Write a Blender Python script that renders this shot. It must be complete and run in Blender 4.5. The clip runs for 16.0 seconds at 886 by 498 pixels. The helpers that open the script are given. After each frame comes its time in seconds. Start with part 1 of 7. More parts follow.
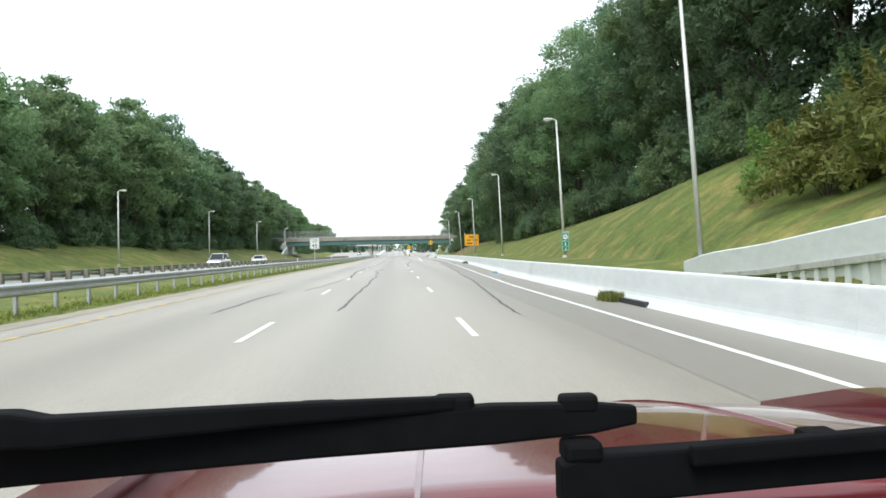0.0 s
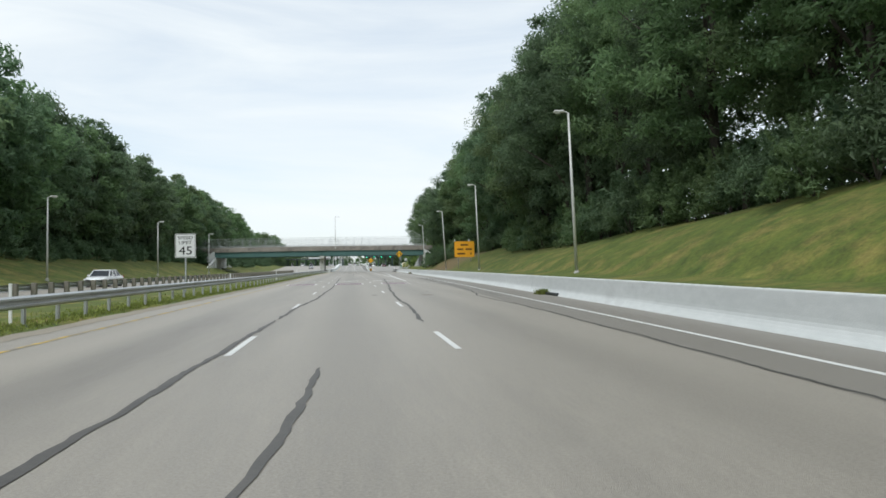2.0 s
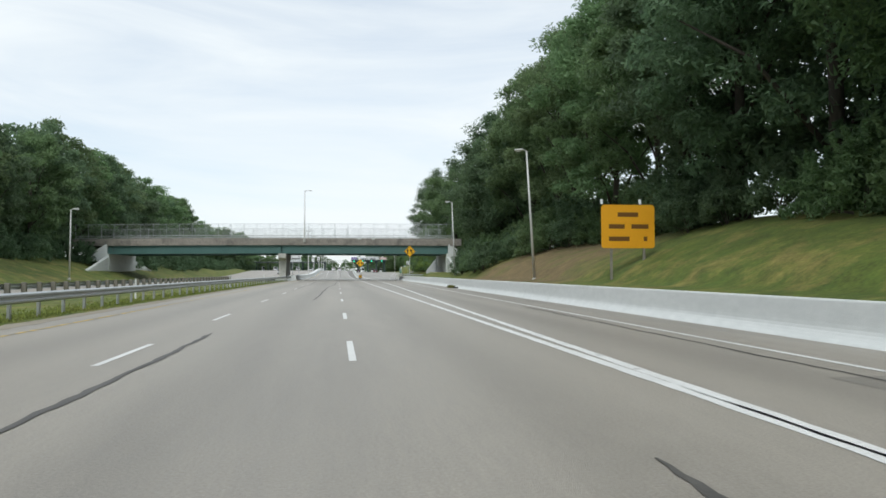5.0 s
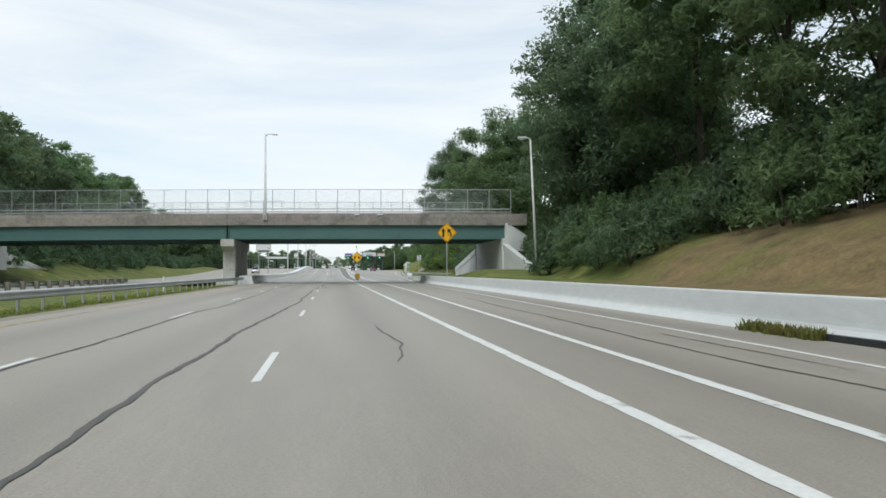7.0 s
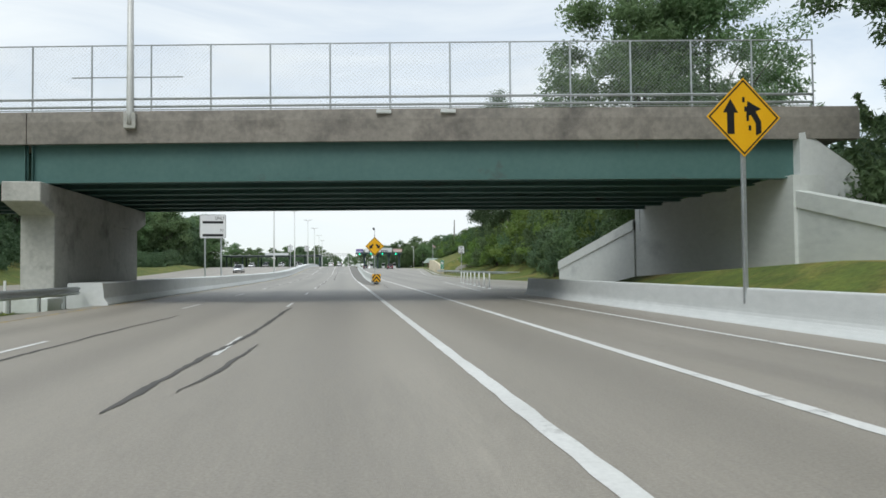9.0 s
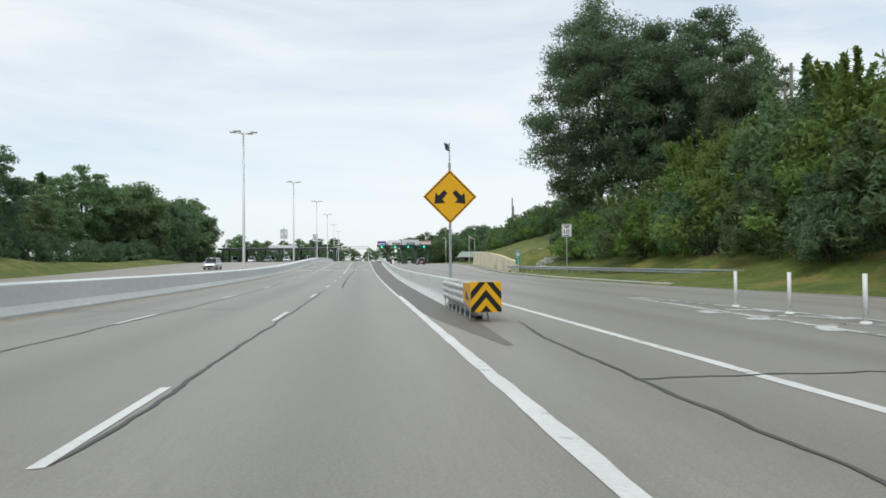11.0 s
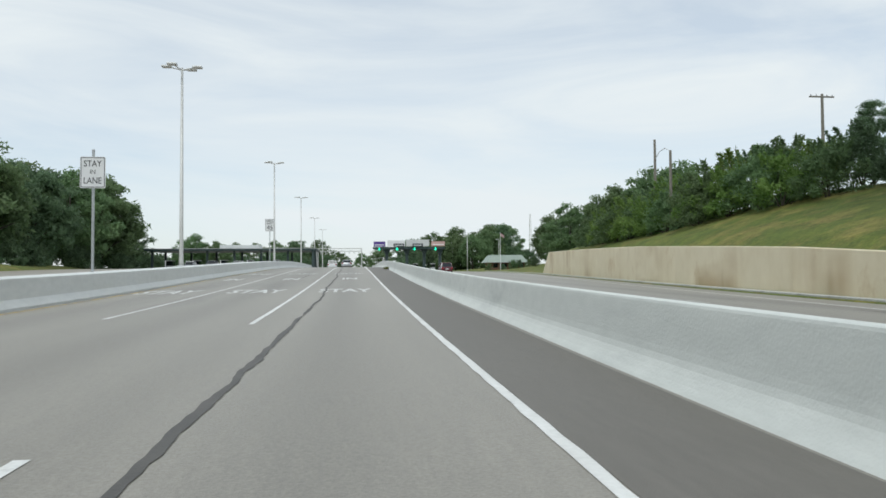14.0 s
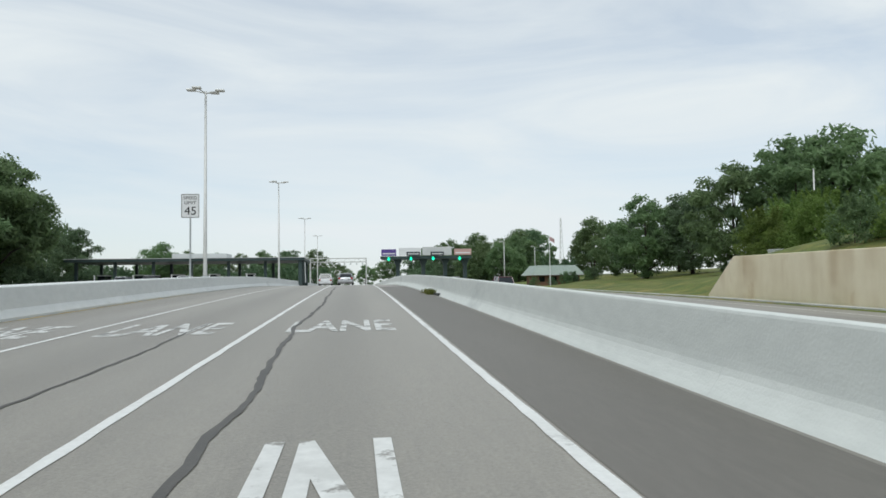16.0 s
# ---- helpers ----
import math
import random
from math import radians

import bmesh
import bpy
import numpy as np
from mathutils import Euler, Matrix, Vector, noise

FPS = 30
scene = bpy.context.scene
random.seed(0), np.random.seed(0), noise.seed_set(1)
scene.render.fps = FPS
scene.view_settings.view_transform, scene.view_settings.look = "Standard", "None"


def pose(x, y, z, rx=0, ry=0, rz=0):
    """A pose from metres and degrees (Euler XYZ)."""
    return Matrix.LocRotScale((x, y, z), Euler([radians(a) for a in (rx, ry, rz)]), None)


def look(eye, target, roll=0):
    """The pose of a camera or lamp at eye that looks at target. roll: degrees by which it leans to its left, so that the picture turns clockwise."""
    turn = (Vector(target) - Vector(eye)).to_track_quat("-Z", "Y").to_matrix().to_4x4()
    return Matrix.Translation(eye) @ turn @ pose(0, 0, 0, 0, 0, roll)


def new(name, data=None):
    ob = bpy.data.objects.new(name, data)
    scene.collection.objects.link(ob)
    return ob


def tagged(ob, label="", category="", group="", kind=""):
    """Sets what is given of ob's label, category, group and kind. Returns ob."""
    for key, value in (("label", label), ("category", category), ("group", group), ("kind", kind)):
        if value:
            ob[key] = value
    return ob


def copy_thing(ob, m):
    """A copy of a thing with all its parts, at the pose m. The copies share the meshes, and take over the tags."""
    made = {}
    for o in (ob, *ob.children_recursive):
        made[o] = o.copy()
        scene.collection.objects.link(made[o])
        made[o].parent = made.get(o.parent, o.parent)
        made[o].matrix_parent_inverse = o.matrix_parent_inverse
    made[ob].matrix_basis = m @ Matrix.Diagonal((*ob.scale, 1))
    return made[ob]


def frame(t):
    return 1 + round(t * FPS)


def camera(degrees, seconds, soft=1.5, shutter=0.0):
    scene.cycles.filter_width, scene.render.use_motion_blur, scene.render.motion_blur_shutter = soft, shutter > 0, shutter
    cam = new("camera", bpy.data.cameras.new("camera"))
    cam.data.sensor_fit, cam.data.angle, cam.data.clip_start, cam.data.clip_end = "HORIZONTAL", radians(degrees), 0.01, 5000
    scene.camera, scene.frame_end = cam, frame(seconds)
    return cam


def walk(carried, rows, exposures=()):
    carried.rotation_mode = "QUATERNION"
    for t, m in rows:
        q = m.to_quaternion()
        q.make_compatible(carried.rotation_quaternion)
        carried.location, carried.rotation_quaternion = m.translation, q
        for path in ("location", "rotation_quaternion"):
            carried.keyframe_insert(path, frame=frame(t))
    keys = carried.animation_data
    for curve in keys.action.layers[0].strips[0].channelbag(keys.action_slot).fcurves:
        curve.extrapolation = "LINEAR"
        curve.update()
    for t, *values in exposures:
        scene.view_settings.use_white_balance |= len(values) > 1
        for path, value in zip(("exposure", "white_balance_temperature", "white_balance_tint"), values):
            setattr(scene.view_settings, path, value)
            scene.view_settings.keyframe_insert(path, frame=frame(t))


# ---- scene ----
import itertools

cam = camera(66.31, 16.0, soft=1.6, shutter=0.0)
PATH = [
    (0.0, pose(-3.080, 2.10, 1.318, 90.30, 1.06, -4.13)),
    (0.5, pose(-3.322, 14.00, 1.327, 90.56, 1.08, -5.26)),
    (1.0, pose(-3.518, 26.02, 1.306, 90.85, 0.91, -6.28)),
    (1.5, pose(-3.621, 38.16, 1.341, 91.15, 0.81, -7.14)),
    (2.0, pose(-3.566, 50.41, 1.360, 91.45, 0.78, -7.76)),
    (2.5, pose(-3.457, 62.61, 1.332, 91.68, 0.67, -8.14)),
    (3.0, pose(-3.280, 74.97, 1.324, 91.76, 0.62, -8.36)),
    (3.5, pose(-3.037, 87.34, 1.332, 91.89, 0.47, -8.49)),
    (4.0, pose(-2.701, 99.70, 1.336, 91.98, 0.15, -8.53)),
    (6.5, pose(-1.238, 160.24, 1.325, 92.01, 0.18, -9.29)),
    (7.0, pose(-0.938, 172.09, 1.329, 91.85, 0.24, -9.38)),
    (7.5, pose(-0.589, 183.77, 1.333, 91.73, 0.34, -9.31)),
    (8.0, pose(-0.240, 195.37, 1.329, 91.61, 0.46, -9.17)),
    (8.5, pose(0.040, 206.80, 1.332, 91.72, 0.53, -8.88)),
    (11.0, pose(0.341, 263.12, 1.331, 91.32, 0.58, -6.77)),
    (11.5, pose(0.335, 274.03, 1.305, 91.50, 0.72, -6.91)),
    (12.0, pose(0.331, 284.79, 1.310, 91.59, 0.74, -7.08)),
    (12.5, pose(0.343, 295.45, 1.315, 91.68, 0.99, -7.23)),
    (13.0, pose(0.345, 306.03, 1.330, 91.68, 0.84, -7.35)),
    (13.5, pose(0.346, 316.57, 1.400, 91.71, 0.50, -7.44)),
    (14.0, pose(0.351, 327.07, 1.475, 91.98, 0.49, -7.50)),
    (14.5, pose(0.347, 337.44, 1.632, 92.22, 0.54, -7.47)),
    (15.0, pose(0.352, 347.76, 1.870, 92.55, 0.66, -7.44)),
    (15.5, pose(0.345, 358.06, 2.104, 92.85, 0.74, -7.38)),
    (16.0, pose(0.313, 368.36, 2.343, 93.01, 0.85, -7.31)),
]
EXPOSURES = [(0.0, 0.85, 6300, 4), (0.3, 0.62, 6300, 5), (0.6, 0.25, 6300, 5), (0.9, 0.08, 6300, 5), (8.7, 0.08, 6300, 5), (10.8, 0.03, 6300, 5), (11.6, -0.06, 6280, 4), (12.5, -0.08, 6280, 4), (16.0, -0.15, 6280, 4)]
walk(cam, PATH, EXPOSURES)

# ---- light ----
SUN_EL, SUN_ROT = radians(55), radians(205)
world = bpy.data.worlds.new("overcast_sky")
scene.world = world
world.use_nodes = True
wn, wl = world.node_tree.nodes, world.node_tree.links
wn.clear()
w_out = wn.new("ShaderNodeOutputWorld")
w_bg = wn.new("ShaderNodeBackground")
w_sky = wn.new("ShaderNodeTexSky")
w_sky.sky_type = "NISHITA"
w_sky.sun_disc = False
w_sky.sun_elevation, w_sky.sun_rotation = SUN_EL, SUN_ROT
w_gain = wn.new("ShaderNodeVectorMath")
w_gain.operation = "SCALE"
w_gain.inputs["Scale"].default_value = 0.15
w_co = wn.new("ShaderNodeTexCoord")
w_map = wn.new("ShaderNodeMapping")
w_map.inputs["Rotation"].default_value = (0.0, radians(24), radians(30))
w_map.inputs["Scale"].default_value = (1.0, 1.6, 5.0)
w_n1 = wn.new("ShaderNodeTexNoise")
w_n1.inputs["Scale"].default_value = 1.7
w_n1.inputs["Detail"].default_value = 7
w_n1.inputs["Roughness"].default_value = 0.55
w_n1.inputs["Distortion"].default_value = 0.6
w_ramp = wn.new("ShaderNodeValToRGB")
w_ramp.color_ramp.elements[0].position, w_ramp.color_ramp.elements[0].color = 0.34, (0.60, 0.60, 0.60, 1)
w_ramp.color_ramp.elements[1].position, w_ramp.color_ramp.elements[1].color = 0.66, (1, 1, 1, 1)
w_mix = wn.new("ShaderNodeMix")
w_mix.data_type = "RGBA"
w_mix.inputs[7].default_value = (0.915, 0.93, 0.955, 1)
wl.new(w_sky.outputs[0], w_gain.inputs[0])
wl.new(w_co.outputs["Generated"], w_map.inputs["Vector"])
wl.new(w_map.outputs[0], w_n1.inputs["Vector"])
wl.new(w_n1.outputs[0], w_ramp.inputs[0])
wl.new(w_ramp.outputs[0], w_mix.inputs[0])
wl.new(w_gain.outputs[0], w_mix.inputs[6])
wl.new(w_mix.outputs[2], w_bg.inputs[0])
wl.new(w_bg.outputs[0], w_out.inputs[0])
w_bg.inputs[1].default_value = 1.0

sun = new("sun", bpy.data.lights.new("sun", "SUN"))
sun.data.energy, sun.data.angle, sun.data.color = 1.6, radians(28), (1.0, 0.985, 0.95)
sun.matrix_world = look((0, 0, 100), (-math.sin(SUN_ROT) * 80, -math.cos(SUN_ROT) * 80, 100 - 80 * math.tan(SUN_EL)))


# ---- materials ----
def material(name, c1, c2, rough=0.8, metal=0.0, big=0.3, small=8.0, bump=0.25, bump_scale=None, rvar=0.1, third=None, third_at=(0.55, 0.7), stretch=(1, 1, 1), island=0.0, coat=0.0):
    """Two colours mixed by broad and fine noise in metres, a third one in stains, fine relief."""
    m = bpy.data.materials.new(name)
    m.use_nodes = True
    n, l = m.node_tree.nodes, m.node_tree.links
    b = n["Principled BSDF"]
    co, mp = n.new("ShaderNodeTexCoord"), n.new("ShaderNodeMapping")
    mp.inputs["Scale"].default_value = stretch
    l.new(co.outputs["Object"], mp.inputs["Vector"])
    n1, n2 = n.new("ShaderNodeTexNoise"), n.new("ShaderNodeTexNoise")
    for node, s in ((n1, big), (n2, small)):
        node.inputs["Scale"].default_value = s
        node.inputs["Detail"].default_value = 6
        node.inputs["Roughness"].default_value = 0.6
        l.new(mp.outputs[0], node.inputs["Vector"])
    add = n.new("ShaderNodeMath")
    add.operation = "MULTIPLY_ADD"
    add.inputs[1].default_value = 0.5
    half = n.new("ShaderNodeMath")
    half.operation = "MULTIPLY"
    half.inputs[1].default_value = 0.5
    l.new(n2.outputs[0], half.inputs[0])
    l.new(n1.outputs[0], add.inputs[0])
    l.new(half.outputs[0], add.inputs[2])
    ramp = n.new("ShaderNodeValToRGB")
    ramp.color_ramp.elements[0].position, ramp.color_ramp.elements[0].color = 0.36, (*c1, 1)
    ramp.color_ramp.elements[1].position, ramp.color_ramp.elements[1].color = 0.64, (*c2, 1)
    l.new(add.outputs[0], ramp.inputs[0])
    colour = ramp.outputs[0]
    if third:
        n3, r3, mx = n.new("ShaderNodeTexNoise"), n.new("ShaderNodeMapRange"), n.new("ShaderNodeMix")
        n3.inputs["Scale"].default_value, n3.inputs["Detail"].default_value = big * 2.3, 8
        n3.inputs["Roughness"].default_value = 0.65
        mp3 = n.new("ShaderNodeMapping")
        mp3.inputs["Location"].default_value = (13, 7, 3)
        mp3.inputs["Scale"].default_value = stretch
        l.new(co.outputs["Object"], mp3.inputs["Vector"])
        l.new(mp3.outputs[0], n3.inputs["Vector"])
        r3.inputs[1].default_value, r3.inputs[2].default_value = third_at
        l.new(n3.outputs[0], r3.inputs[0])
        mx.data_type = "RGBA"
        mx.inputs[7].default_value = (*third, 1)
        l.new(r3.outputs[0], mx.inputs[0])
        l.new(colour, mx.inputs[6])
        colour = mx.outputs[2]
    if island:
        ge, oi, hs = n.new("ShaderNodeNewGeometry"), n.new("ShaderNodeObjectInfo"), n.new("ShaderNodeHueSaturation")
        rs, ro, av = n.new("ShaderNodeMapRange"), n.new("ShaderNodeMapRange"), n.new("ShaderNodeMath")
        rs.inputs[3].default_value, rs.inputs[4].default_value = 1 - island, 1 + island
        ro.inputs[3].default_value, ro.inputs[4].default_value = 1 - island * 0.7, 1 + island * 0.7
        av.operation = "MULTIPLY"
        l.new(ge.outputs["Random Per Island"], rs.inputs[0])
        l.new(oi.outputs["Random"], ro.inputs[0])
        l.new(rs.outputs[0], av.inputs[0])
        l.new(ro.outputs[0], av.inputs[1])
        l.new(av.outputs[0], hs.inputs["Value"])
        rh = n.new("ShaderNodeMapRange")
        rh.inputs[3].default_value, rh.inputs[4].default_value = 0.485, 0.515
        l.new(oi.outputs["Random"], rh.inputs[0])
        l.new(rh.outputs[0], hs.inputs["Hue"])
        l.new(colour, hs.inputs["Color"])
        colour = hs.outputs[0]
    l.new(colour, b.inputs["Base Color"])
    rr = n.new("ShaderNodeMapRange")
    rr.inputs[3].default_value, rr.inputs[4].default_value = max(0.03, rough - rvar), min(1, rough + rvar)
    l.new(n2.outputs[0], rr.inputs[0])
    l.new(rr.outputs[0], b.inputs["Roughness"])
    b.inputs["Metallic"].default_value = metal
    b.inputs["Coat Weight"].default_value = coat
    if bump:
        nb, bp = n.new("ShaderNodeTexNoise"), n.new("ShaderNodeBump")
        nb.inputs["Scale"].default_value = bump_scale or small * 4
        nb.inputs["Detail"].default_value = 4
        l.new(co.outputs["Object"], nb.inputs["Vector"])
        bp.inputs["Strength"].default_value, bp.inputs["Distance"].default_value = bump, 0.02
        l.new(nb.outputs[0], bp.inputs["Height"])
        l.new(bp.outputs[0], b.inputs["Normal"])
    return m


def leaf_material(name, c1, c2, island=0.22):
    m = material(name, c1, c2, 0.55, big=0.25, small=1.5, bump=0, island=island)
    n, l = m.node_tree.nodes, m.node_tree.links
    b, out = n["Principled BSDF"], n["Material Output"]
    b.inputs["Specular IOR Level"].default_value = 0.3
    tr, ms = n.new("ShaderNodeBsdfTranslucent"), n.new("ShaderNodeMixShader")
    ms.inputs[0].default_value = 0.55
    l.new(b.inputs["Base Color"].links[0].from_socket, tr.inputs[0])
    l.new(b.outputs[0], ms.inputs[1])
    l.new(tr.outputs[0], ms.inputs[2])
    l.new(ms.outputs[0], out.inputs[0])
    return m


def plain(name, c, rough=0.5, metal=0.0, emit=0.0, coat=0.0):
    m = bpy.data.materials.new(name)
    m.use_nodes = True
    b = m.node_tree.nodes["Principled BSDF"]
    b.inputs["Base Color"].default_value = (*c, 1)
    b.inputs["Roughness"].default_value, b.inputs["Metallic"].default_value = rough, metal
    b.inputs["Coat Weight"].default_value = coat
    if emit:
        b.inputs["Emission Color"].default_value, b.inputs["Emission Strength"].default_value = (*c, 1), emit
    return m


M_ASPHALT = material("worn_asphalt", (0.268, 0.243, 0.208), (0.340, 0.309, 0.264), 0.5, big=0.09, small=14, bump=0.35, bump_scale=90, stretch=(1, 0.12, 1), third=(0.225, 0.206, 0.18), third_at=(0.56, 0.74))
M_ASPHALT_NEW = material("grey_asphalt", (0.232, 0.216, 0.188), (0.298, 0.278, 0.243), 0.5, big=0.09, small=14, bump=0.35, bump_scale=90, stretch=(1, 0.12, 1), third=(0.196, 0.184, 0.164), third_at=(0.56, 0.74))
M_DARK_ASPHALT = material("dark_asphalt", (0.128, 0.118, 0.103), (0.178, 0.165, 0.146), 0.62, big=0.2, small=14, bump=0.35, bump_scale=90, stretch=(1, 0.15, 1))


def lane_wear(m, lane=3.66, shift=0.0):
    """Darker oil drip down each lane's middle and paler wheel tracks, broken up along the road; coarse stone speckle."""
    n, l = m.node_tree.nodes, m.node_tree.links
    b = n["Principled BSDF"]
    src = b.inputs["Base Color"].links[0].from_socket
    co, sp = n.new("ShaderNodeTexCoord"), n.new("ShaderNodeSeparateXYZ")
    l.new(co.outputs["Object"], sp.inputs[0])
    mp, ns, sk = n.new("ShaderNodeMapping"), n.new("ShaderNodeTexNoise"), n.new("ShaderNodeTexNoise")
    mp.inputs["Scale"].default_value = (0.5, 0.035, 1)
    ns.inputs["Scale"].default_value, ns.inputs["Detail"].default_value = 1.0, 5
    sk.inputs["Scale"].default_value, sk.inputs["Detail"].default_value = 38.0, 3
    l.new(co.outputs["Object"], mp.inputs["Vector"])
    l.new(mp.outputs[0], ns.inputs["Vector"])
    l.new(co.outputs["Object"], sk.inputs["Vector"])

    def math_node(op, a, c):
        q = n.new("ShaderNodeMath")
        q.operation = op
        for i, v in enumerate((a, c)):
            if isinstance(v, (int, float)):
                q.inputs[i].default_value = v
            else:
                l.new(v, q.inputs[i])
        return q.outputs[0]

    wave = math_node("COSINE", math_node("MULTIPLY", math_node("ADD", sp.outputs["X"], shift), 2 * math.pi / lane), 0)
    tracks = math_node("COSINE", math_node("MULTIPLY", math_node("ADD", sp.outputs["X"], shift), 4 * math.pi / lane), 0)
    k = math_node("MULTIPLY", wave, -0.07)
    k = math_node("ADD", k, math_node("MULTIPLY", tracks, -0.04))
    k = math_node("MULTIPLY", k, math_node("MULTIPLY", ns.outputs[0], 2.0))
    k = math_node("ADD", k, math_node("MULTIPLY", math_node("SUBTRACT", ns.outputs[0], 0.5), 0.35))
    k = math_node("ADD", k, math_node("MULTIPLY", math_node("SUBTRACT", sk.outputs[0], 0.5), 0.7))
    hs = n.new("ShaderNodeHueSaturation")
    l.new(math_node("ADD", k, 1.0), hs.inputs["Value"])
    l.new(src, hs.inputs["Color"])
    l.new(hs.outputs[0], b.inputs["Base Color"])


lane_wear(M_ASPHALT)
lane_wear(M_ASPHALT_NEW)
M_SHOULDER = material("shoulder_asphalt", (0.205, 0.188, 0.163), (0.262, 0.241, 0.21), 0.52, big=0.2, small=14, bump=0.35, bump_scale=90, stretch=(1, 0.15, 1))
M_PATCH = material("patched_asphalt", (0.19, 0.176, 0.154), (0.26, 0.24, 0.208), 0.65, big=1.2, small=14, bump=0.3, bump_scale=90)
M_TAR = material("crack_sealant", (0.058, 0.055, 0.05), (0.105, 0.099, 0.09), 0.6, big=1.0, small=9, bump=0.2)
M_PAINT = material("white_road_paint", (0.62, 0.62, 0.60), (0.78, 0.78, 0.76), 0.6, big=0.8, small=16, bump=0.15, third=(0.30, 0.29, 0.28), third_at=(0.60, 0.72))
M_FADED = material("faded_road_paint", (0.50, 0.50, 0.48), (0.70, 0.70, 0.68), 0.65, big=1.2, small=10, bump=0.15, third=(0.22, 0.215, 0.2), third_at=(0.50, 0.60))
M_WORN = material("worn_road_paint", (0.56, 0.56, 0.54), (0.74, 0.74, 0.72), 0.65, big=1.3, small=7, bump=0.15, third=(0.27, 0.26, 0.24), third_at=(0.57, 0.63))
M_YELLOW_PAINT = material("yellow_road_paint", (0.50, 0.34, 0.06), (0.62, 0.43, 0.10), 0.65, big=1.0, small=12, bump=0.15, third=(0.25, 0.225, 0.18), third_at=(0.43, 0.56))
M_PURPLE = material("purple_road_paint", (0.165, 0.06, 0.115), (0.22, 0.09, 0.155), 0.6, big=1.0, small=10, bump=0.15, third=(0.2, 0.13, 0.18), third_at=(0.58, 0.7))
M_BARRIER = material("whitened_concrete", (0.61, 0.63, 0.62), (0.72, 0.735, 0.725), 0.75, big=0.25, small=5, bump=0.2, bump_scale=30, stretch=(1, 0.4, 1), third=(0.5, 0.51, 0.5), third_at=(0.60, 0.78))
M_BARRIER_OLD = material("grey_barrier_concrete", (0.60, 0.62, 0.595), (0.70, 0.72, 0.69), 0.8, big=0.25, small=5, bump=0.25, bump_scale=30, stretch=(1, 0.4, 1), third=(0.47, 0.49, 0.48), third_at=(0.58, 0.76))
M_CONCRETE = material("weathered_concrete", (0.40, 0.40, 0.37), (0.55, 0.54, 0.50), 0.85, big=0.3, small=6, bump=0.3, bump_scale=25, third=(0.24, 0.23, 0.21), third_at=(0.54, 0.72))
M_FASCIA = material("stained_bridge_concrete", (0.20, 0.185, 0.165), (0.33, 0.30, 0.26), 0.9, big=0.25, small=4, bump=0.3, bump_scale=20, third=(0.12, 0.11, 0.10), third_at=(0.5, 0.7))
M_WALL = material("tan_stained_concrete", (0.70, 0.61, 0.43), (0.80, 0.72, 0.54), 0.85, big=0.16, small=1.1, bump=0.2, bump_scale=20, stretch=(1, 1, 0.6), third=(0.47, 0.31, 0.13), third_at=(0.60, 0.82))
M_GALV = material("galvanised_steel", (0.42, 0.44, 0.45), (0.56, 0.58, 0.59), 0.45, metal=0.7, big=0.8, small=12, bump=0.05)
M_POLE = material("weathered_aluminium", (0.54, 0.54, 0.52), (0.66, 0.66, 0.64), 0.55, metal=0.3, big=0.6, small=8, bump=0.05)
M_TEAL = material("green_painted_steel", (0.06, 0.135, 0.125), (0.085, 0.17, 0.155), 0.6, big=0.35, small=5, bump=0.08, third=(0.07, 0.085, 0.075), third_at=(0.6, 0.75))
M_WOOD = material("weathered_wood", (0.17, 0.155, 0.13), (0.28, 0.26, 0.225), 0.85, big=1.5, small=14, bump=0.3)
M_GRASS = material("mown_grass", (0.062, 0.100, 0.013), (0.132, 0.155, 0.026), 0.95, big=0.16, small=1.1, bump=1.0, bump_scale=6, third=(0.25, 0.20, 0.058), third_at=(0.48, 0.72))


def dry_bank(m, colour):
    """Burnt, bare soil along one stretch of the bank, with a ragged edge."""
    n, l = m.node_tree.nodes, m.node_tree.links
    b = n["Principled BSDF"]
    src = b.inputs["Base Color"].links[0].from_socket
    co, sp, ns = n.new("ShaderNodeTexCoord"), n.new("ShaderNodeSeparateXYZ"), n.new("ShaderNodeTexNoise")
    ns.inputs["Scale"].default_value, ns.inputs["Detail"].default_value = 0.35, 7
    l.new(co.outputs["Object"], sp.inputs[0])
    l.new(co.outputs["Object"], ns.inputs["Vector"])
    fac = ns.outputs[0]
    for axis, a, c in (("Y", 158.0, 178.0), ("Y", 216.0, 203.0), ("X", 6.0, 14.0), ("X", 32.0, 23.0)):
        r, mu = n.new("ShaderNodeMapRange"), n.new("ShaderNodeMath")
        r.inputs[1].default_value, r.inputs[2].default_value = a, c
        mu.operation = "MULTIPLY"
        l.new(sp.outputs[axis], r.inputs[0])
        l.new(r.outputs[0], mu.inputs[0])
        l.new(fac, mu.inputs[1])
        fac = mu.outputs[0]
    r = n.new("ShaderNodeMapRange")
    r.inputs[1].default_value, r.inputs[2].default_value, r.inputs[4].default_value = 0.22, 0.5, 0.9
    mx = n.new("ShaderNodeMix")
    mx.data_type = "RGBA"
    mx.inputs[7].default_value = (*colour, 1)
    l.new(fac, r.inputs[0])
    l.new(r.outputs[0], mx.inputs[0])
    l.new(src, mx.inputs[6])
    l.new(mx.outputs[2], b.inputs["Base Color"])


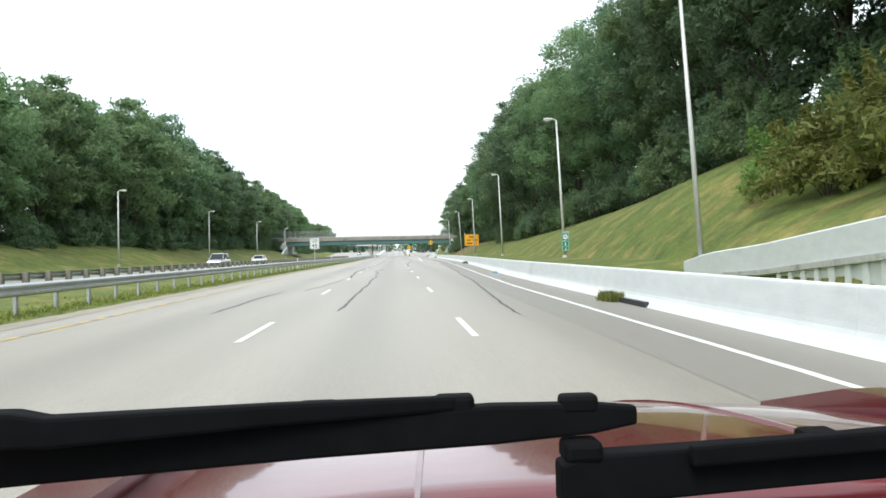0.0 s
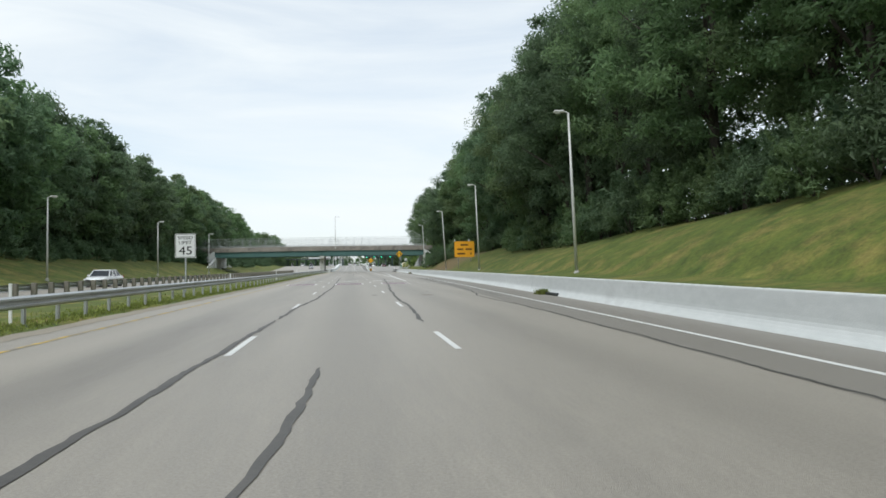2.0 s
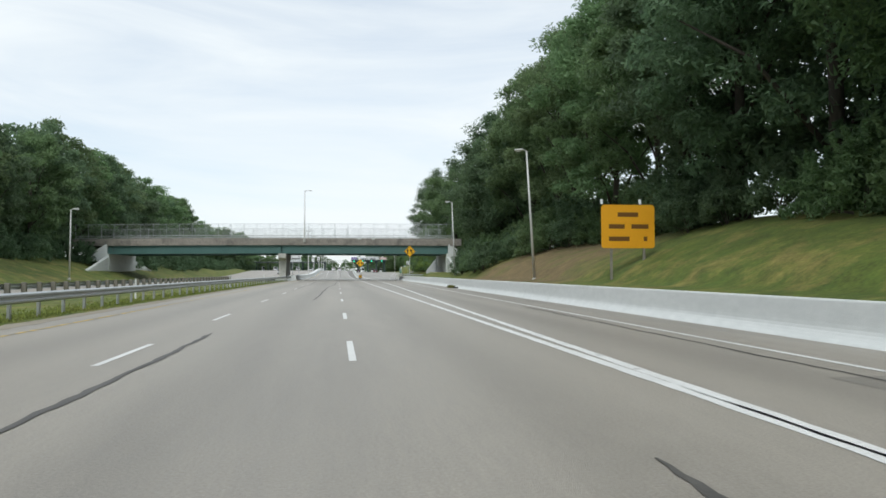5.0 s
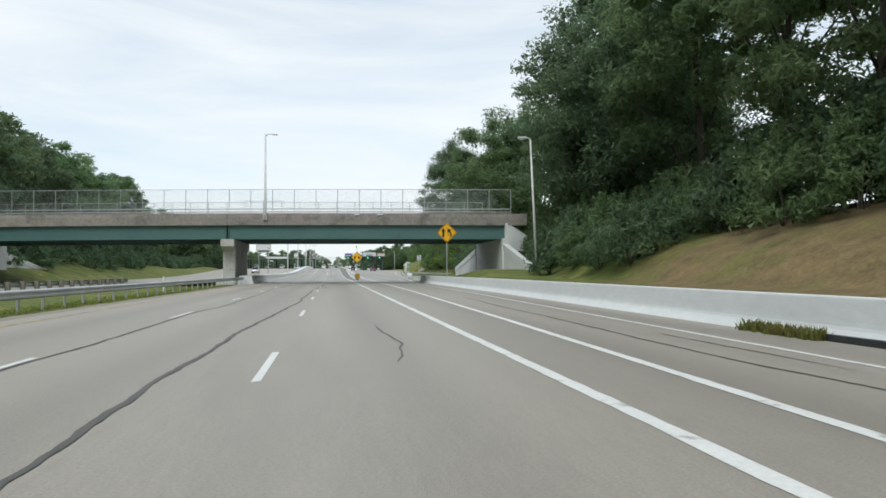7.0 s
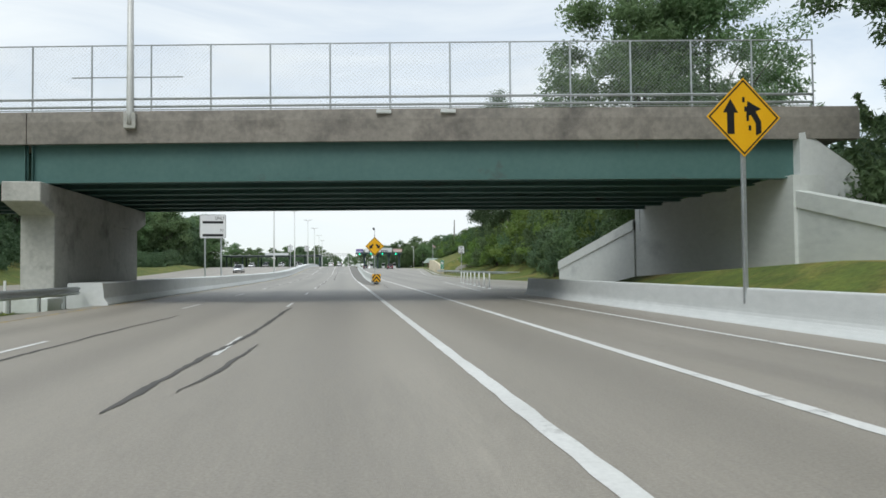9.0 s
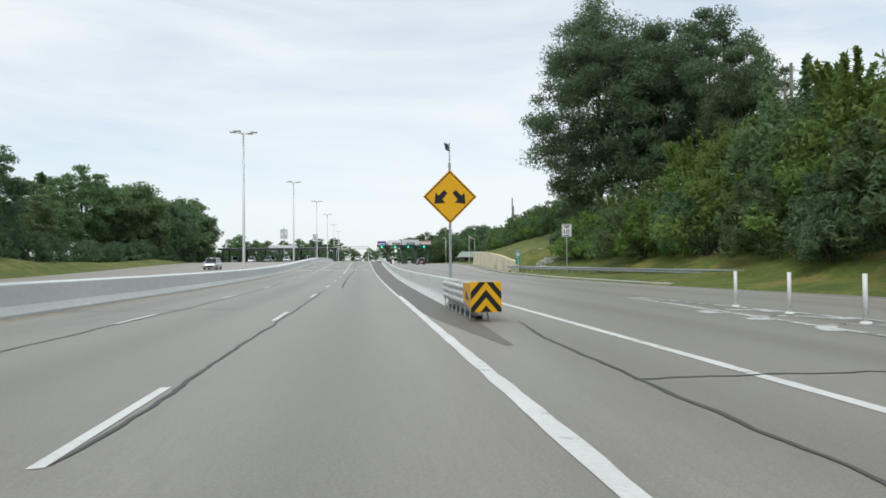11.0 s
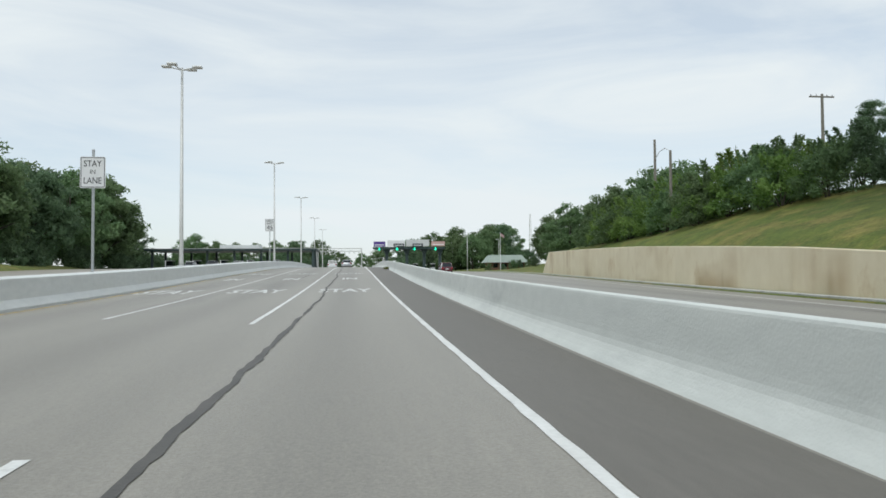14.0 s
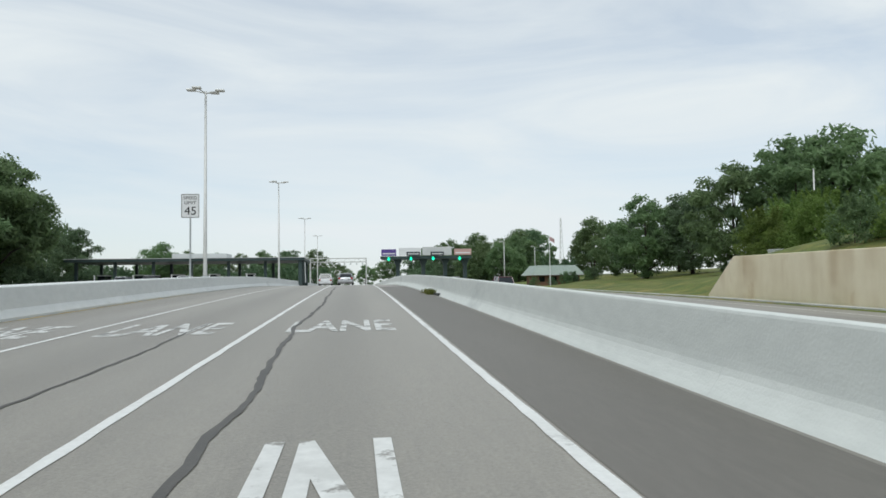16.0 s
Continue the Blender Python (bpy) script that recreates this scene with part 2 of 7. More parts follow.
def clumps(m, lo=0.52, hi=1.4):
    """Tufted shading of turf: uneven growth at hand and foot scale."""
    n, l = m.node_tree.nodes, m.node_tree.links
    b = n["Principled BSDF"]
    src = b.inputs["Base Color"].links[0].from_socket
    co, n1, n2, ad, mr, hs = (n.new("ShaderNode" + k) for k in ("TexCoord", "TexNoise", "TexNoise", "Math", "MapRange", "HueSaturation"))
    n1.inputs["Scale"].default_value, n1.inputs["Detail"].default_value = 0.9, 10
    n2.inputs["Scale"].default_value, n2.inputs["Detail"].default_value = 6.0, 8
    n1.inputs["Roughness"].default_value = n2.inputs["Roughness"].default_value = 0.7
    for q in (n1, n2):
        l.new(co.outputs["Object"], q.inputs["Vector"])
    l.new(n1.outputs[0], ad.inputs[0])
    l.new(n2.outputs[0], ad.inputs[1])
    mr.inputs[1].default_value, mr.inputs[2].default_value = 0.72, 1.28
    mr.inputs[3].default_value, mr.inputs[4].default_value = lo, hi
    l.new(ad.outputs[0], mr.inputs[0])
    l.new(mr.outputs[0], hs.inputs["Value"])
    l.new(src, hs.inputs["Color"])
    l.new(hs.outputs[0], b.inputs["Base Color"])


def stains(m, colour):
    """Water stains that run down from the top along some stretches of a wall."""
    n, l = m.node_tree.nodes, m.node_tree.links
    b = n["Principled BSDF"]
    src = b.inputs["Base Color"].links[0].from_socket
    co, mu, mx = n.new("ShaderNodeTexCoord"), n.new("ShaderNodeMath"), n.new("ShaderNodeMix")
    mu.operation, mx.data_type = "MULTIPLY", "RGBA"
    for i, (scale, lo, hi) in enumerate((((0.34, 0.34, 0.02), 0.47, 0.60), ((0.13, 0.13, 0.3), 0.42, 0.66))):
        mp, ns, mr = n.new("ShaderNodeMapping"), n.new("ShaderNodeTexNoise"), n.new("ShaderNodeMapRange")
        mp.inputs["Scale"].default_value = scale
        ns.inputs["Scale"].default_value, ns.inputs["Detail"].default_value = 1.0, 3
        mr.inputs[1].default_value, mr.inputs[2].default_value, mr.inputs[4].default_value = lo, hi, 0.85
        l.new(co.outputs["Object"], mp.inputs["Vector"])
        l.new(mp.outputs[0], ns.inputs["Vector"])
        l.new(ns.outputs[0], mr.inputs[0])
        l.new(mr.outputs[0], mu.inputs[i])
    l.new(mu.outputs[0], mx.inputs[0])
    l.new(src, mx.inputs[6])
    mx.inputs[7].default_value = (*colour, 1)
    l.new(mx.outputs[2], b.inputs["Base Color"])


stains(M_WALL, (0.40, 0.27, 0.13))
dry_bank(M_GRASS, (0.185, 0.128, 0.062))
clumps(M_GRASS)
M_SOIL = material("pale_blown_soil", (0.25, 0.22, 0.175), (0.33, 0.295, 0.24), 0.95, big=0.5, small=8, bump=0.4, bump_scale=40)
M_BLADE = leaf_material("grass_blades", (0.17, 0.21, 0.05), (0.32, 0.34, 0.10), 0.4)
M_BARK = material("grey_brown_bark", (0.045, 0.038, 0.03), (0.10, 0.085, 0.07), 0.95, big=1.2, small=9, bump=0.7, bump_scale=12, stretch=(1, 1, 0.3))
M_LEAF = leaf_material("oak_leaves", (0.124, 0.196, 0.094), (0.215, 0.305, 0.140))
M_LEAF_DARK = leaf_material("dark_leaves", (0.110, 0.174, 0.100), (0.190, 0.272, 0.146))
M_LEAF_LIGHT = leaf_material("young_leaves", (0.145, 0.235, 0.055), (0.235, 0.325, 0.095))
M_LEAF_RUST = leaf_material("rusty_leaves", (0.13, 0.18, 0.045), (0.27, 0.245, 0.08))
M_SIGN_WHITE = material("white_sign_sheeting", (0.72, 0.73, 0.74), (0.80, 0.80, 0.80), 0.4, big=2, small=20, bump=0.02)
M_SIGN_BLACK = plain("black_sign_ink", (0.012, 0.012, 0.014), 0.5)
M_SIGN_YELLOW = material("amber_sign_sheeting", (0.84, 0.42, 0.006), (0.90, 0.49, 0.012), 0.4, big=2, small=20, bump=0.02)
M_SIGN_ORANGE = material("faded_orange_sheeting", (0.80, 0.36, 0.012), (0.88, 0.42, 0.02), 0.45, big=1, small=10, bump=0.03)
M_SIGN_GREEN = material("green_sign_sheeting", (0.005, 0.18, 0.10), (0.008, 0.24, 0.13), 0.4, big=2, small=20, bump=0.02)
M_DARK_METAL = material("dark_metal", (0.03, 0.034, 0.036), (0.06, 0.065, 0.066), 0.5, metal=0.3, big=0.6, small=8, bump=0.05)
M_RUBBER = material("black_rubber", (0.012, 0.012, 0.013), (0.03, 0.03, 0.031), 0.7, big=2, small=20, bump=0.1)
M_GLASS_DARK = plain("tinted_glass", (0.012, 0.016, 0.02), 0.05)
M_CHROME = plain("bright_metal", (0.6, 0.6, 0.62), 0.2, 1.0)
M_TAIL = plain("red_lens", (0.35, 0.01, 0.012), 0.2)
M_HEAD = plain("clear_lens", (0.75, 0.77, 0.8), 0.12)
M_LENS = plain("lamp_lens", (0.72, 0.73, 0.72), 0.25)


# ---- mesh helpers ----
def link(name, mesh, mat, parent=None, label=""):
    ob = new(name, mesh)
    if mat:
        for m in (mat if isinstance(mat, (list, tuple)) else (mat,)):
            mesh.materials.append(m)
    if parent:
        ob.parent = parent
    if label:
        ob["label"] = label
    return ob


def part(name, bm, mat, parent=None, label="", smooth=False):
    me = bpy.data.meshes.new(name)
    bm.to_mesh(me)
    bm.free()
    if smooth:
        me.shade_smooth()
    return link(name, me, mat, parent, label)


def share(name, mesh, parent, m=None, label=""):
    ob = new(name, mesh)
    ob.parent = parent
    if m is not None:
        ob.matrix_basis = m
    if label:
        ob["label"] = label
    return ob


def thing(name, m, label, category, group="", kind=""):
    ob = new(name)
    ob.empty_display_size = 0.2
    ob.matrix_basis = m
    return tagged(ob, label, category, group, kind)


def raw(name, verts, faces, mat, parent=None, label="", smooth=False):
    me = bpy.data.meshes.new(name)
    me.from_pydata([tuple(map(float, v)) for v in verts], [], faces)
    me.update()
    if smooth:
        me.shade_smooth()
    return link(name, me, mat, parent, label)


def box(bm, x0, x1, y0, y1, z0, z1, bevel=0.0):
    r = bmesh.ops.create_cube(bm, size=1.0, matrix=Matrix.Translation(((x0 + x1) / 2, (y0 + y1) / 2, (z0 + z1) / 2)) @ Matrix.Diagonal((x1 - x0, y1 - y0, z1 - z0, 1)))
    if bevel:
        es = list({e for v in r["verts"] for e in v.link_edges})
        bmesh.ops.bevel(bm, geom=es, offset=bevel, segments=2, affect="EDGES", profile=0.5)
    return bm


def boxm(*a, **k):
    return box(bmesh.new(), *a, **k)


def tube(bm, pts, radii, n=10, cap=True):
    """A tapered tube along points."""
    rings = []
    for i, p in enumerate(pts):
        a, b = Vector(pts[max(i - 1, 0)]), Vector(pts[min(i + 1, len(pts) - 1)])
        d = (b - a).normalized()
        u = d.orthogonal().normalized() if i == 0 else (u - d * u.dot(d)).normalized()
        w = d.cross(u)
        rings.append([bm.verts.new(Vector(p) + (u * math.cos(2 * math.pi * k / n) + w * math.sin(2 * math.pi * k / n)) * radii[i]) for k in range(n)])
    for r0, r1 in zip(rings, rings[1:]):
        for k in range(n):
            bm.faces.new((r0[k], r0[(k + 1) % n], r1[(k + 1) % n], r1[k]))
    if cap:
        bm.faces.new(rings[0][::-1])
        bm.faces.new(rings[-1])
    return bm


def tubem(pts, radii, n=10):
    return tube(bmesh.new(), pts, radii, n)


def sweep(profile, rows, closed=True):
    """Verts and faces of a profile of (dx, dz) carried along rows of (x, y, z), square to x."""
    verts, faces, n = [], [], len(profile)
    for x, y, z in rows:
        verts += [(x + a, y, z + b) for a, b in profile]
    for i in range(len(rows) - 1):
        for k in range(n if closed else n - 1):
            k2 = (k + 1) % n
            faces.append((i * n + k, i * n + k2, (i + 1) * n + k2, (i + 1) * n + k))
    if closed:
        faces.append(tuple(range(n))[::-1])
        faces.append(tuple((len(rows) - 1) * n + k for k in range(n)))
    return verts, faces


def prism(bm, outline, y0, y1):
    """An outline in (x, z), extruded from y0 to y1."""
    a = [bm.verts.new((x, y0, z)) for x, z in outline]
    b = [bm.verts.new((x, y1, z)) for x, z in outline]
    bm.faces.new(a)
    bm.faces.new(b[::-1])
    n = len(a)
    for k in range(n):
        bm.faces.new((a[k], b[k], b[(k + 1) % n], a[(k + 1) % n]))
    bmesh.ops.recalc_face_normals(bm, faces=bm.faces[:])
    return bm


def lettering(text, size, depth=0.002, bold=0.0):
    """Built-in font as a mesh in the xz plane, centred on its own box, facing -y."""
    cu = bpy.data.curves.new("lettering", "FONT")
    cu.body, cu.size, cu.extrude, cu.resolution_u, cu.offset = text, size, depth, 3, bold
    ob = bpy.data.objects.new("lettering", cu)
    scene.collection.objects.link(ob)
    me = bpy.data.meshes.new_from_object(ob.evaluated_get(bpy.context.evaluated_depsgraph_get()))
    bpy.data.objects.remove(ob)
    co = np.empty(len(me.vertices) * 3)
    me.vertices.foreach_get("co", co)
    co = co.reshape(-1, 3)
    mid = (co.max(0) + co.min(0)) / 2
    co -= mid
    me.vertices.foreach_set("co", np.stack([co[:, 0], -co[:, 2], co[:, 1]], 1).ravel())
    me.update()
    return me, co[:, 0].max() * 2, co[:, 1].max() * 2


def letters(text, w, h, mat, parent, x=0, y=0, z=0, name="lettering", label=""):
    """Lettering stretched to w by h at a place on a sign."""
    me, lw, lh = lettering(text, 1.0)
    co = np.empty(len(me.vertices) * 3)
    me.vertices.foreach_get("co", co)
    co = co.reshape(-1, 3) * (w / lw, 1, h / lh) + (x, y, z)
    me.vertices.foreach_set("co", co.ravel())
    me.update()
    me.materials.clear()
    return link(name, me, mat, parent, label)


def piece(ys, xs):
    return lambda y: float(np.interp(y, ys, xs))


# ---- the lie of the land ----
road_z0 = ([-200, 290, 303, 316, 326, 337, 348, 358, 368, 384, 400, 418, 435, 455, 480, 530, 700, 3000], [0, 0, 0.03, 0.1, 0.18, 0.31, 0.5, 0.74, 1.0, 1.45, 1.87, 2.25, 2.45, 2.45, 2.32, 2.0, 2.0, 2.0])
plaza_z0 = ([-200, 300, 342, 360, 410, 450, 520, 700, 3000], [0, 0, 0.28, 0.48, 1.15, 1.45, 1.8, 2.0, 2.0])
face_x = piece([-80, 10, 31, 40, 55, 70, 86, 98, 140, 172, 213, 252], [0.9, 2.35, 2.88, 3.2, 4.0, 4.85, 5.55, 6.15, 7.3, 7.9, 9.05, 9.35])
gore_bar_x = piece([284, 302, 320, 343, 375, 403, 440, 560], [3.3, 3.42, 3.6, 3.95, 4.1, 4.4, 4.8, 5.5])
wall_x = piece([342, 410, 413.4], [18.0, 24.6, 24.93])
wall_top = piece([340.6, 348.5, 355.6, 376.5, 395, 409.5, 413.4], [1.65, 2.09, 2.55, 3.34, 3.7, 3.9, 1.42])
plaza_edge = piece([250, 270, 288, 305, 320, 342, 360, 410, 450, 540], [22.0, 20.5, 18.8, 17.0, 16.0, 16.6, 18.4, 23.3, 27, 30])
left_edge = piece([-80, 57, 105, 180, 243], [-11.3, -10.95, -10.35, -10.5, -10.2])
rail_x = piece([-80, 0, 57, 105, 180, 241, 246.7], [-12.6, -12.2, -11.75, -10.95, -11.1, -10.45, -10.1])
opp_right = piece([-80, 235, 300, 1000], [-20.0, -19.8, -11.2, -11.2])
opp_left = piece([-80, 300, 420, 480, 560], [-36.0, -35.5, -38, -46, -46])


ROWS_Y = [-150, -100, -70] + list(range(-50, 236, 4)) + list(range(236, 566, 3)) + [580, 600, 640, 700, 800, 1000, 1400, 2200, 3500]


def smoothed(points):
    """A height profile with its corners rounded over some ten metres."""
    fine = np.arange(-200.0, 1000.0)
    z = np.interp(fine, *points)
    for _ in range(2):
        z = np.convolve(np.pad(z, 5, mode="edge"), np.ones(11) / 11, mode="valid")
    return np.interp(ROWS_Y, fine, z)


MAIN_ROWS, PLAZA_ROWS = smoothed(road_z0), smoothed(plaza_z0)


def main_z(y):
    return float(np.interp(y, ROWS_Y, MAIN_ROWS))


def plaza_z(y):
    return float(np.interp(y, ROWS_Y, PLAZA_ROWS))


def road_z(x, y):
    k = min(max((x - 4.0) / 1.2, 0), 1)
    return main_z(y) * (1 - k) + plaza_z(y) * k


def road_right(y):
    return face_x(y) + 0.45 if y < 250 else plaza_edge(y)


bank_slope = piece([30, 46, 56, 77, 96, 150, 200], [1.15, 1.1, 1.0, 0.8, 0.62, 0.62, 0.7])
bank_rise = piece([30, 46, 56, 77, 96, 200], [10, 10, 9, 7, 5.2, 5.2])
toe_x = piece([32, 57, 96, 140, 190, 225], [10.6, 11.2, 12.0, 13.2, 15.0, 15.3])
rpx = piece([-30, 8, 16, 26, 31.5], [5.6, 7.2, 7.7, 8.9, 9.8])
rpz = piece([-30, 8, 16, 23, 28, 31.5], [5.6, 2.75, 1.95, 1.35, 1.08, 0.7])


def bank(y):
    """Where the right bank starts, the height there, its slope and its rise."""
    if y < 31.5:
        return rpx(y) + 0.3, max(rpz(y) - 0.12, 0.6), 0.55 if y < 25 else 0.55 + 0.5 * (y - 25) / 6.5, 8.0
    if y < 222:
        return toe_x(y), 0.75, bank_slope(y), bank_rise(y)
    if y < 262:
        k = min((y - 222) / 12, 1)
        k2 = max(0, (y - 234) / 28)
        return (1 - k) * 15.3 + k * 20.0 + k2 * 3.5, 0.8 + 0.65 * k - 1.1 * k2, 0.6, 5.0
    if y < 342:
        k = (y - 262) / 80
        return 23.5 - 3.9 * min(k * 1.6, 1) , 0.3 + 0.3 * k, 0.5, 5.5
    if y < 413.4:
        k = min(max((y - 372) / 28, 0), 1)
        k2 = max(0, (y - 409.5) / 3.9)
        return wall_x(y) + 0.35, wall_top(y) - 0.12, 0.5 - 0.24 * k + 0.16 * k2, 6.0 - 1.8 * k
    k = min((y - 413.4) / 34, 1)
    return 25.3 + 5.7 * k, 1.3 + 0.6 * k, 0.42 * (1 - k) ** 1.5 + 0.06, 4.2


def ground_z(x, y):
    if x > road_right(y):
        xs, z0, slope, rise = bank(y)
        zr = road_z(road_right(y), y) + 0.05
        if x < xs:
            k = (x - road_right(y)) / max(xs - road_right(y), 0.1)
            if 340.5 <= y < 413.4 or y < 31:
                return zr + 0.02
            if 215 < y < 262:
                k = min(1.0, 3.2 * k)
            return zr + (z0 - zr) * k
        d = (x - xs) * slope
        top = rise * (1 - math.exp(-d / rise)) * min(1.0, d / 0.6) if d > 0 else 0
        roll = noise.noise((x * 0.07, y * 0.05, 2.0)) * min(1, (x - xs) * 0.12) * 0.7
        return z0 + top + max(0, x - xs - 15) * 0.02 + roll
    if x < opp_left(y) - 1.0:
        d = (opp_left(y) - 1.0 - x) * 0.5
        rise = 5.0 if y < 300 else max(1.2, 5.0 - (y - 300) * 0.05)
        base = main_z(y) * 0.8
        roll = noise.noise((x * 0.07, y * 0.05, 5.0)) * min(1, d * 0.4) * 0.7
        return base + 0.05 + rise * (1 - math.exp(-(d / rise) ** 1.4)) + roll
    return road_z(x, y)


# ---- ground and roads ----


def grid_mesh(name, table, mat, parent=None, label="", smooth=True):
    n = len(table[0])
    verts = [v for row in table for v in row]
    faces = [(i * n + k, i * n + k + 1, (i + 1) * n + k + 1, (i + 1) * n + k) for i in range(len(table) - 1) for k in range(n - 1)]
    return raw(name, verts, faces, mat, parent, label, smooth)


LEFT_OFF = [-2500, -900, -400, -220, -140, -100, -75, -60, -50, -42, -35, -30, -26, -23, -20, -17, -14.5, -12.5, -10.5, -9, -7.5, -6, -4.5, -3, -2, -1]
RIGHT_OFF = [0.0, 0.6, 1.3, 2.2, 3.2, 4.2, 5.4, 6.6, 8, 9.5, 11, 13, 15, 18, 21, 25, 30, 36, 44, 55, 70, 100, 150, 240, 420, 900, 2500]
table = []
for y in ROWS_Y:
    ol, orr, le, rr = opp_left(y), opp_right(y), left_edge(y) if y < 243 else -11.0, road_right(y)
    xs = bank(y)[0]
    row = [(ol + d, y, ground_z(ol + d, y)) for d in LEFT_OFF]
    zl = main_z(y)
    row += [(ol - 0.3, y, zl + 0.03), (ol + 0.4, y, zl - 0.35), (orr - 0.4, y, zl - 0.35)]
    if y < 243:
        row += [(orr + 0.2, y, zl + 0.03), ((orr + le) * 0.5, y, zl - 0.12), (le - 0.15, y, zl + 0.03)]
    else:
        row += [(orr + 0.05, y, zl - 0.35), ((orr + le) * 0.5, y, zl - 0.35), (le + 0.1, y, zl - 0.35)]
    row += [(le + 0.5, y, zl - 0.35), (0, y, zl - 0.4), (4, y, min(zl, plaza_z(y)) - 0.4), (rr - 0.4, y, plaza_z(y) - 0.35)]
    zr = road_z(rr, y)
    row += [(rr + 0.15, y, zr + 0.05), (rr + 0.32 * max(xs - rr, 0.5), y, ground_z(rr + 0.32 * (xs - rr), y) if 31 <= y < 340.5 else zr + 0.05), (max(xs - 0.35, rr + 0.2), y, ground_z(xs - 0.35, y) if not (340.5 <= y < 413.4 or y < 31) else zr + 0.05)]
    row += [(xs + d, y, ground_z(xs + d, y)) for d in RIGHT_OFF]
    table.append(row)
ground = grid_mesh("ground", table, M_GRASS)
tagged(ground, "mown roadside grass with dry patches on the banks", "ground", kind="structure")

ROAD_Y = [yy for yy in ROWS_Y if yy <= 700]
JOINT = next(i for i, yy in enumerate(ROAD_Y) if yy >= 255)
table = []
for y in ROAD_Y:
    xl = left_edge(y) if y < 243 else -9.6
    xr = road_right(y)
    xsn = [xl, -9, -7.5, -5.5, -3.7, -1.8, 0, 1.9, min(3.0, xr - 0.3), min(4.0, xr - 0.2)] + ([4.7, 5.2] if y >= 250 else [min(4.1, xr - 0.15), min(4.2, xr - 0.1)])
    xsn += [xsn[-1] + (xr - xsn[-1]) * k / 4 for k in range(1, 5)]
    table.append([(x, y, road_z(x, y)) for x in xsn])
tagged(grid_mesh("road_past_overpass", table[JOINT:], M_ASPHALT_NEW), "darker grey asphalt carriageway climbing to the toll plaza", "road", kind="structure")
road = tagged(grid_mesh("road", table[:JOINT + 1], M_ASPHALT), "worn grey asphalt carriageway with sealed cracks", "road", kind="structure")
table = []
for y in [yy for yy in ROWS_Y if yy <= 700]:
    a, b = opp_left(y), opp_right(y)
    table.append([(a + (b - a) * k / 6, y, main_z(y)) for k in range(7)])
road_opposite = tagged(grid_mesh("road_opposite", table, M_ASPHALT), "worn grey asphalt carriageway of the opposite direction", "road", kind="structure")


# ---- road markings ----
def strip(name, rows, width, mat, parent, lift=0.006, label=""):
    """A painted or sealed band along rows of (x, y[, width])."""
    table = []
    for r in rows:
        w = (r[2] if len(r) > 2 else width) / 2
        table.append([(r[0] - w, r[1], road_z(r[0], r[1]) + lift), (r[0] + w, r[1], road_z(r[0], r[1]) + lift)])
    return grid_mesh(name, table, mat, parent, label, smooth=False)


def along(x_of, y0, y1, step=1.5):
    n = max(2, int((y1 - y0) / step) + 1)
    return [(x_of(y) if callable(x_of) else x_of, y) for y in np.linspace(y0, y1, n)]


def painted(rows, width, seed):
    """The same rows with the width of worn, hand-laid paint."""
    rg = random.Random(seed)
    return [(x + rg.uniform(-0.006, 0.006), y, width * rg.uniform(0.86, 1.08)) for x, y in rows]


edge_x = piece([-50, 10, 28, 40, 68, 77, 92, 98, 130, 170, 212, 250], [-0.2, 1.2, 1.47, 1.93, 3.17, 3.52, 4.1, 4.42, 5.2, 6.08, 7.45, 7.75])
strip("edge_line", painted(along(edge_x, -50, 249, 0.4), 0.13, 1), 0.13, M_PAINT, road, label="thin white edge line")
strip("edge_line", painted(along(piece([-80, 57, 100, 243, 290, 400, 560], [-9.6, -9.5, -9.05, -8.9, -8.7, -8.7, -8.7]), -50, 560, 0.4), 0.13, 2), 0.13, M_YELLOW_PAINT, road, label="faded yellow edge line")
strip("gore_line", painted(along(piece([114, 130, 560], [1.6, 1.83, 1.95]), 114, 292, 0.4), 0.2, 3), 0.2, M_PAINT, road, label="broad white solid line")
strip("lane_line", painted(along(piece([292, 560], [1.82, 1.9]), 292, 540, 0.4), 0.12, 4), 0.12, M_PAINT, road, label="white solid line")
strip("gore_line", painted(along(piece([122, 150, 177, 190, 216, 245, 272, 300, 400], [1.75, 2.5, 3.35, 3.75, 4.35, 4.7, 4.95, 5.1, 6.2]), 124, 400, 0.4), 0.19, 5), 0.19, M_PAINT, road, label="broad white solid line")
strip("edge_line", painted(along(lambda y: plaza_edge(y) - 1.6, 262, 420, 0.4), 0.13, 6), 0.13, M_PAINT, road, label="thin white edge line")
strip("lane_line", painted(along(-1.83, 342, 540, 0.4), 0.12, 7), 0.12, M_PAINT, road, label="white solid line")
strip("lane_line", painted(along(-5.49, 344, 540, 0.4), 0.12, 8), 0.12, M_PAINT, road, label="white solid line")
strip("edge_line", painted(along(lambda y: opp_right(y) - 1.3, -50, 300, 0.4), 0.13, 9), 0.13, M_YELLOW_PAINT, road_opposite, label="faded yellow edge line")

dash_meshes = {}


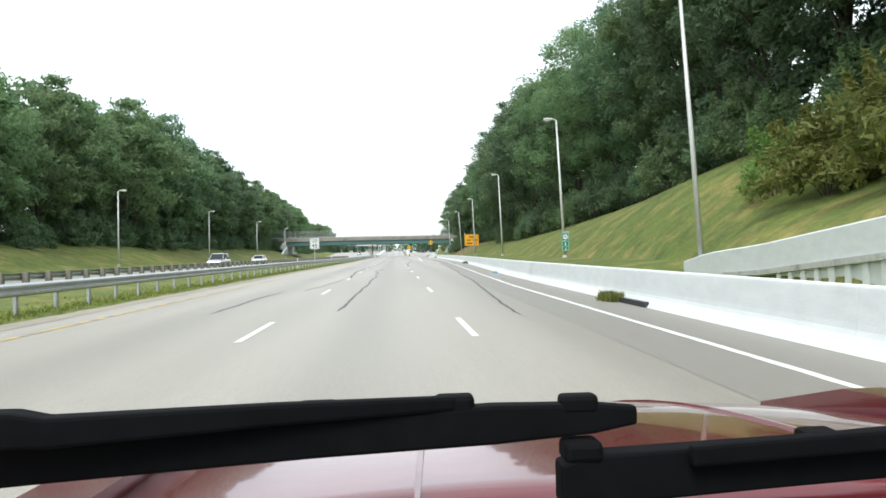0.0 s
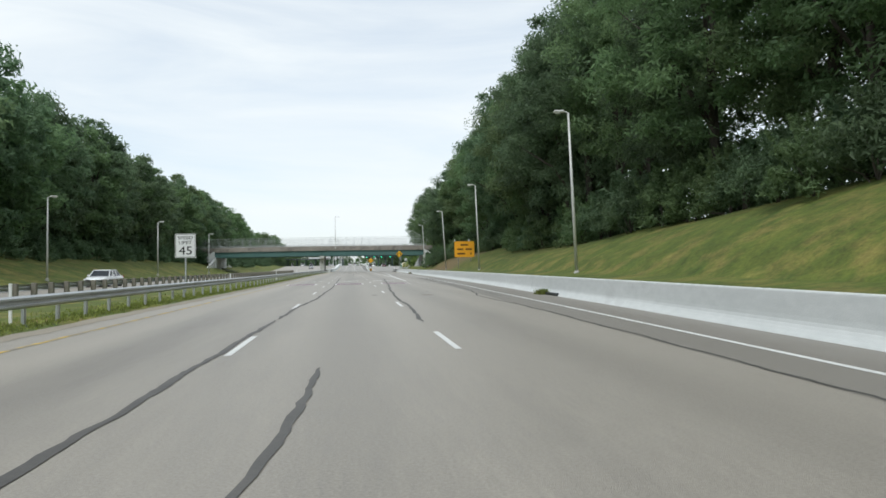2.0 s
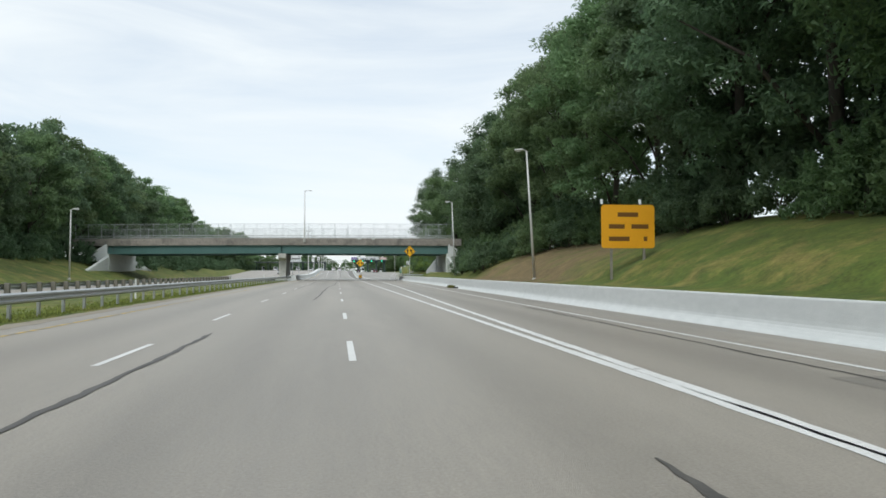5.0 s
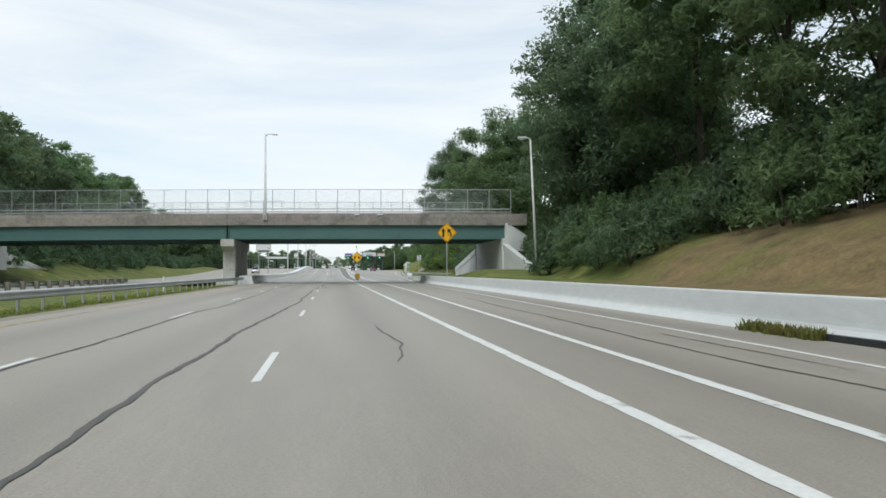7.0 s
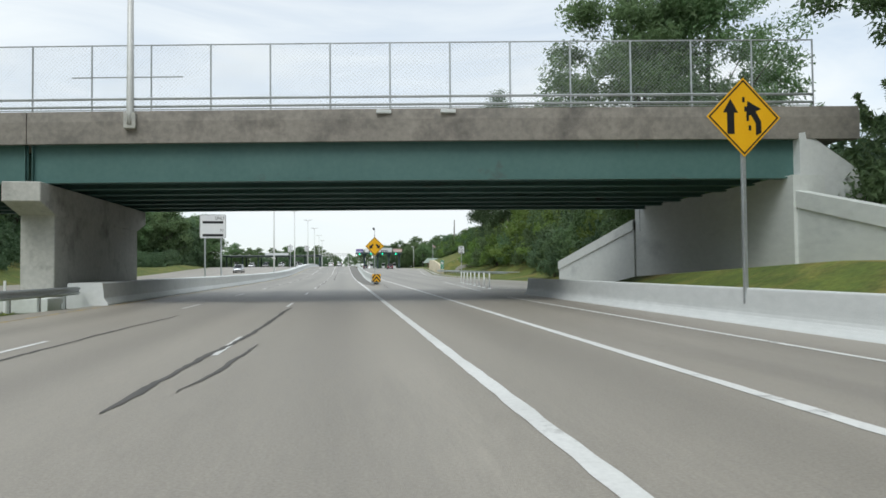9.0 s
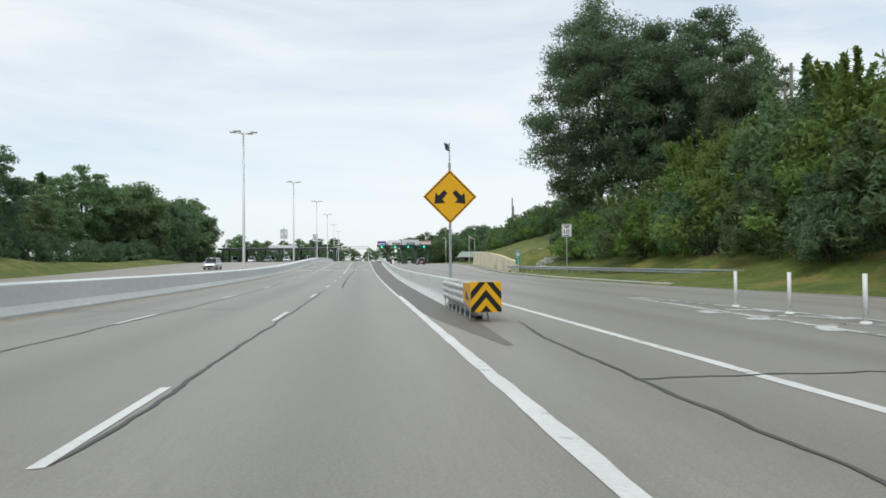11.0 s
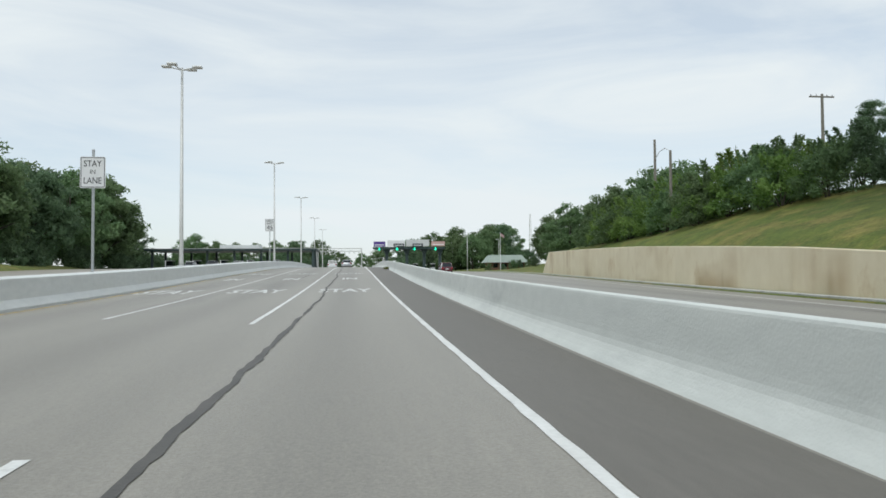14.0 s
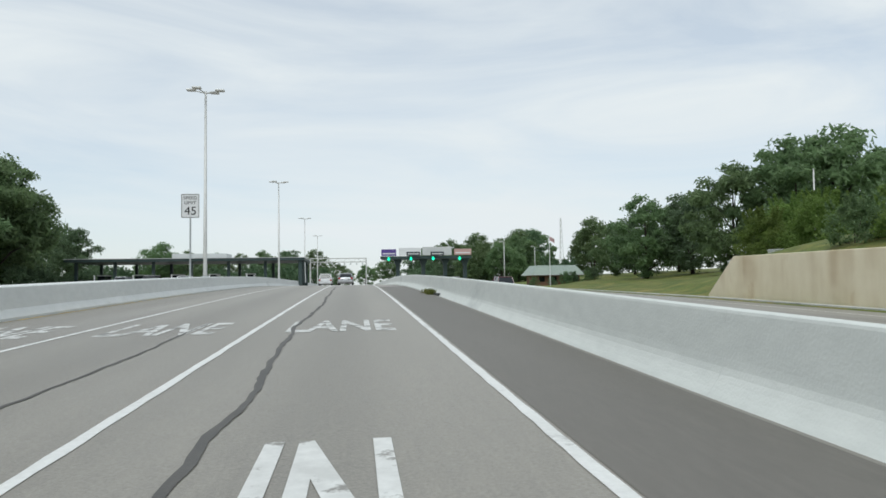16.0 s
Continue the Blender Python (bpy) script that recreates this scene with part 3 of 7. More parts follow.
def dash(x, y, length=3.05, w=0.115, mat=M_PAINT, parent=None):
    flat = main_z(y) == 0 and main_z(y + length) == 0 and x < 4
    if flat:
        key = (length, w, mat.name)
        if key not in dash_meshes:
            me = bpy.data.meshes.new("lane_dash")
            h = w / 2
            me.from_pydata([(-h, 0, 0), (h, 0.02, 0), (h, length, 0), (-h, length - 0.03, 0), (-h, length / 2, 0), (h, length / 2, 0)], [], [(0, 1, 5, 4), (4, 5, 2, 3)])
            me.materials.append(mat)
            dash_meshes[key] = me
        return share("lane_dash", dash_meshes[key], parent or road, pose(x, y, 0.006))
    return strip("lane_dash", [(x, y), (x, y + length / 2), (x, y + length)], w, mat, parent or road)


for x in (-5.49, -1.83):
    for k in range(-4, 12):
        dash(x, 0.45 + 12.19 * k)
    y = 0.45 + 12.19 * 12 - 2.75
    while y < 240:
        dash(x, y)
        y += 12.19
    y = 243.55
    while y < 341:
        dash(x, y)
        y += 12.19
for k in range(-3, 24):
    for x in (-24, -28):
        dash(x, 3 + 12.19 * k, parent=road_opposite)
for x in (9.0, 12.4):
    for k in range(12):
        dash(x, 300 + 12.19 * k, mat=M_FADED)

# toll-lane boxes painted on the road
for x, y0 in ((-7.45, 104.6), (-3.68, 104.8), (0.05, 104.85)):
    strip("toll_lane_panel", [(x, y0), (x, y0 + 3.15)], 2.05, M_PURPLE, road, label="purple painted toll lane panel with white border")
    w, h = 2.28, 3.2
    for x0, x1, ya, yb in ((-w / 2, w / 2, -0.14, 0.03), (-w / 2, w / 2, h - 0.06, h + 0.1), (-w / 2, -w / 2 + 0.14, 0.03, h - 0.06), (w / 2 - 0.14, w / 2, 0.03, h - 0.06)):
        strip("panel_border", [(x + (x0 + x1) / 2, y0 + ya), (x + (x0 + x1) / 2, y0 + yb)], x1 - x0, M_PAINT, road, lift=0.010)
    # an unlettered mark: white bars in the shape of a logo
    for k in range(7):
        cx = x - 0.78 + 0.26 * k
        ht = 1.15 if k in (0, 2, 3) else 0.8
        strip("panel_mark", [(cx, y0 + 0.95), (cx + 0.08, y0 + 0.95 + ht)], 0.15, M_FADED, road, lift=0.012)
        strip("panel_mark", [(cx, y0 + 0.92), (cx, y0 + 1.12)], 0.23, M_FADED, road, lift=0.014)


def road_word(text, x, y, w, h, mat, bold=0.017):
    """A stretched word on the road surface."""
    me, lw, lh = lettering(text, 1.0, 0.0, bold)
    co = np.empty(len(me.vertices) * 3)
    me.vertices.foreach_get("co", co)
    co = co.reshape(-1, 3)
    out = np.empty_like(co)
    out[:, 0] = x + co[:, 0] * w / lw
    out[:, 1] = y + h / 2 + co[:, 2] * h / lh
    out[:, 2] = [road_z(a, b) + 0.007 for a, b in out[:, :2]]
    me.vertices.foreach_set("co", out.ravel())
    me.update()
    me.materials.clear()
    return link("road_lettering", me, mat, road, "white painted word " + text)


for x, m in ((-7.35, M_FADED), (-3.8, M_WORN), (-0.25, M_WORN)):
    road_word("ONLY", x, 116.6, 2.35, 2.9, m)
for x in (-7.4, -3.75, 0.0):
    road_word("STAY", x, 355.7, 2.3, 2.9, M_WORN, 0.028)
    road_word("IN", x + 0.1, 370.8, 0.95, 2.9, M_WORN, 0.022)
    road_word("LANE", x, 382.6, 2.3, 2.9, M_FADED, 0.02)
# worn letters in the outer lane that can no longer be read
for k in range(4):
    cx = 2.05 + 0.52 * k
    strip("worn_letter", [(cx, 104.9), (cx, 107.8)], 0.10, M_FADED, road)
    strip("worn_letter", [(cx + 0.12, 104.9), (cx + 0.12, 105.2)], 0.30, M_FADED, road, lift=0.009)
    if k % 2:
        strip("worn_letter", [(cx + 0.12, 107.3), (cx + 0.12, 107.7)], 0.30, M_FADED, road, lift=0.009)
# hatched gore beside the ramp
for k in range(9):
    y = 262 + 2.4 * k
    strip("gore_bar", [(8.7 + 0.1 * k, y - 1.4), (9.4, y - 0.8), (10.2, y - 0.1)], 0.5, M_FADED, road)
    strip("gore_bar", [(10.3, y - 0.1), (11.2, y - 0.8), (12.0 - 0.1 * k, y - 1.5)], 0.5, M_FADED, road)
strip("gore_line", painted(along(piece([255, 287], [8.0, 10.4]), 256, 288, 0.4), 0.2, 10), 0.2, M_FADED, road, lift=0.009)
strip("gore_line", painted(along(piece([255, 288], [13.2, 10.8]), 256, 288, 0.4), 0.2, 11), 0.2, M_FADED, road, lift=0.009)

# darker strip of newer asphalt between the gore lines
GY, GX, GW = [274, 280, 284, 320, 360, 420], [2.72, 2.56, 2.49, 2.60, 2.76, 3.02], [0.15, 0.98, 1.18, 1.42, 1.7, 1.95]
strip("gore_asphalt", [(float(np.interp(y, GY, GX)), y, float(np.interp(y, GY, GW))) for y in np.arange(274.0, 420.0, 1.5)], 1.0, M_DARK_ASPHALT, road, lift=0.004, label="darker asphalt strip beside the barrier")
strip("shoulder_asphalt", [((edge_x(y) - 1.15 + face_x(y)) / 2, y, face_x(y) - edge_x(y) + 1.15) for y in range(-40, 134, 2)], 1.1, M_SHOULDER, road, lift=0.003, label="darker asphalt shoulder")


# ---- sealed cracks ----
def crack(points, seed, width=0.11, parent=road, wob=0.024):
    """A sealed crack that wanders between the given places."""
    rng = random.Random(seed)
    rows = []
    ys = np.arange(points[0][1], points[-1][1], 0.2)
    px, py = [p[0] for p in points], [p[1] for p in points]
    drift = 0.0
    for y in ys:
        drift = drift * 0.9 + rng.uniform(-wob, wob)
        rows.append((float(np.interp(y, py, px)) + drift, float(y), 0.74 * width * (0.72 + 0.5 * abs(math.sin(0.9 * y + seed)) * rng.uniform(0.4, 1.2)) * min(1.0, 0.25 + 0.9 * (y - ys[0]), 0.25 + 0.9 * (ys[-1] - y))))
    return strip("sealed_crack", rows, width, M_TAR, parent, lift=0.008)


CRACKS = [
    ([(-7.3, 18), (-7.3, 23), (-7.0, 27)], 0.07), ([(-4.4, 18), (-4.3, 23), (-4.2, 33), (-4.2, 44)], 0.09),
    ([(-6.4, 27), (-5.9, 33), (-5.7, 38)], 0.07), ([(-5.4, 39), (-5.7, 44), (-5.7, 47), (-5.9, 51), (-5.8, 56), (-5.5, 68.7)], 0.15),
    ([(-0.5, 16), (-0.25, 21), (0.12, 26.5), (0.45, 31.6), (0.62, 35.5), (0.8, 42), (1.2, 47), (1.6, 56), (2.08, 68), (2.2, 81), (2.5, 83), (2.7, 85), (3.1, 88), (3.2, 92), (3.45, 98), (3.65, 106), (4.4, 126), (5.2, 150)], 0.085),
    ([(-4.2, 44), (-4.1, 47), (-4.4, 52), (-4.0, 60)], 0.13),
    ([(-5.5, 69), (-5.4, 74), (-4.98, 82), (-4.95, 88), (-4.8, 93), (-4.85, 100), (-4.85, 112), (-4.8, 140)], 0.14), ([(-1.8, 67), (-1.6, 74), (-1.54, 82), (-1.4, 85.6), (-1.3, 89.8), (-1.0, 96), (-0.6, 105), (-0.2, 119), (0.2, 129)], 0.14),
    ([(3.0, 79.5), (3.25, 83.4), (3.2, 85.2)], 0.06), ([(3.55, 87), (3.75, 90), (4.0, 93)], 0.06), ([(3.6, 96), (4.5, 112), (5.2, 130)], 0.05),
    ([(-3.2, 158), (-3.1, 168), (-3.0, 179), (-2.9, 187), (-2.3, 203), (-2.2, 222)], 0.12), ([(0.0, 182), (0.3, 184.4), (0.2, 187), (0.1, 189)], 0.055),
    ([(4.9, 172), (5.1, 179), (4.9, 182), (5.1, 188), (5.6, 206)], 0.07), ([(5.8, 180), (5.9, 186)], 0.05), ([(-5.4, 176), (-5.3, 187), (-5.34, 195.7), (-5.07, 199), (-5.05, 204), (-5.04, 214), (-5.2, 224), (-4.7, 240)], 0.09),
    ([(-2.1, 225), (-1.7, 233), (-1.6, 243)], 0.14), ([(-1.6, 226), (-1.3, 231)], 0.1),
    ([(3.4, 266), (3.5, 271), (3.6, 275), (3.9, 278.6)], 0.08), ([(-1.75, 268), (-1.65, 284), (-1.7, 300)], 0.08),
    ([(-0.8, 302.5), (-0.8, 304.4), (-0.9, 309), (-1.0, 323), (-1.0, 331), (-0.9, 344)], 0.15),
    ([(-0.9, 344), (-0.8, 353), (-0.9, 361), (-0.9, 367), (-0.8, 376), (-0.9, 380), (-1.0, 384), (-0.9, 393), (-1.2, 421)], 0.12),
    ([(-5.5, 270), (-5.3, 290), (-5.3, 307), (-5.6, 315), (-5.2, 330)], 0.07), ([(-3.1, 374), (-3.1, 380), (-3.2, 386)], 0.07), ([(12.5, 300), (13.0, 320), (14.5, 345)], 0.1),
]
# blown soil along the left edge of the road
rng = random.Random(31)
strip("soil_edge", [(left_edge(y) + 0.32 + rng.uniform(-0.05, 0.05), float(y), 0.62 + rng.uniform(-0.16, 0.16)) for y in np.arange(-40, 240, 0.8)], 0.7, M_SOIL, road, lift=0.006, label="pale blown soil along the road edge")
# dark worn patches in the lane
for x, y, w, n in ((-2.43, 82.9, 0.36, 0.9), (0.05, 82.1, 0.7, 1.0), (0.55, 86.9, 0.26, 0.6)):
    strip("worn_patch", [(x + 0.05 * math.sin(9.3 * k + x), y + n * k / 17, w * (math.sin(math.pi * (k + 0.4) / 17.8) ** 0.35) * (0.84 + 0.16 * math.sin(7.1 * k + y))) for k in range(18)], w, M_PATCH, road, lift=0.005)
for i, (pts, w) in enumerate(CRACKS):
    crack(pts, 40 + i, w)
for i, (x0, x1, y) in enumerate(((3.4, 8.5, 270.6), (-9.0, -3.5, 285.0))):
    rng = random.Random(90 + i)
    rows = [(x, y + rng.uniform(-0.06, 0.06)) for x in np.linspace(x0, x1, 22)]
    table = [[(x, b - 0.03, road_z(x, b) + 0.006), (x, b + 0.04, road_z(x, b) + 0.006)] for x, b in rows]
    grid_mesh("sealed_crack", [r[::-1] for r in table], M_TAR, road)

# ---- concrete barriers ----
TOE = [(0.335, -0.1), (0.33, 0.0), (0.305, 0.035), (0.265, 0.085), (0.215, 0.155), (0.175, 0.22), (0.15, 0.29), (0.136, 0.38), (0.12, 0.55), (0.098, 0.78), (0.092, 0.828), (0.082, 0.856), (0.062, 0.868)]
JERSEY = [(-a, b) for a, b in TOE] + TOE[::-1]


def barrier(name, x_of, y0, y1, label, mat, profile=JERSEY, z_of=main_z, step=3.0):
    root = thing(name, pose(0, 0, 0), label, "barrier", kind="structure")
    seg = 30.0
    y = y0
    while y < y1 - 0.1:
        ye = min(y + seg, y1)
        rows = [(x_of(v), v, z_of(v)) for v in np.linspace(y, ye - 0.004, max(2, int((ye - y) / step) + 1))]
        v, f = sweep(profile, rows)
        raw("barrier_section", v, f, mat, root)
        y = ye
    return root


barrier("barrier_1", lambda y: face_x(y) + 0.33, -50, 252, "white concrete safety barrier along the shoulder", M_BARRIER, [(a, b * 0.95) for a, b in JERSEY])
barrier("barrier_2", gore_bar_x, 284.8, 545, "pale concrete safety barrier between toll lanes", M_BARRIER_OLD)
WIDE = [(-0.75, -0.1), (-0.75, 0.07), (-0.58, 0.30), (-0.52, 0.88), (-0.49, 0.91), (0.75, 0.91), (0.78, 0.88), (0.84, 0.30), (1.0, 0.07), (1.0, -0.1)]
barrier("barrier_3", piece([243, 300, 372, 415, 560], [-10.05, -10.15, -10.0, -9.6, -9.4]), 246.9, 560, "wide pale concrete median barrier carrying lamp poles", M_BARRIER, [(a, b) for a, b in WIDE])

# ramp parapet on a ribbed retaining wall, close to the start
rp = thing("retaining_wall_1", pose(0, 0, 0), "pale concrete ramp parapet on a ribbed retaining wall", "wall", kind="structure")
v, f = sweep([(0.0, -0.85), (0.0, 0.0), (0.04, 0.04), (0.34, 0.04), (0.38, 0.0), (0.38, -0.85)], [(rpx(y), y, rpz(y)) for y in np.linspace(-30, 31.5, 42)])
raw("parapet", v, f, M_BARRIER, rp)
v, f = sweep([(-0.06, -0.16), (-0.06, 0.0), (0.3, 0.0), (0.3, -0.16)], [(rpx(y), y, rpz(y) - 0.78) for y in np.linspace(-30, 26, 36)])
raw("ledge", v, f, M_CONCRETE, rp)
v, f = sweep([(0.06, -6.5), (0.06, 0.0), (0.4, 0.0), (0.4, -6.5)], [(rpx(y), y, rpz(y) - 0.9) for y in np.linspace(-30, 26, 36)])
raw("wall_face", v, f, M_BARRIER_OLD, rp)
for y in np.arange(-28, 22, 0.75):
    part("rib", boxm(rpx(y) - 0.0, rpx(y) + 0.1, y, y + 0.2, -0.1, rpz(y) - 0.95), M_BARRIER_OLD, rp)

# tan retaining wall beside the toll lanes, in panels
rw = thing("retaining_wall_2", pose(0, 0, 0), "tan water-stained concrete retaining wall with panel joints", "wall", kind="structure")
y = 340.6
while y < 413.3:
    y2 = 409.5 if y < 409.4 < y + 6.8 else min(y + 6.8, 413.4)
    rows = [(wall_x(v), v, 0) for v in (y, y2 - 0.012)]
    verts = []
    for x, v, _ in rows:
        zb, zt = plaza_z(v) - 0.3, wall_top(v)
        verts += [(x, v, zb), (x, v, zt - 0.03), (x + 0.03, v, zt), (x + 0.42, v, zt), (x + 0.45, v, zt - 0.03), (x + 0.45, v, zb)]
    f = [(k, (k + 1) % 6, (k + 1) % 6 + 6, k + 6) for k in range(6)] + [tuple(range(6))[::-1], tuple(range(6, 12))]
    raw("panel", verts, f, M_WALL, rw)
    y = y2
kerb_rows = [(plaza_edge(y) + 0.35, y, plaza_z(y)) for y in range(300, 470, 4)]
v, f = sweep([(-0.12, -0.1), (-0.12, 0.11), (-0.09, 0.14), (0.14, 0.14), (0.14, -0.1)], kerb_rows)
tagged(raw("kerb", v, f, M_CONCRETE), "worn concrete kerb along the toll lanes", "kerb", kind="structure")
strip("gutter_apron", [(wall_x(y) - 0.6 if y < 413.4 else plaza_edge(y) + 0.7, y, 0.9) for y in np.arange(342, 415, 1.5)], 0.9, M_CONCRETE, road, lift=0.05)

# ---- overpass ----
SKEW = 0.16
bridge = thing("overpass", pose(0, 0, 0), "road overpass with green steel girders and stained concrete parapet", "bridge")


def arch(x):
    return -0.00015 * (x + 12) ** 2


def bp(x, s, z):
    """A place on the bridge: x across the road, s back from its near face."""
    return (x, 246 - SKEW * (x + 12) + s, z + arch(x))


def span(name, x0, x1, section, mat, label="", n=12, joint=0.0):
    """A section of (s, z) carried across the road."""
    xs = np.linspace(x0, x1, n + 1)
    verts, m = [], len(section)
    for x in xs:
        verts += [bp(x, s, z) for s, z in section]
    faces = [(i * m + k, (i + 1) * m + k, (i + 1) * m + (k + 1) % m, i * m + (k + 1) % m) for i in range(n) for k in range(m)]
    faces += [tuple(range(m)), tuple(n * m + k for k in range(m))[::-1]]
    return raw(name, verts, faces, mat, bridge, label)


BW = 13.5
XL, XR, XP = -42.0, 17.2, -11.7
deck_l, deck_r = XL - 6, XR + 2.2
span("deck", deck_l, deck_r, [(0.15, 6.3), (0.15, 6.55), (BW - 0.15, 6.55), (BW - 0.15, 6.3)], M_FASCIA, "concrete bridge deck")
for s0, s1 in ((-0.05, 0.35), (BW - 0.35, BW + 0.05)):
    for a, b in ((deck_l, XP - 0.02), (XP + 0.02, deck_r)):
        span("parapet", a, b, [(s0, 6.22), (s0 - 0.02, 7.05), (s0 + 0.02, 7.45), (s1, 7.45), (s1, 6.22)], M_FASCIA, "stained concrete parapet")
for k in range(7):
    s = 0.3 + (BW - 0.6) * k / 6
    for a, b in ((XL, XP - 0.06), (XP + 0.06, XR)):
        span("girder", a, b, [(s - 0.18, 4.75), (s - 0.18, 4.8), (s - 0.012, 4.82), (s - 0.012, 6.2), (s - 0.15, 6.22), (s - 0.15, 6.28), (s + 0.15, 6.28), (s + 0.15, 6.22), (s + 0.012, 6.2), (s + 0.012, 4.82), (s + 0.18, 4.8), (s + 0.18, 4.75)], M_TEAL, "green painted steel girder")
for x in np.arange(XL + 2, XR, 5.2):
    if abs(x - XP) > 1:
        p0, p1 = bp(x, 0.35, 4.95), bp(x, BW - 0.35, 5.9)
        part("cross_brace", boxm(p0[0] - 0.03, p0[0] + 0.03, p0[1], p1[1], p0[2] + 0.25, p0[2] + 0.4), M_TEAL, bridge)
for dx in (-0.14, 0.14):
    p = bp(XP + dx, 0.13, 4.82)
    part("stiffener", boxm(p[0] - 0.012, p[0] + 0.012, p[1], p[1] + 0.16, 4.82, 6.2), M_TEAL, bridge)
# pier
part("column", boxm(-12.2, -10.95, 246.6, 257.4, -0.2, 3.95, 0.05), M_CONCRETE, bridge, "pale concrete pier wall")
bm = bmesh.new()
side = [(245.2, 4.72), (245.2, 3.98), (246.65, 3.55), (257.35, 3.55), (258.8, 3.98), (258.8, 4.72)]
for x, flip in ((-12.25, 1), (-10.9, -1)):
    bm.faces.new([bm.verts.new((x, y, z)) for y, z in side][::flip])
bm.verts.ensure_lookup_table()
for k in range(6):
    bm.faces.new((bm.verts[k], bm.verts[(k + 1) % 6], bm.verts[6 + (k + 1) % 6], bm.verts[6 + k]))
bmesh.ops.recalc_face_normals(bm, faces=bm.faces[:])
bmesh.ops.bevel(bm, geom=bm.edges[:], offset=0.03, segments=1, affect="EDGES")
part("cap", bm, M_CONCRETE, bridge, "concrete pier cap with sloped ends")
part("pier_footing", boxm(-12.7, -10.82, 245.7, 258.3, -0.2, 0.36, 0.04), M_BARRIER_OLD, bridge, "low concrete footing wall round the pier")
# abutments with wing walls
for side, xa in ((1, XR - 0.4), (-1, XL + 0.4)):
    y0 = 246 - SKEW * (xa + 12)
    bm = bmesh.new()
    v = []
    for x, y, z0, z1 in ((xa, y0 - 0.2, 0.0, 4.72), (xa + side * 1.3, y0 - 0.2, 0, 4.72), (xa + side * 1.3 + 0.4, y0 + BW + 1.0, 0, 4.72), (xa + 0.4, y0 + BW + 1.0, 0.0, 4.72)):
        v.append((bm.verts.new((x, y, z0 - 0.2)), bm.verts.new((x, y, z1))))
    for i in range(4):
        a, b = v[i], v[(i + 1) % 4]
        bm.faces.new((a[0], b[0], b[1], a[1]))
    bm.faces.new([q[1] for q in v])
    bm.faces.new([q[0] for q in v][::-1])
    bmesh.ops.recalc_face_normals(bm, faces=bm.faces[:])
    part("abutment", bm, M_BARRIER_OLD, bridge, "pale concrete abutment")
    cheek = [(xa + side * q, z) for q, z in ((0.35, 3.4), (0.35, 6.3), (0.6, 6.34), (2.7, 5.0), (3.2, 3.4))]
    for yc in (y0 - 0.15, y0 + BW + 0.3):
        part("cheek_wall", prism(bmesh.new(), cheek, yc, yc + 0.5), M_BARRIER, bridge, "pale concrete cheek wall")
    for yb, dy, ln in ((y0 - 0.2, -1, 9.5), (y0 + BW + 1.0, 1, 14.0)):
        xw = xa + side * (0.15 if dy < 0 else 0.3)
        for nm, top0, top1, x0, x1, drop in (("wing_wall", 4.05, 1.75, 0.0, 0.4, 9.0), ("coping", 4.12, 1.82, -0.07, 0.47, 0.62)):
            a, b = (yb, yb + dy * (ln + (0.05 if nm == "coping" else 0)))
            low0, low1 = (-0.2, -0.2) if nm == "wing_wall" else (top0 - drop, top1 - drop)
            bm = bmesh.new()
            xs2 = (xw + side * x0, xw + side * x1)
            ring = [[bm.verts.new((x, yy + 0.0, z)) for yy, z in ((a, low0), (a, top0), (b, top1), (b, low1))] for x in xs2]
            bm.faces.new(ring[0])
            bm.faces.new(ring[1][::-1])
            for k in range(4):
                bm.faces.new((ring[0][k], ring[1][k], ring[1][(k + 1) % 4], ring[0][(k + 1) % 4]))
            bmesh.ops.recalc_face_normals(bm, faces=bm.faces[:])
            part(nm, bm, M_BARRIER_OLD, bridge, "pale concrete wing wall" if nm == "wing_wall" else "")
# railing and mesh fence on both sides
for s in (0.0, BW):
    xs = np.arange(deck_l + 0.5, deck_r, 2.25)
    for x in xs:
        p = bp(x, s, 0)
        part("fence_post", tubem([(p[0], p[1], p[2] + 6.95), (p[0], p[1], p[2] + 10.0)], [0.035, 0.035], 6), M_GALV, bridge)
    for z, r in ((7.62, 0.05), (7.92, 0.05), (9.98, 0.025), (7.5, 0.02)):
        part("fence_rail", tubem([bp(x, s, z) for x in xs], [r] * len(xs), 6), M_GALV, bridge)
    verts, faces = [], []
    z0, z1 = 7.5, 9.98
    for sg in (1, -1):
        for x in np.arange(deck_l + 0.5, xs[-1] - 2.6, 0.15):
            a, b = (x, x + 2.48) if sg > 0 else (x + 2.48, x)
            i = len(verts)
            w = 0.005
            verts += [bp(a - w, s - 0.03, z0), bp(a + w, s - 0.03, z0), bp(b + w, s - 0.03, z1), bp(b - w, s - 0.03, z1)]
            faces.append((i, i + 1, i + 2, i + 3))
    raw("wire_mesh", verts, faces, M_GALV, bridge, "galvanised chain-link mesh")["kind"] = "stuff"
for x, hz in ((-8.9, 9.0), (-6.9, 9.0)):
    p0, p1 = bp(x - 1.1, -0.02, 8.75), bp(x + 1.1, -0.02, 8.75)
    part("fence_rail", tubem([p0, p1], [0.025, 0.025], 6), M_GALV, bridge)
for x in (1.75, 4.15):
    p = bp(x, -0.12, 7.3)
    part("scupper", boxm(p[0] - 0.28, p[0] + 0.28, p[1] - 0.06, p[1] + 0.12, p[2] - 0.05, p[2] + 0.09, 0.02), M_BARRIER, bridge, "pale drain lip on the parapet")
tp = bp(-7.75, -0.14, 0)
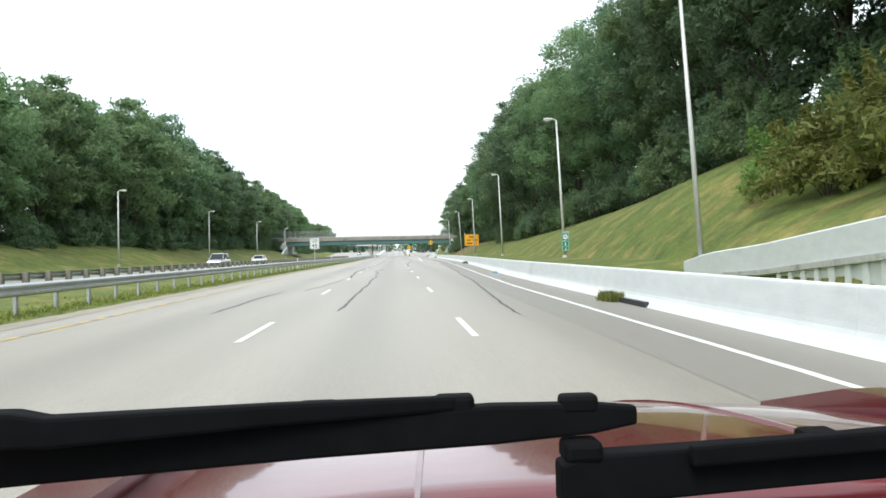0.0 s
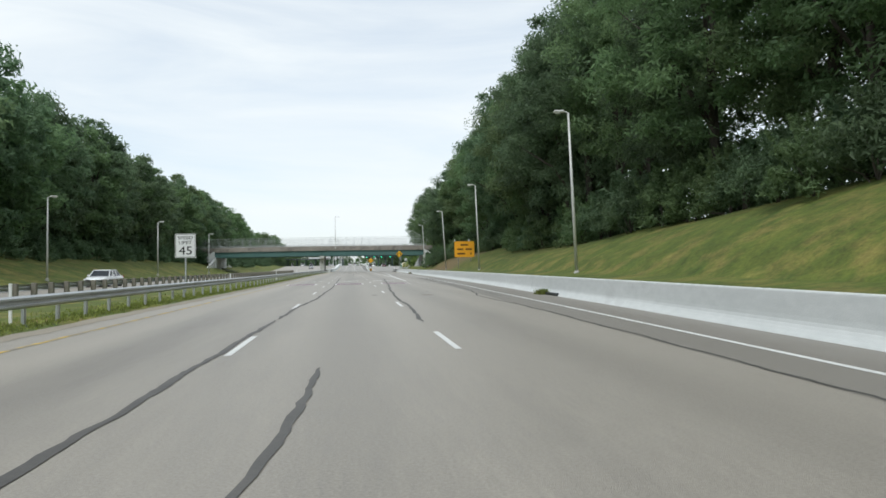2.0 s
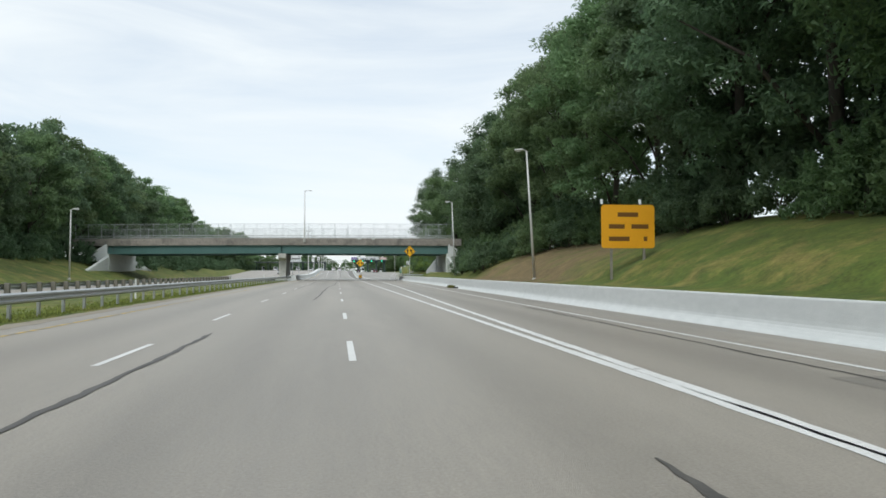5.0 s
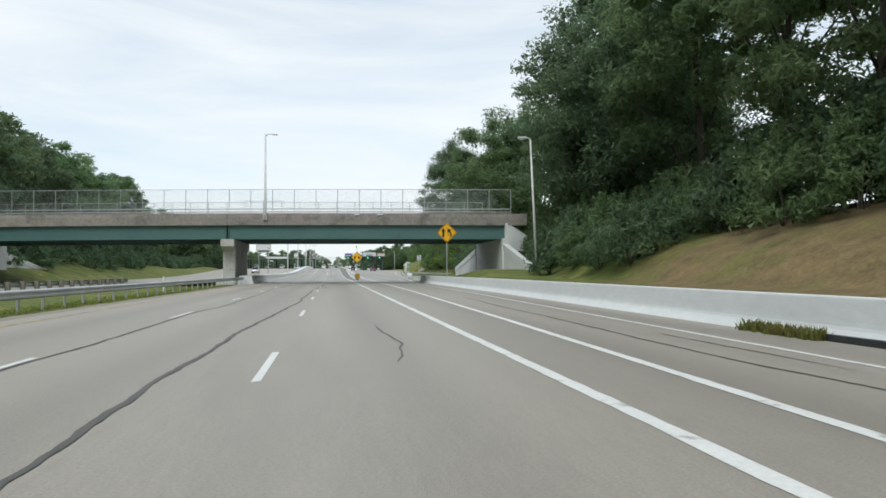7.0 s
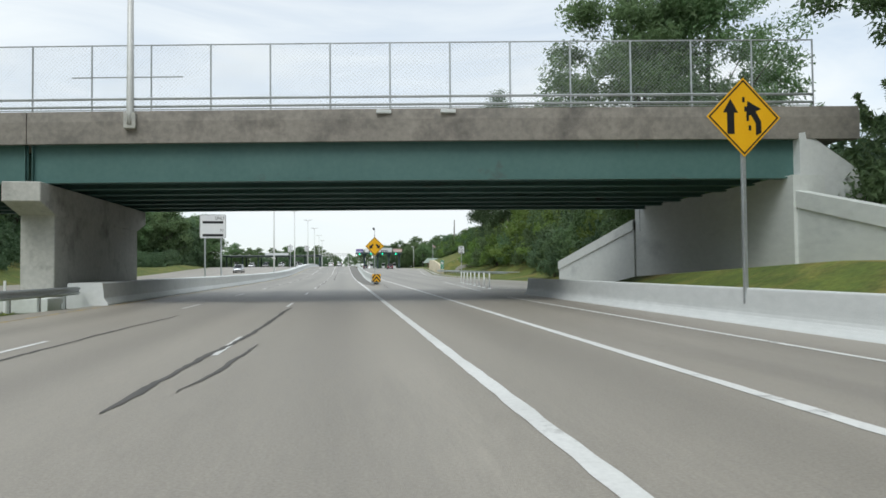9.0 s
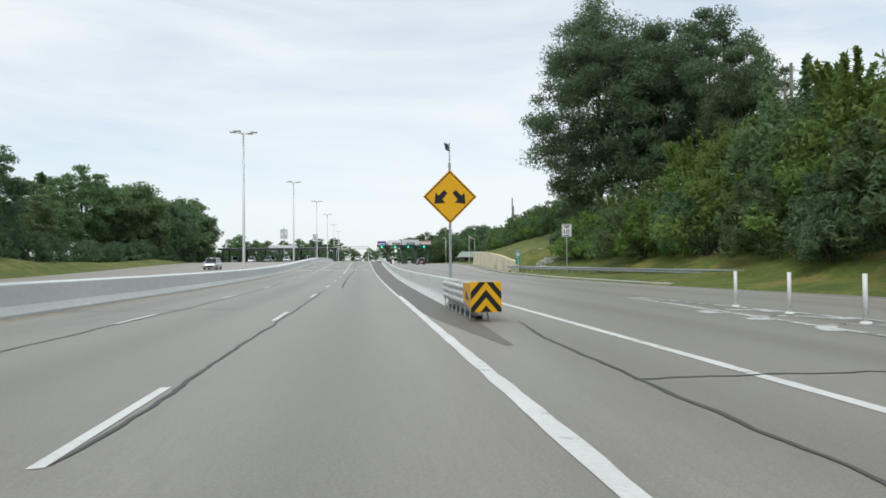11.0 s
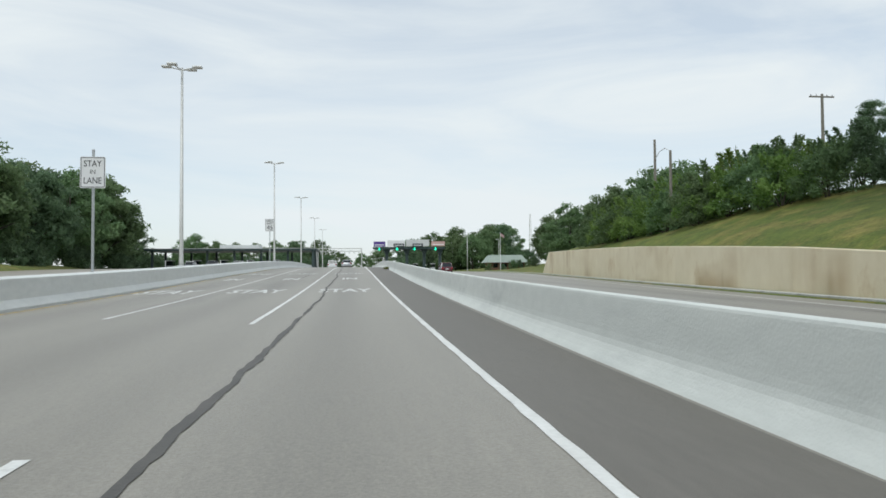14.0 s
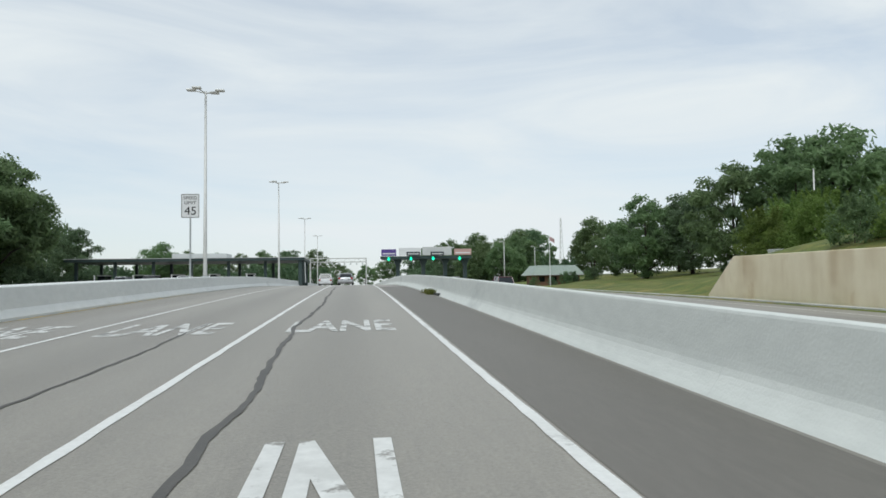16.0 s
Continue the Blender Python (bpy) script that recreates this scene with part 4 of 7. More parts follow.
lamp = thing("overpass_lamp", pose(tp[0], tp[1], 6.9), "tall pale lamp pole bracketed to the overpass parapet", "street lamp")
part("pole", tubem([(0, 0, 0.0), (0, 0, 0.5), (0, 0, 8.9)], [0.16, 0.14, 0.08]), M_POLE, lamp, smooth=True)
part("bracket", boxm(-0.22, 0.22, -0.12, 0.2, -0.15, 0.45, 0.03), M_CONCRETE, lamp)
part("arm", tubem([(0, 0, 8.7), (0.3, 0, 8.9), (0.8, 0, 8.92)], [0.05, 0.04, 0.035], 6), M_POLE, lamp)
part("lamp_head", boxm(0.7, 1.25, -0.12, 0.12, 8.82, 8.96, 0.05), M_POLE, lamp)


# ---- guard rails ----
WBEAM = [(0.0, 0.0), (0.03, 0.02), (0.075, 0.05), (0.075, 0.10), (0.02, 0.14), (0.02, 0.18), (0.075, 0.22), (0.075, 0.27), (0.03, 0.30), (0.0, 0.32), (-0.012, 0.32), (0.015, 0.29), (0.06, 0.265), (0.06, 0.225), (0.005, 0.185), (0.005, 0.135), (0.06, 0.095), (0.06, 0.055), (0.015, 0.03), (-0.012, 0.0)]
post_mesh = part("steel_post", boxm(-0.09, -0.015, -0.06, 0.06, -0.4, 0.76), M_GALV).data
block_mesh = part("wood_post", boxm(-0.12, 0.12, -0.11, 0.11, -0.4, 0.82, 0.02), M_WOOD).data
for o in list(scene.objects):
    if o.type == "MESH" and o.data in (post_mesh, block_mesh):
        bpy.data.objects.remove(o)


def guard_rail(x_of, y0, y1, label, side=1, wood=False, z_of=main_z, z0=0.45):
    root = thing("guard_rail", pose(x_of(y0), y0, 0), label, "guard rail")
    prof = [(side * a, b + z0) for a, b in WBEAM]
    rows = [(x_of(y) - x_of(y0), y - y0, z_of(y)) for y in np.linspace(y0, y1, max(2, int((y1 - y0) / 3)))]
    v, f = sweep(prof, rows)
    raw("beam", v, f, M_GALV, root, "galvanised steel beam")
    y = y0 + 0.4
    while y < y1:
        share("post", block_mesh if wood else post_mesh, root, pose(x_of(y) - x_of(y0) - (0.14 * side if wood else 0), y - y0, z_of(y), 0, 0, 0 if side > 0 else 180))
        y += 1.905
    return root


guard_rail(rail_x, -50, 246.7, "galvanised guard rail on steel posts beside the grass median")
guard_rail(lambda y: opp_right(y) + 1.0, -50, 236, "guard rail on weathered timber posts across the median", side=-1, wood=True)
plz = lambda y: plaza_z(y) + 0.1
guard_rail(piece([297, 305, 318, 343], [22.0, 20.8, 19.2, 17.6]), 297, 343, "galvanised guard rail in front of the bank", side=-1, z_of=plz)


# ---- lamps ----
def street_lamp(x, y, z, arm, h=12.0, lean=0.0, group="lamps along the bank", label="tall pale aluminium street lamp on the grass bank"):
    root = thing("street_lamp", pose(x, y, z, 0, lean, 0), label, "street lamp", group)
    part("pole", tubem([(0, 0, 0.5), (0, 0, h * 0.5), (0, 0, h)], [0.125, 0.1, 0.07], 12), M_POLE, root, smooth=True)
    bm = bmesh.new()
    tube(bm, [(0, 0, -0.4), (0, 0, 0.5), (0, 0, 0.62)], [0.24, 0.22, 0.14], 8)
    part("base", bm, M_CONCRETE, root)
    part("arm", tubem([(0, 0, h - 0.1), (arm * 0.12, 0, h + 0.06), (arm * 0.45, 0, h + 0.12)], [0.06, 0.05, 0.045], 8), M_POLE, root)
    bm = bmesh.new()
    box(bm, min(arm * 0.3, arm * 1.05), max(arm * 0.3, arm * 1.05), -0.16, 0.16, h + 0.02, h + 0.2, 0.07)
    part("lamp_head", bm, M_POLE, root)
    bm = bmesh.new()
    bmesh.ops.create_uvsphere(bm, u_segments=10, v_segments=6, radius=1, matrix=Matrix.Translation((arm * 0.75, 0, h + 0.02)) @ Matrix.Diagonal((0.24, 0.13, 0.09, 1)))
    part("lens", bm, M_LENS, root)
    return root


for x, y, lean in ((10.0, 30.1, -3.6), (10.9, 56.8, -2.6), (12.1, 96.1, -2.1), (13.35, 138.7, -2.1), (14.9, 181.2, -3.4), (15.5, 224.9, -2.4)):
    street_lamp(x, y, 0.3, -1, 11.7, lean)
for y in (48, 91, 133.5, 178.5, 223):
    x = -38.0
    street_lamp(x, y, ground_z(x, y) - 0.3, 1, 9.9, 0.4, "lamps beyond the median", "pale street lamp beyond the opposite carriageway")


def mast(y, x):
    z = main_z(y) + 0.9
    root = thing("mast_lamp", pose(x, y, z), "tall tapered grey lamp mast with flat heads on the median barrier", "street lamp", "median lamp masts")
    h = 12.5
    part("pole", tubem([(0, 0, 0), (0, 0, 0.3), (0, 0, h)], [0.15, 0.13, 0.07], 12), M_POLE, root, smooth=True)
    part("base_plate", boxm(-0.2, 0.2, -0.2, 0.2, -0.02, 0.06, 0.01), M_GALV, root)
    for dx, dy in ((-1.5, 0), (1.5, 0), (-0.75, -0.9), (0.75, 0.9)):
        part("arm", tubem([(0, 0, h - 0.15), (dx * 0.5, dy * 0.5, h + 0.02)], [0.04, 0.035], 6), M_POLE, root)
        part("lamp_head", boxm(dx * 0.62 - 0.3, dx * 0.62 + 0.3, dy * 0.62 - 0.2, dy * 0.62 + 0.2, h - 0.02, h + 0.12, 0.05), M_POLE, root)


for y in (326.7, 371.1, 415.0, 457.2, 502.0, 546):
    mast(y, float(np.interp(y, [327, 371, 415, 457], [-10.4, -10.3, -9.6, -9.45])))


# ---- signs ----
def sign_post(root, h, r=0.045, x=0.0, square=True):
    part("post", boxm(x - r, x + r, 0.02, 0.02 + 2 * r, -0.4, h, 0.008) if square else tubem([(x, 0.06, -0.4), (x, 0.06, h)], [r, r], 8), M_GALV, root)


def panel(root, w, h, z, mat, name="panel", border=None, r=0.06, y=0.0, label=""):
    """A thin plate with rounded corners and, if wanted, an inset border line."""
    def rounded(w, h, r, n=5):
        out = []
        for cx, cz, a0 in ((w / 2 - r, h / 2 - r, 0), (-w / 2 + r, h / 2 - r, 90), (-w / 2 + r, -h / 2 + r, 180), (w / 2 - r, -h / 2 + r, 270)):
            out += [(cx + r * math.cos(radians(a0 + 90 * k / n)), z + cz + r * math.sin(radians(a0 + 90 * k / n))) for k in range(n + 1)]
        return out
    p = part(name, prism(bmesh.new(), rounded(w, h, r), y, y + 0.006), mat, root, label)
    if border:
        o, i = rounded(w - 0.06, h - 0.06, r * 0.8), rounded(w - 0.11, h - 0.11, r * 0.6)
        n = len(o)
        raw("border", [(a, y - 0.004, b) for a, b in o + i], [(k, (k + 1) % n, n + (k + 1) % n, n + k) for k in range(n)], border, root)
    return p


def speed_sign(x, y, z, h, w, ht, number="45", words=("SPEED", "LIMIT"), label="white speed limit sign reading 45 on a steel post", yaw=0):
    root = thing("speed_limit_sign", pose(x, y, z, 0, 0, yaw), label, "road sign")
    sign_post(root, h + ht - 0.05)
    mid = h + ht / 2
    panel(root, w, ht, mid, M_SIGN_WHITE, border=M_SIGN_BLACK)
    letters(words[0], w * 0.72, ht * 0.13, M_SIGN_BLACK, root, 0, -0.006, mid + ht * 0.33)
    letters(words[1], w * 0.62, ht * 0.13, M_SIGN_BLACK, root, 0, -0.006, mid + ht * 0.13)
    letters(number, w * 0.62, ht * 0.34, M_SIGN_BLACK, root, 0, -0.006, mid - ht * 0.2)
    return root


speed_sign(-13.72, 94.3, 0, 2.1, 1.24, 1.5)
speed_sign(-9.75, 411.5, main_z(411.5) + 0.9, 3.65, 1.1, 1.5, label="white speed limit sign reading 45 on the median barrier")
s10 = thing("speed_advisory_sign", pose(18.35, 321.5, ground_z(18.35, 321.5)), "white sign with the number 10 on a steel post", "road sign")
sign_post(s10, 4.35)
panel(s10, 0.92, 1.15, 3.85, M_SIGN_WHITE, border=M_SIGN_BLACK)
letters("10", 0.5, 0.42, M_SIGN_BLACK, s10, 0, -0.006, 3.72)
for zz, ww in ((4.25, 0.5), (4.12, 0.42), (3.4, 0.46)):
    part("text_bar", boxm(-ww / 2, ww / 2, -0.006, -0.001, zz - 0.035, zz + 0.035), M_SIGN_BLACK, s10)
stay = thing("lane_sign", pose(-10.1, 356.0, main_z(356) + 0.9), "white sign reading stay in lane on the median barrier", "road sign")
sign_post(stay, 5.0)
panel(stay, 0.98, 1.28, 4.05, M_SIGN_WHITE, border=M_SIGN_BLACK)
for t, w, h, z in (("STAY", 0.68, 0.25, 4.41), ("IN", 0.2, 0.17, 4.07), ("LANE", 0.68, 0.25, 3.72)):
    letters(t, w, h, M_SIGN_BLACK, stay, 0, -0.006, z)

# large white notice of the toll lanes, its words mostly unreadable
big = thing("toll_notice_sign", pose(-11.35, 281.5, main_z(281.5)), "large white toll notice sign with rows of black text", "road sign")
for x in (-0.7, 0.7):
    sign_post(big, 6.2, 0.06, x)
panel(big, 2.3, 2.15, 5.35, M_SIGN_WHITE, border=M_SIGN_BLACK, r=0.15)
letters("ONLY", 0.85, 0.27, M_SIGN_BLACK, big, 0.6, -0.006, 6.1)
for zz, ww, xx in ((5.72, 1.8, 0), (4.55, 1.8, 0)):
    part("text_bar", boxm(xx - ww / 2, xx + ww / 2, -0.006, -0.001, zz - 0.11, zz + 0.11), M_SIGN_BLACK, big)
letters("TO", 0.34, 0.24, M_SIGN_BLACK, big, 0.75, -0.006, 4.98)

# green mile panels on lamp and on their own post
def mile_sign(x, y, z, w=0.62, h=1.62, own=True, tenth=".6"):
    root = thing("mile_panel", pose(x, y, z), "green mile panel with white lettering", "road sign", "mile panels")
    if own:
        sign_post(root, 1.2 + h)
    z0 = 1.15
    panel(root, w, h, z0 + h / 2, M_SIGN_GREEN, border=M_SIGN_WHITE, r=0.05, y=-0.18)
    letters("WEST", w * 0.72, 0.14, M_SIGN_WHITE, root, 0, -0.186, z0 + h - 0.16)
    bm = bmesh.new()
    bmesh.ops.create_circle(bm, cap_ends=True, radius=0.21, segments=20, matrix=Matrix.Translation((0, -0.187, z0 + h - 0.48)) @ Matrix.Rotation(radians(90), 4, "X"))
    part("route_marker", bm, M_SIGN_WHITE, root)
    letters("195", 0.3, 0.17, M_SIGN_BLACK, root, 0, -0.192, z0 + h - 0.48)
    letters("MILE", w * 0.7, 0.13, M_SIGN_WHITE, root, 0, -0.186, z0 + h - 0.82)
    letters("1", 0.09, 0.24, M_SIGN_WHITE, root, 0, -0.186, z0 + h - 1.07)
    letters(tenth, 0.2, 0.2, M_SIGN_WHITE, root, 0, -0.186, z0 + h - 1.42)
    part("divider", boxm(-w * 0.4, w * 0.4, -0.187, -0.181, z0 + h - 1.26, z0 + h - 1.24), M_SIGN_WHITE, root)
    return root


mile_sign(10.88, 56.72, 0.12, own=False)
mile_sign(17.75, 338.2, ground_z(17.75, 338.2) - 0.3, tenth=".8")

# orange notice, its three rows of words not readable
og = thing("orange_notice_sign", pose(15.52, 163.4, 2.82, 0, 0, -4) @ Matrix.Diagonal((0.86, 1, 0.97, 1)), "orange notice sign with three rows of dark text", "road sign")
sink = ground_z(15.52, 163.4) - 2.82
for x in (-1.2, 1.2):
    part("post", boxm(x - 0.07, x + 0.07, 0.02, 0.16, sink - 0.8, 2.6), M_WOOD, og)
panel(og, 3.9, 2.75, 1.4, M_SIGN_ORANGE, border=M_SIGN_ORANGE, r=0.2)
for zz, segs in ((2.15, ((-0.75, 0.75),)), (1.4, ((-1.4, -0.25), (0.25, 1.5))), (0.62, ((-1.4, 0.1), (1.15, 1.4)))):
    for a, b in segs:
        part("text_bar", boxm(a, b, -0.008, -0.001, zz - 0.14, zz + 0.14), plain("faded_dark_ink", (0.16, 0.07, 0.01), 0.6) if "faded_dark_ink" not in bpy.data.materials else bpy.data.materials["faded_dark_ink"], og)
for x in (-1.9, 0.9):
    part("flasher", tubem([(x, 0, 2.8), (x, 0.05, 3.1)], [0.1, 0.1], 8), M_HEAD, og)


def arrow(root, pts, z):
    part("arrow", prism(bmesh.new(), [(a, z + b) for a, b in pts], -0.006, -0.001), M_SIGN_BLACK, root)


def diamond(root, d, z):
    h = d / 2
    part("panel", prism(bmesh.new(), [(0, z - h), (h, z), (0, z + h), (-h, z)], 0, 0.008), M_SIGN_YELLOW, root, "amber diamond plate")
    o, i = h - 0.05, h - 0.10
    raw("border", [(0, -0.004, z - o), (o, -0.004, z), (0, -0.004, z + o), (-o, -0.004, z), (0, -0.004, z - i), (i, -0.004, z), (0, -0.004, z + i), (-i, -0.004, z)], [(k, (k + 1) % 4, 4 + (k + 1) % 4, 4 + k) for k in range(4)], M_SIGN_BLACK, root)


d1 = thing("merge_sign", pose(9.45, 232.7, 0.75), "amber diamond sign with two merging black arrows", "road sign")
sign_post(d1, 4.9)
diamond(d1, 1.86, 4.05)
arrow(d1, [(-0.42, -0.4), (-0.24, -0.4), (-0.24, 0.1), (-0.14, 0.1), (-0.33, 0.42), (-0.52, 0.1), (-0.42, 0.1)], 4.05)
arrow(d1, [(0.30, -0.42), (0.44, -0.36), (0.44, -0.1), (0.30, 0.14), (0.44, 0.2), (0.10, 0.38), (0.06, 0.0), (0.18, 0.06), (0.30, -0.14)], 4.05)
for a, b in ((-0.02, 0.0),):
    for k in range(4):
        part("lane_mark", boxm(-0.03 + 0.05 * k, 0.03 + 0.05 * k, -0.006, -0.001, 4.4 - 0.22 * k, 4.52 - 0.22 * k), M_SIGN_BLACK, d1)

d2 = thing("divide_sign", pose(3.36, 286.3, 0.8), "amber diamond sign with two black diverging arrows on a post", "road sign")
sign_post(d2, 4.05, 0.042)
diamond(d2, 1.88, 2.87)
for sx in (-1, 1):
    arrow(d2, [(sx * a, b) for a, b in ((0.09, 0.13), (0.20, 0.24), (0.40, 0.04), (0.50, 0.14), (0.54, -0.24), (0.16, -0.20), (0.27, -0.09))][:: sx], 2.87)
part("solar_bracket", tubem([(0, 0.05, 3.9), (0, 0.05, 4.75)], [0.02, 0.02], 6), M_GALV, d2)
bm = bmesh.new()
box(bm, -0.2, 0.2, -0.13, 0.13, -0.01, 0.01)
bmesh.ops.transform(bm, matrix=pose(-0.08, 0.05, 4.6, 78, 0, 62), verts=bm.verts[:])
part("solar_panel", bm, M_DARK_METAL, d2)

# crash cushion in front of the barrier
cc = thing("crash_cushion", pose(3.14, 278.45, 0) @ Matrix.Diagonal((0.76, 1, 0.93, 1)), "crash cushion with a yellow nose, black chevrons and steel side beams", "crash cushion")
bm = bmesh.new()
nose_side = [(0.0, 0.27), (0.0, 0.97), (1.22, 0.95), (1.22, 0.50)]
for x, flip in ((-0.46, 1), (0.46, -1)):
    bm.faces.new([bm.verts.new((x, b, c)) for b, c in nose_side][::flip])
bm.verts.ensure_lookup_table()
for k in range(4):
    bm.faces.new((bm.verts[k], bm.verts[(k + 1) % 4], bm.verts[4 + (k + 1) % 4], bm.verts[4 + k]))
bmesh.ops.recalc_face_normals(bm, faces=bm.faces[:])
bmesh.ops.bevel(bm, geom=bm.edges[:], offset=0.02, segments=2, affect="EDGES")
M_NOSE = material("rusty_yellow_paint", (0.70, 0.36, 0.03), (0.78, 0.45, 0.07), 0.55, big=1.6, small=7, bump=0.1, third=(0.28, 0.11, 0.03), third_at=(0.60, 0.70))
part("nose", bm, M_NOSE, cc, "rusty yellow nose box")
part("nose_plate", boxm(-0.475, 0.475, -0.03, -0.004, 0.25, 1.0, 0.01), M_SIGN_YELLOW, cc, "yellow plate with black chevrons")
def clipped(pts, z0, z1):
    """Cut a convex outline in (x, z) to a band of heights."""
    for lim, up in ((z0, 1), (z1, -1)):
        out = []
        for p, q in zip(pts, pts[1:] + pts[:1]):
            a, b = (p[1] - lim) * up, (q[1] - lim) * up
            if a >= 0:
                out.append(p)
            if a * b < 0:
                k = a / (a - b)
                out.append((p[0] + (q[0] - p[0]) * k, lim))
        pts = out
    return pts


for za in (1.19, 0.806, 0.42, 0.04):
    for sx in (-1, 1):
        pts = clipped([(0.0, za), (0.0, za - 0.19), (sx * 0.468, za - 0.19 - 0.45), (sx * 0.468, za - 0.45)], 0.26, 0.992)
        if len(pts) > 2:
            part("chevron", prism(bmesh.new(), pts, -0.036, -0.031), M_SIGN_BLACK, cc)
# the hole isn't cut: a dark raised plate paints the shade inside it
raw("nose_hole", [(-0.466, 0.22, 0.52), (-0.466, 0.80, 0.56), (-0.466, 0.74, 0.80), (-0.45, 0.22, 0.52), (-0.45, 0.80, 0.56), (-0.45, 0.74, 0.80)], [(0, 1, 2), (5, 4, 3), (0, 3, 4, 1), (1, 4, 5, 2), (2, 5, 3, 0)], M_DARK_METAL, cc, "dark plate painting the shade inside a torn opening")
M_PALE_STEEL = material("pale_zinc_coated_steel", (0.56, 0.57, 0.56), (0.68, 0.69, 0.68), 0.5, metal=0.25, big=0.8, small=9, bump=0.05)
THRIE = [(0, 0.0), (0.06, 0.05), (0.06, 0.10), (0.01, 0.15), (0.01, 0.19), (0.06, 0.24), (0.06, 0.29), (0.01, 0.34), (0.01, 0.38), (0.06, 0.43), (0.06, 0.48), (0, 0.53), (-0.015, 0.53), (-0.015, 0.0)]
for sx in (-1, 1):
    for k in range(6):
        y0 = 1.16 + 0.80 * k
        o = 0.33 + 0.012 * (6 - k)
        v, f = sweep([(sx * a, b) for a, b in THRIE], [(sx * o, y0, 0.36), (sx * (o - 0.03), y0 + 0.86, 0.36)])
        raw("side_beam", v, f, M_PALE_STEEL, cc)
for k in range(7):
    y0 = 1.0 + 0.82 * k
    part("diaphragm", boxm(-0.32, 0.32, y0, y0 + 0.06, 0.3, 0.94, 0.01), M_PALE_STEEL, cc)
    part("cover_plate", boxm(-0.30, 0.30, y0 + 0.06, y0 + 0.34, 0.90, 0.925, 0.006), M_PALE_STEEL, cc)
    for sx in (-1, 1):
        bm = bmesh.new()
        tube(bm, [(sx * 0.26, y0, 0.32), (sx * 0.3, y0 - 0.06, 0.0)], [0.025, 0.025], 6)
        part("leg", bm, M_GALV, cc)
part("track", boxm(-0.1, 0.1, 0.9, 6.0, 0.004, 0.09), M_DARK_METAL, cc)

# flexible white marker posts in the gore
marker = None
for k in range(8):
    m = pose(10.46 + 0.085 * (261.6 + 2.95 * k - 271.0), 261.6 + 2.95 * k, 0.0)
    if marker is None:
        marker = thing("marker_post", m, "white flexible marker post on a round base", "marker post", "gore marker posts")
        part("post", tubem([(0, 0, 0.03), (0, 0, 1.05)], [0.05, 0.05], 10), M_SIGN_WHITE, marker, smooth=True)
        part("base", tubem([(0, 0, 0.0), (0, 0, 0.04)], [0.13, 0.1], 12), M_SIGN_WHITE, marker)
    else:
        copy_thing(marker, m)
for y in (70, 100, 130, 160, 190, 220, 245):
    root = thing("delineator", pose(-12.6 if y < 100 else -12.0, y, 0), "small white delineator post behind the guard rail", "marker post", "median delineators")
    part("post", boxm(-0.04, 0.04, -0.02, 0.02, -0.2, 1.05), M_SIGN_WHITE, root)


# ---- trees ----
def leaf_cloud(rng, centres, radii, count, size, flat=0.62):
    """Leaf sprays: bent quads scattered through the outer part of many clumps."""
    k = rng.integers(0, len(centres), count)
    d = rng.normal(size=(count, 3))
    d /= np.linalg.norm(d, axis=1)[:, None]
    d[:, 2] *= flat
    r = radii[k] * rng.uniform(0.15, 1.3, count) ** 0.75
    p = centres[k] + d * r[:, None]
    nrm = d * 0.55 + rng.normal(size=(count, 3)) * 0.6 + (0, 0, 0.45)
    nrm /= np.linalg.norm(nrm, axis=1)[:, None]
    t = np.cross(nrm, rng.normal(size=(count, 3)))
    t /= np.linalg.norm(t, axis=1)[:, None]
    b = np.cross(nrm, t)
    s = size * rng.uniform(0.6, 1.35, count)[:, None]
    fold = nrm * s * 0.28
    # pointed sprays, three corners each
    v = np.stack([p - t * s * 0.8 + b * s * 0.42, p - t * s * 0.7 - b * s * 0.42, p + t * s * 1.4 - fold], 1).reshape(-1, 3)
    f = np.arange(count * 3).reshape(-1, 3)
    return v, f


def fast_mesh(name, v, f, mat):
    me = bpy.data.meshes.new(name)
    me.vertices.add(len(v))
    me.vertices.foreach_set("co", v.astype(np.float32).ravel())
    n = f.shape[1]
    me.loops.add(f.size)
    me.loops.foreach_set("vertex_index", f.astype(np.int32).ravel())
    me.polygons.add(len(f))
    me.polygons.foreach_set("loop_start", np.arange(0, f.size, n, dtype=np.int32))
    me.update(calc_edges=True)
    me.materials.append(mat)
    return me


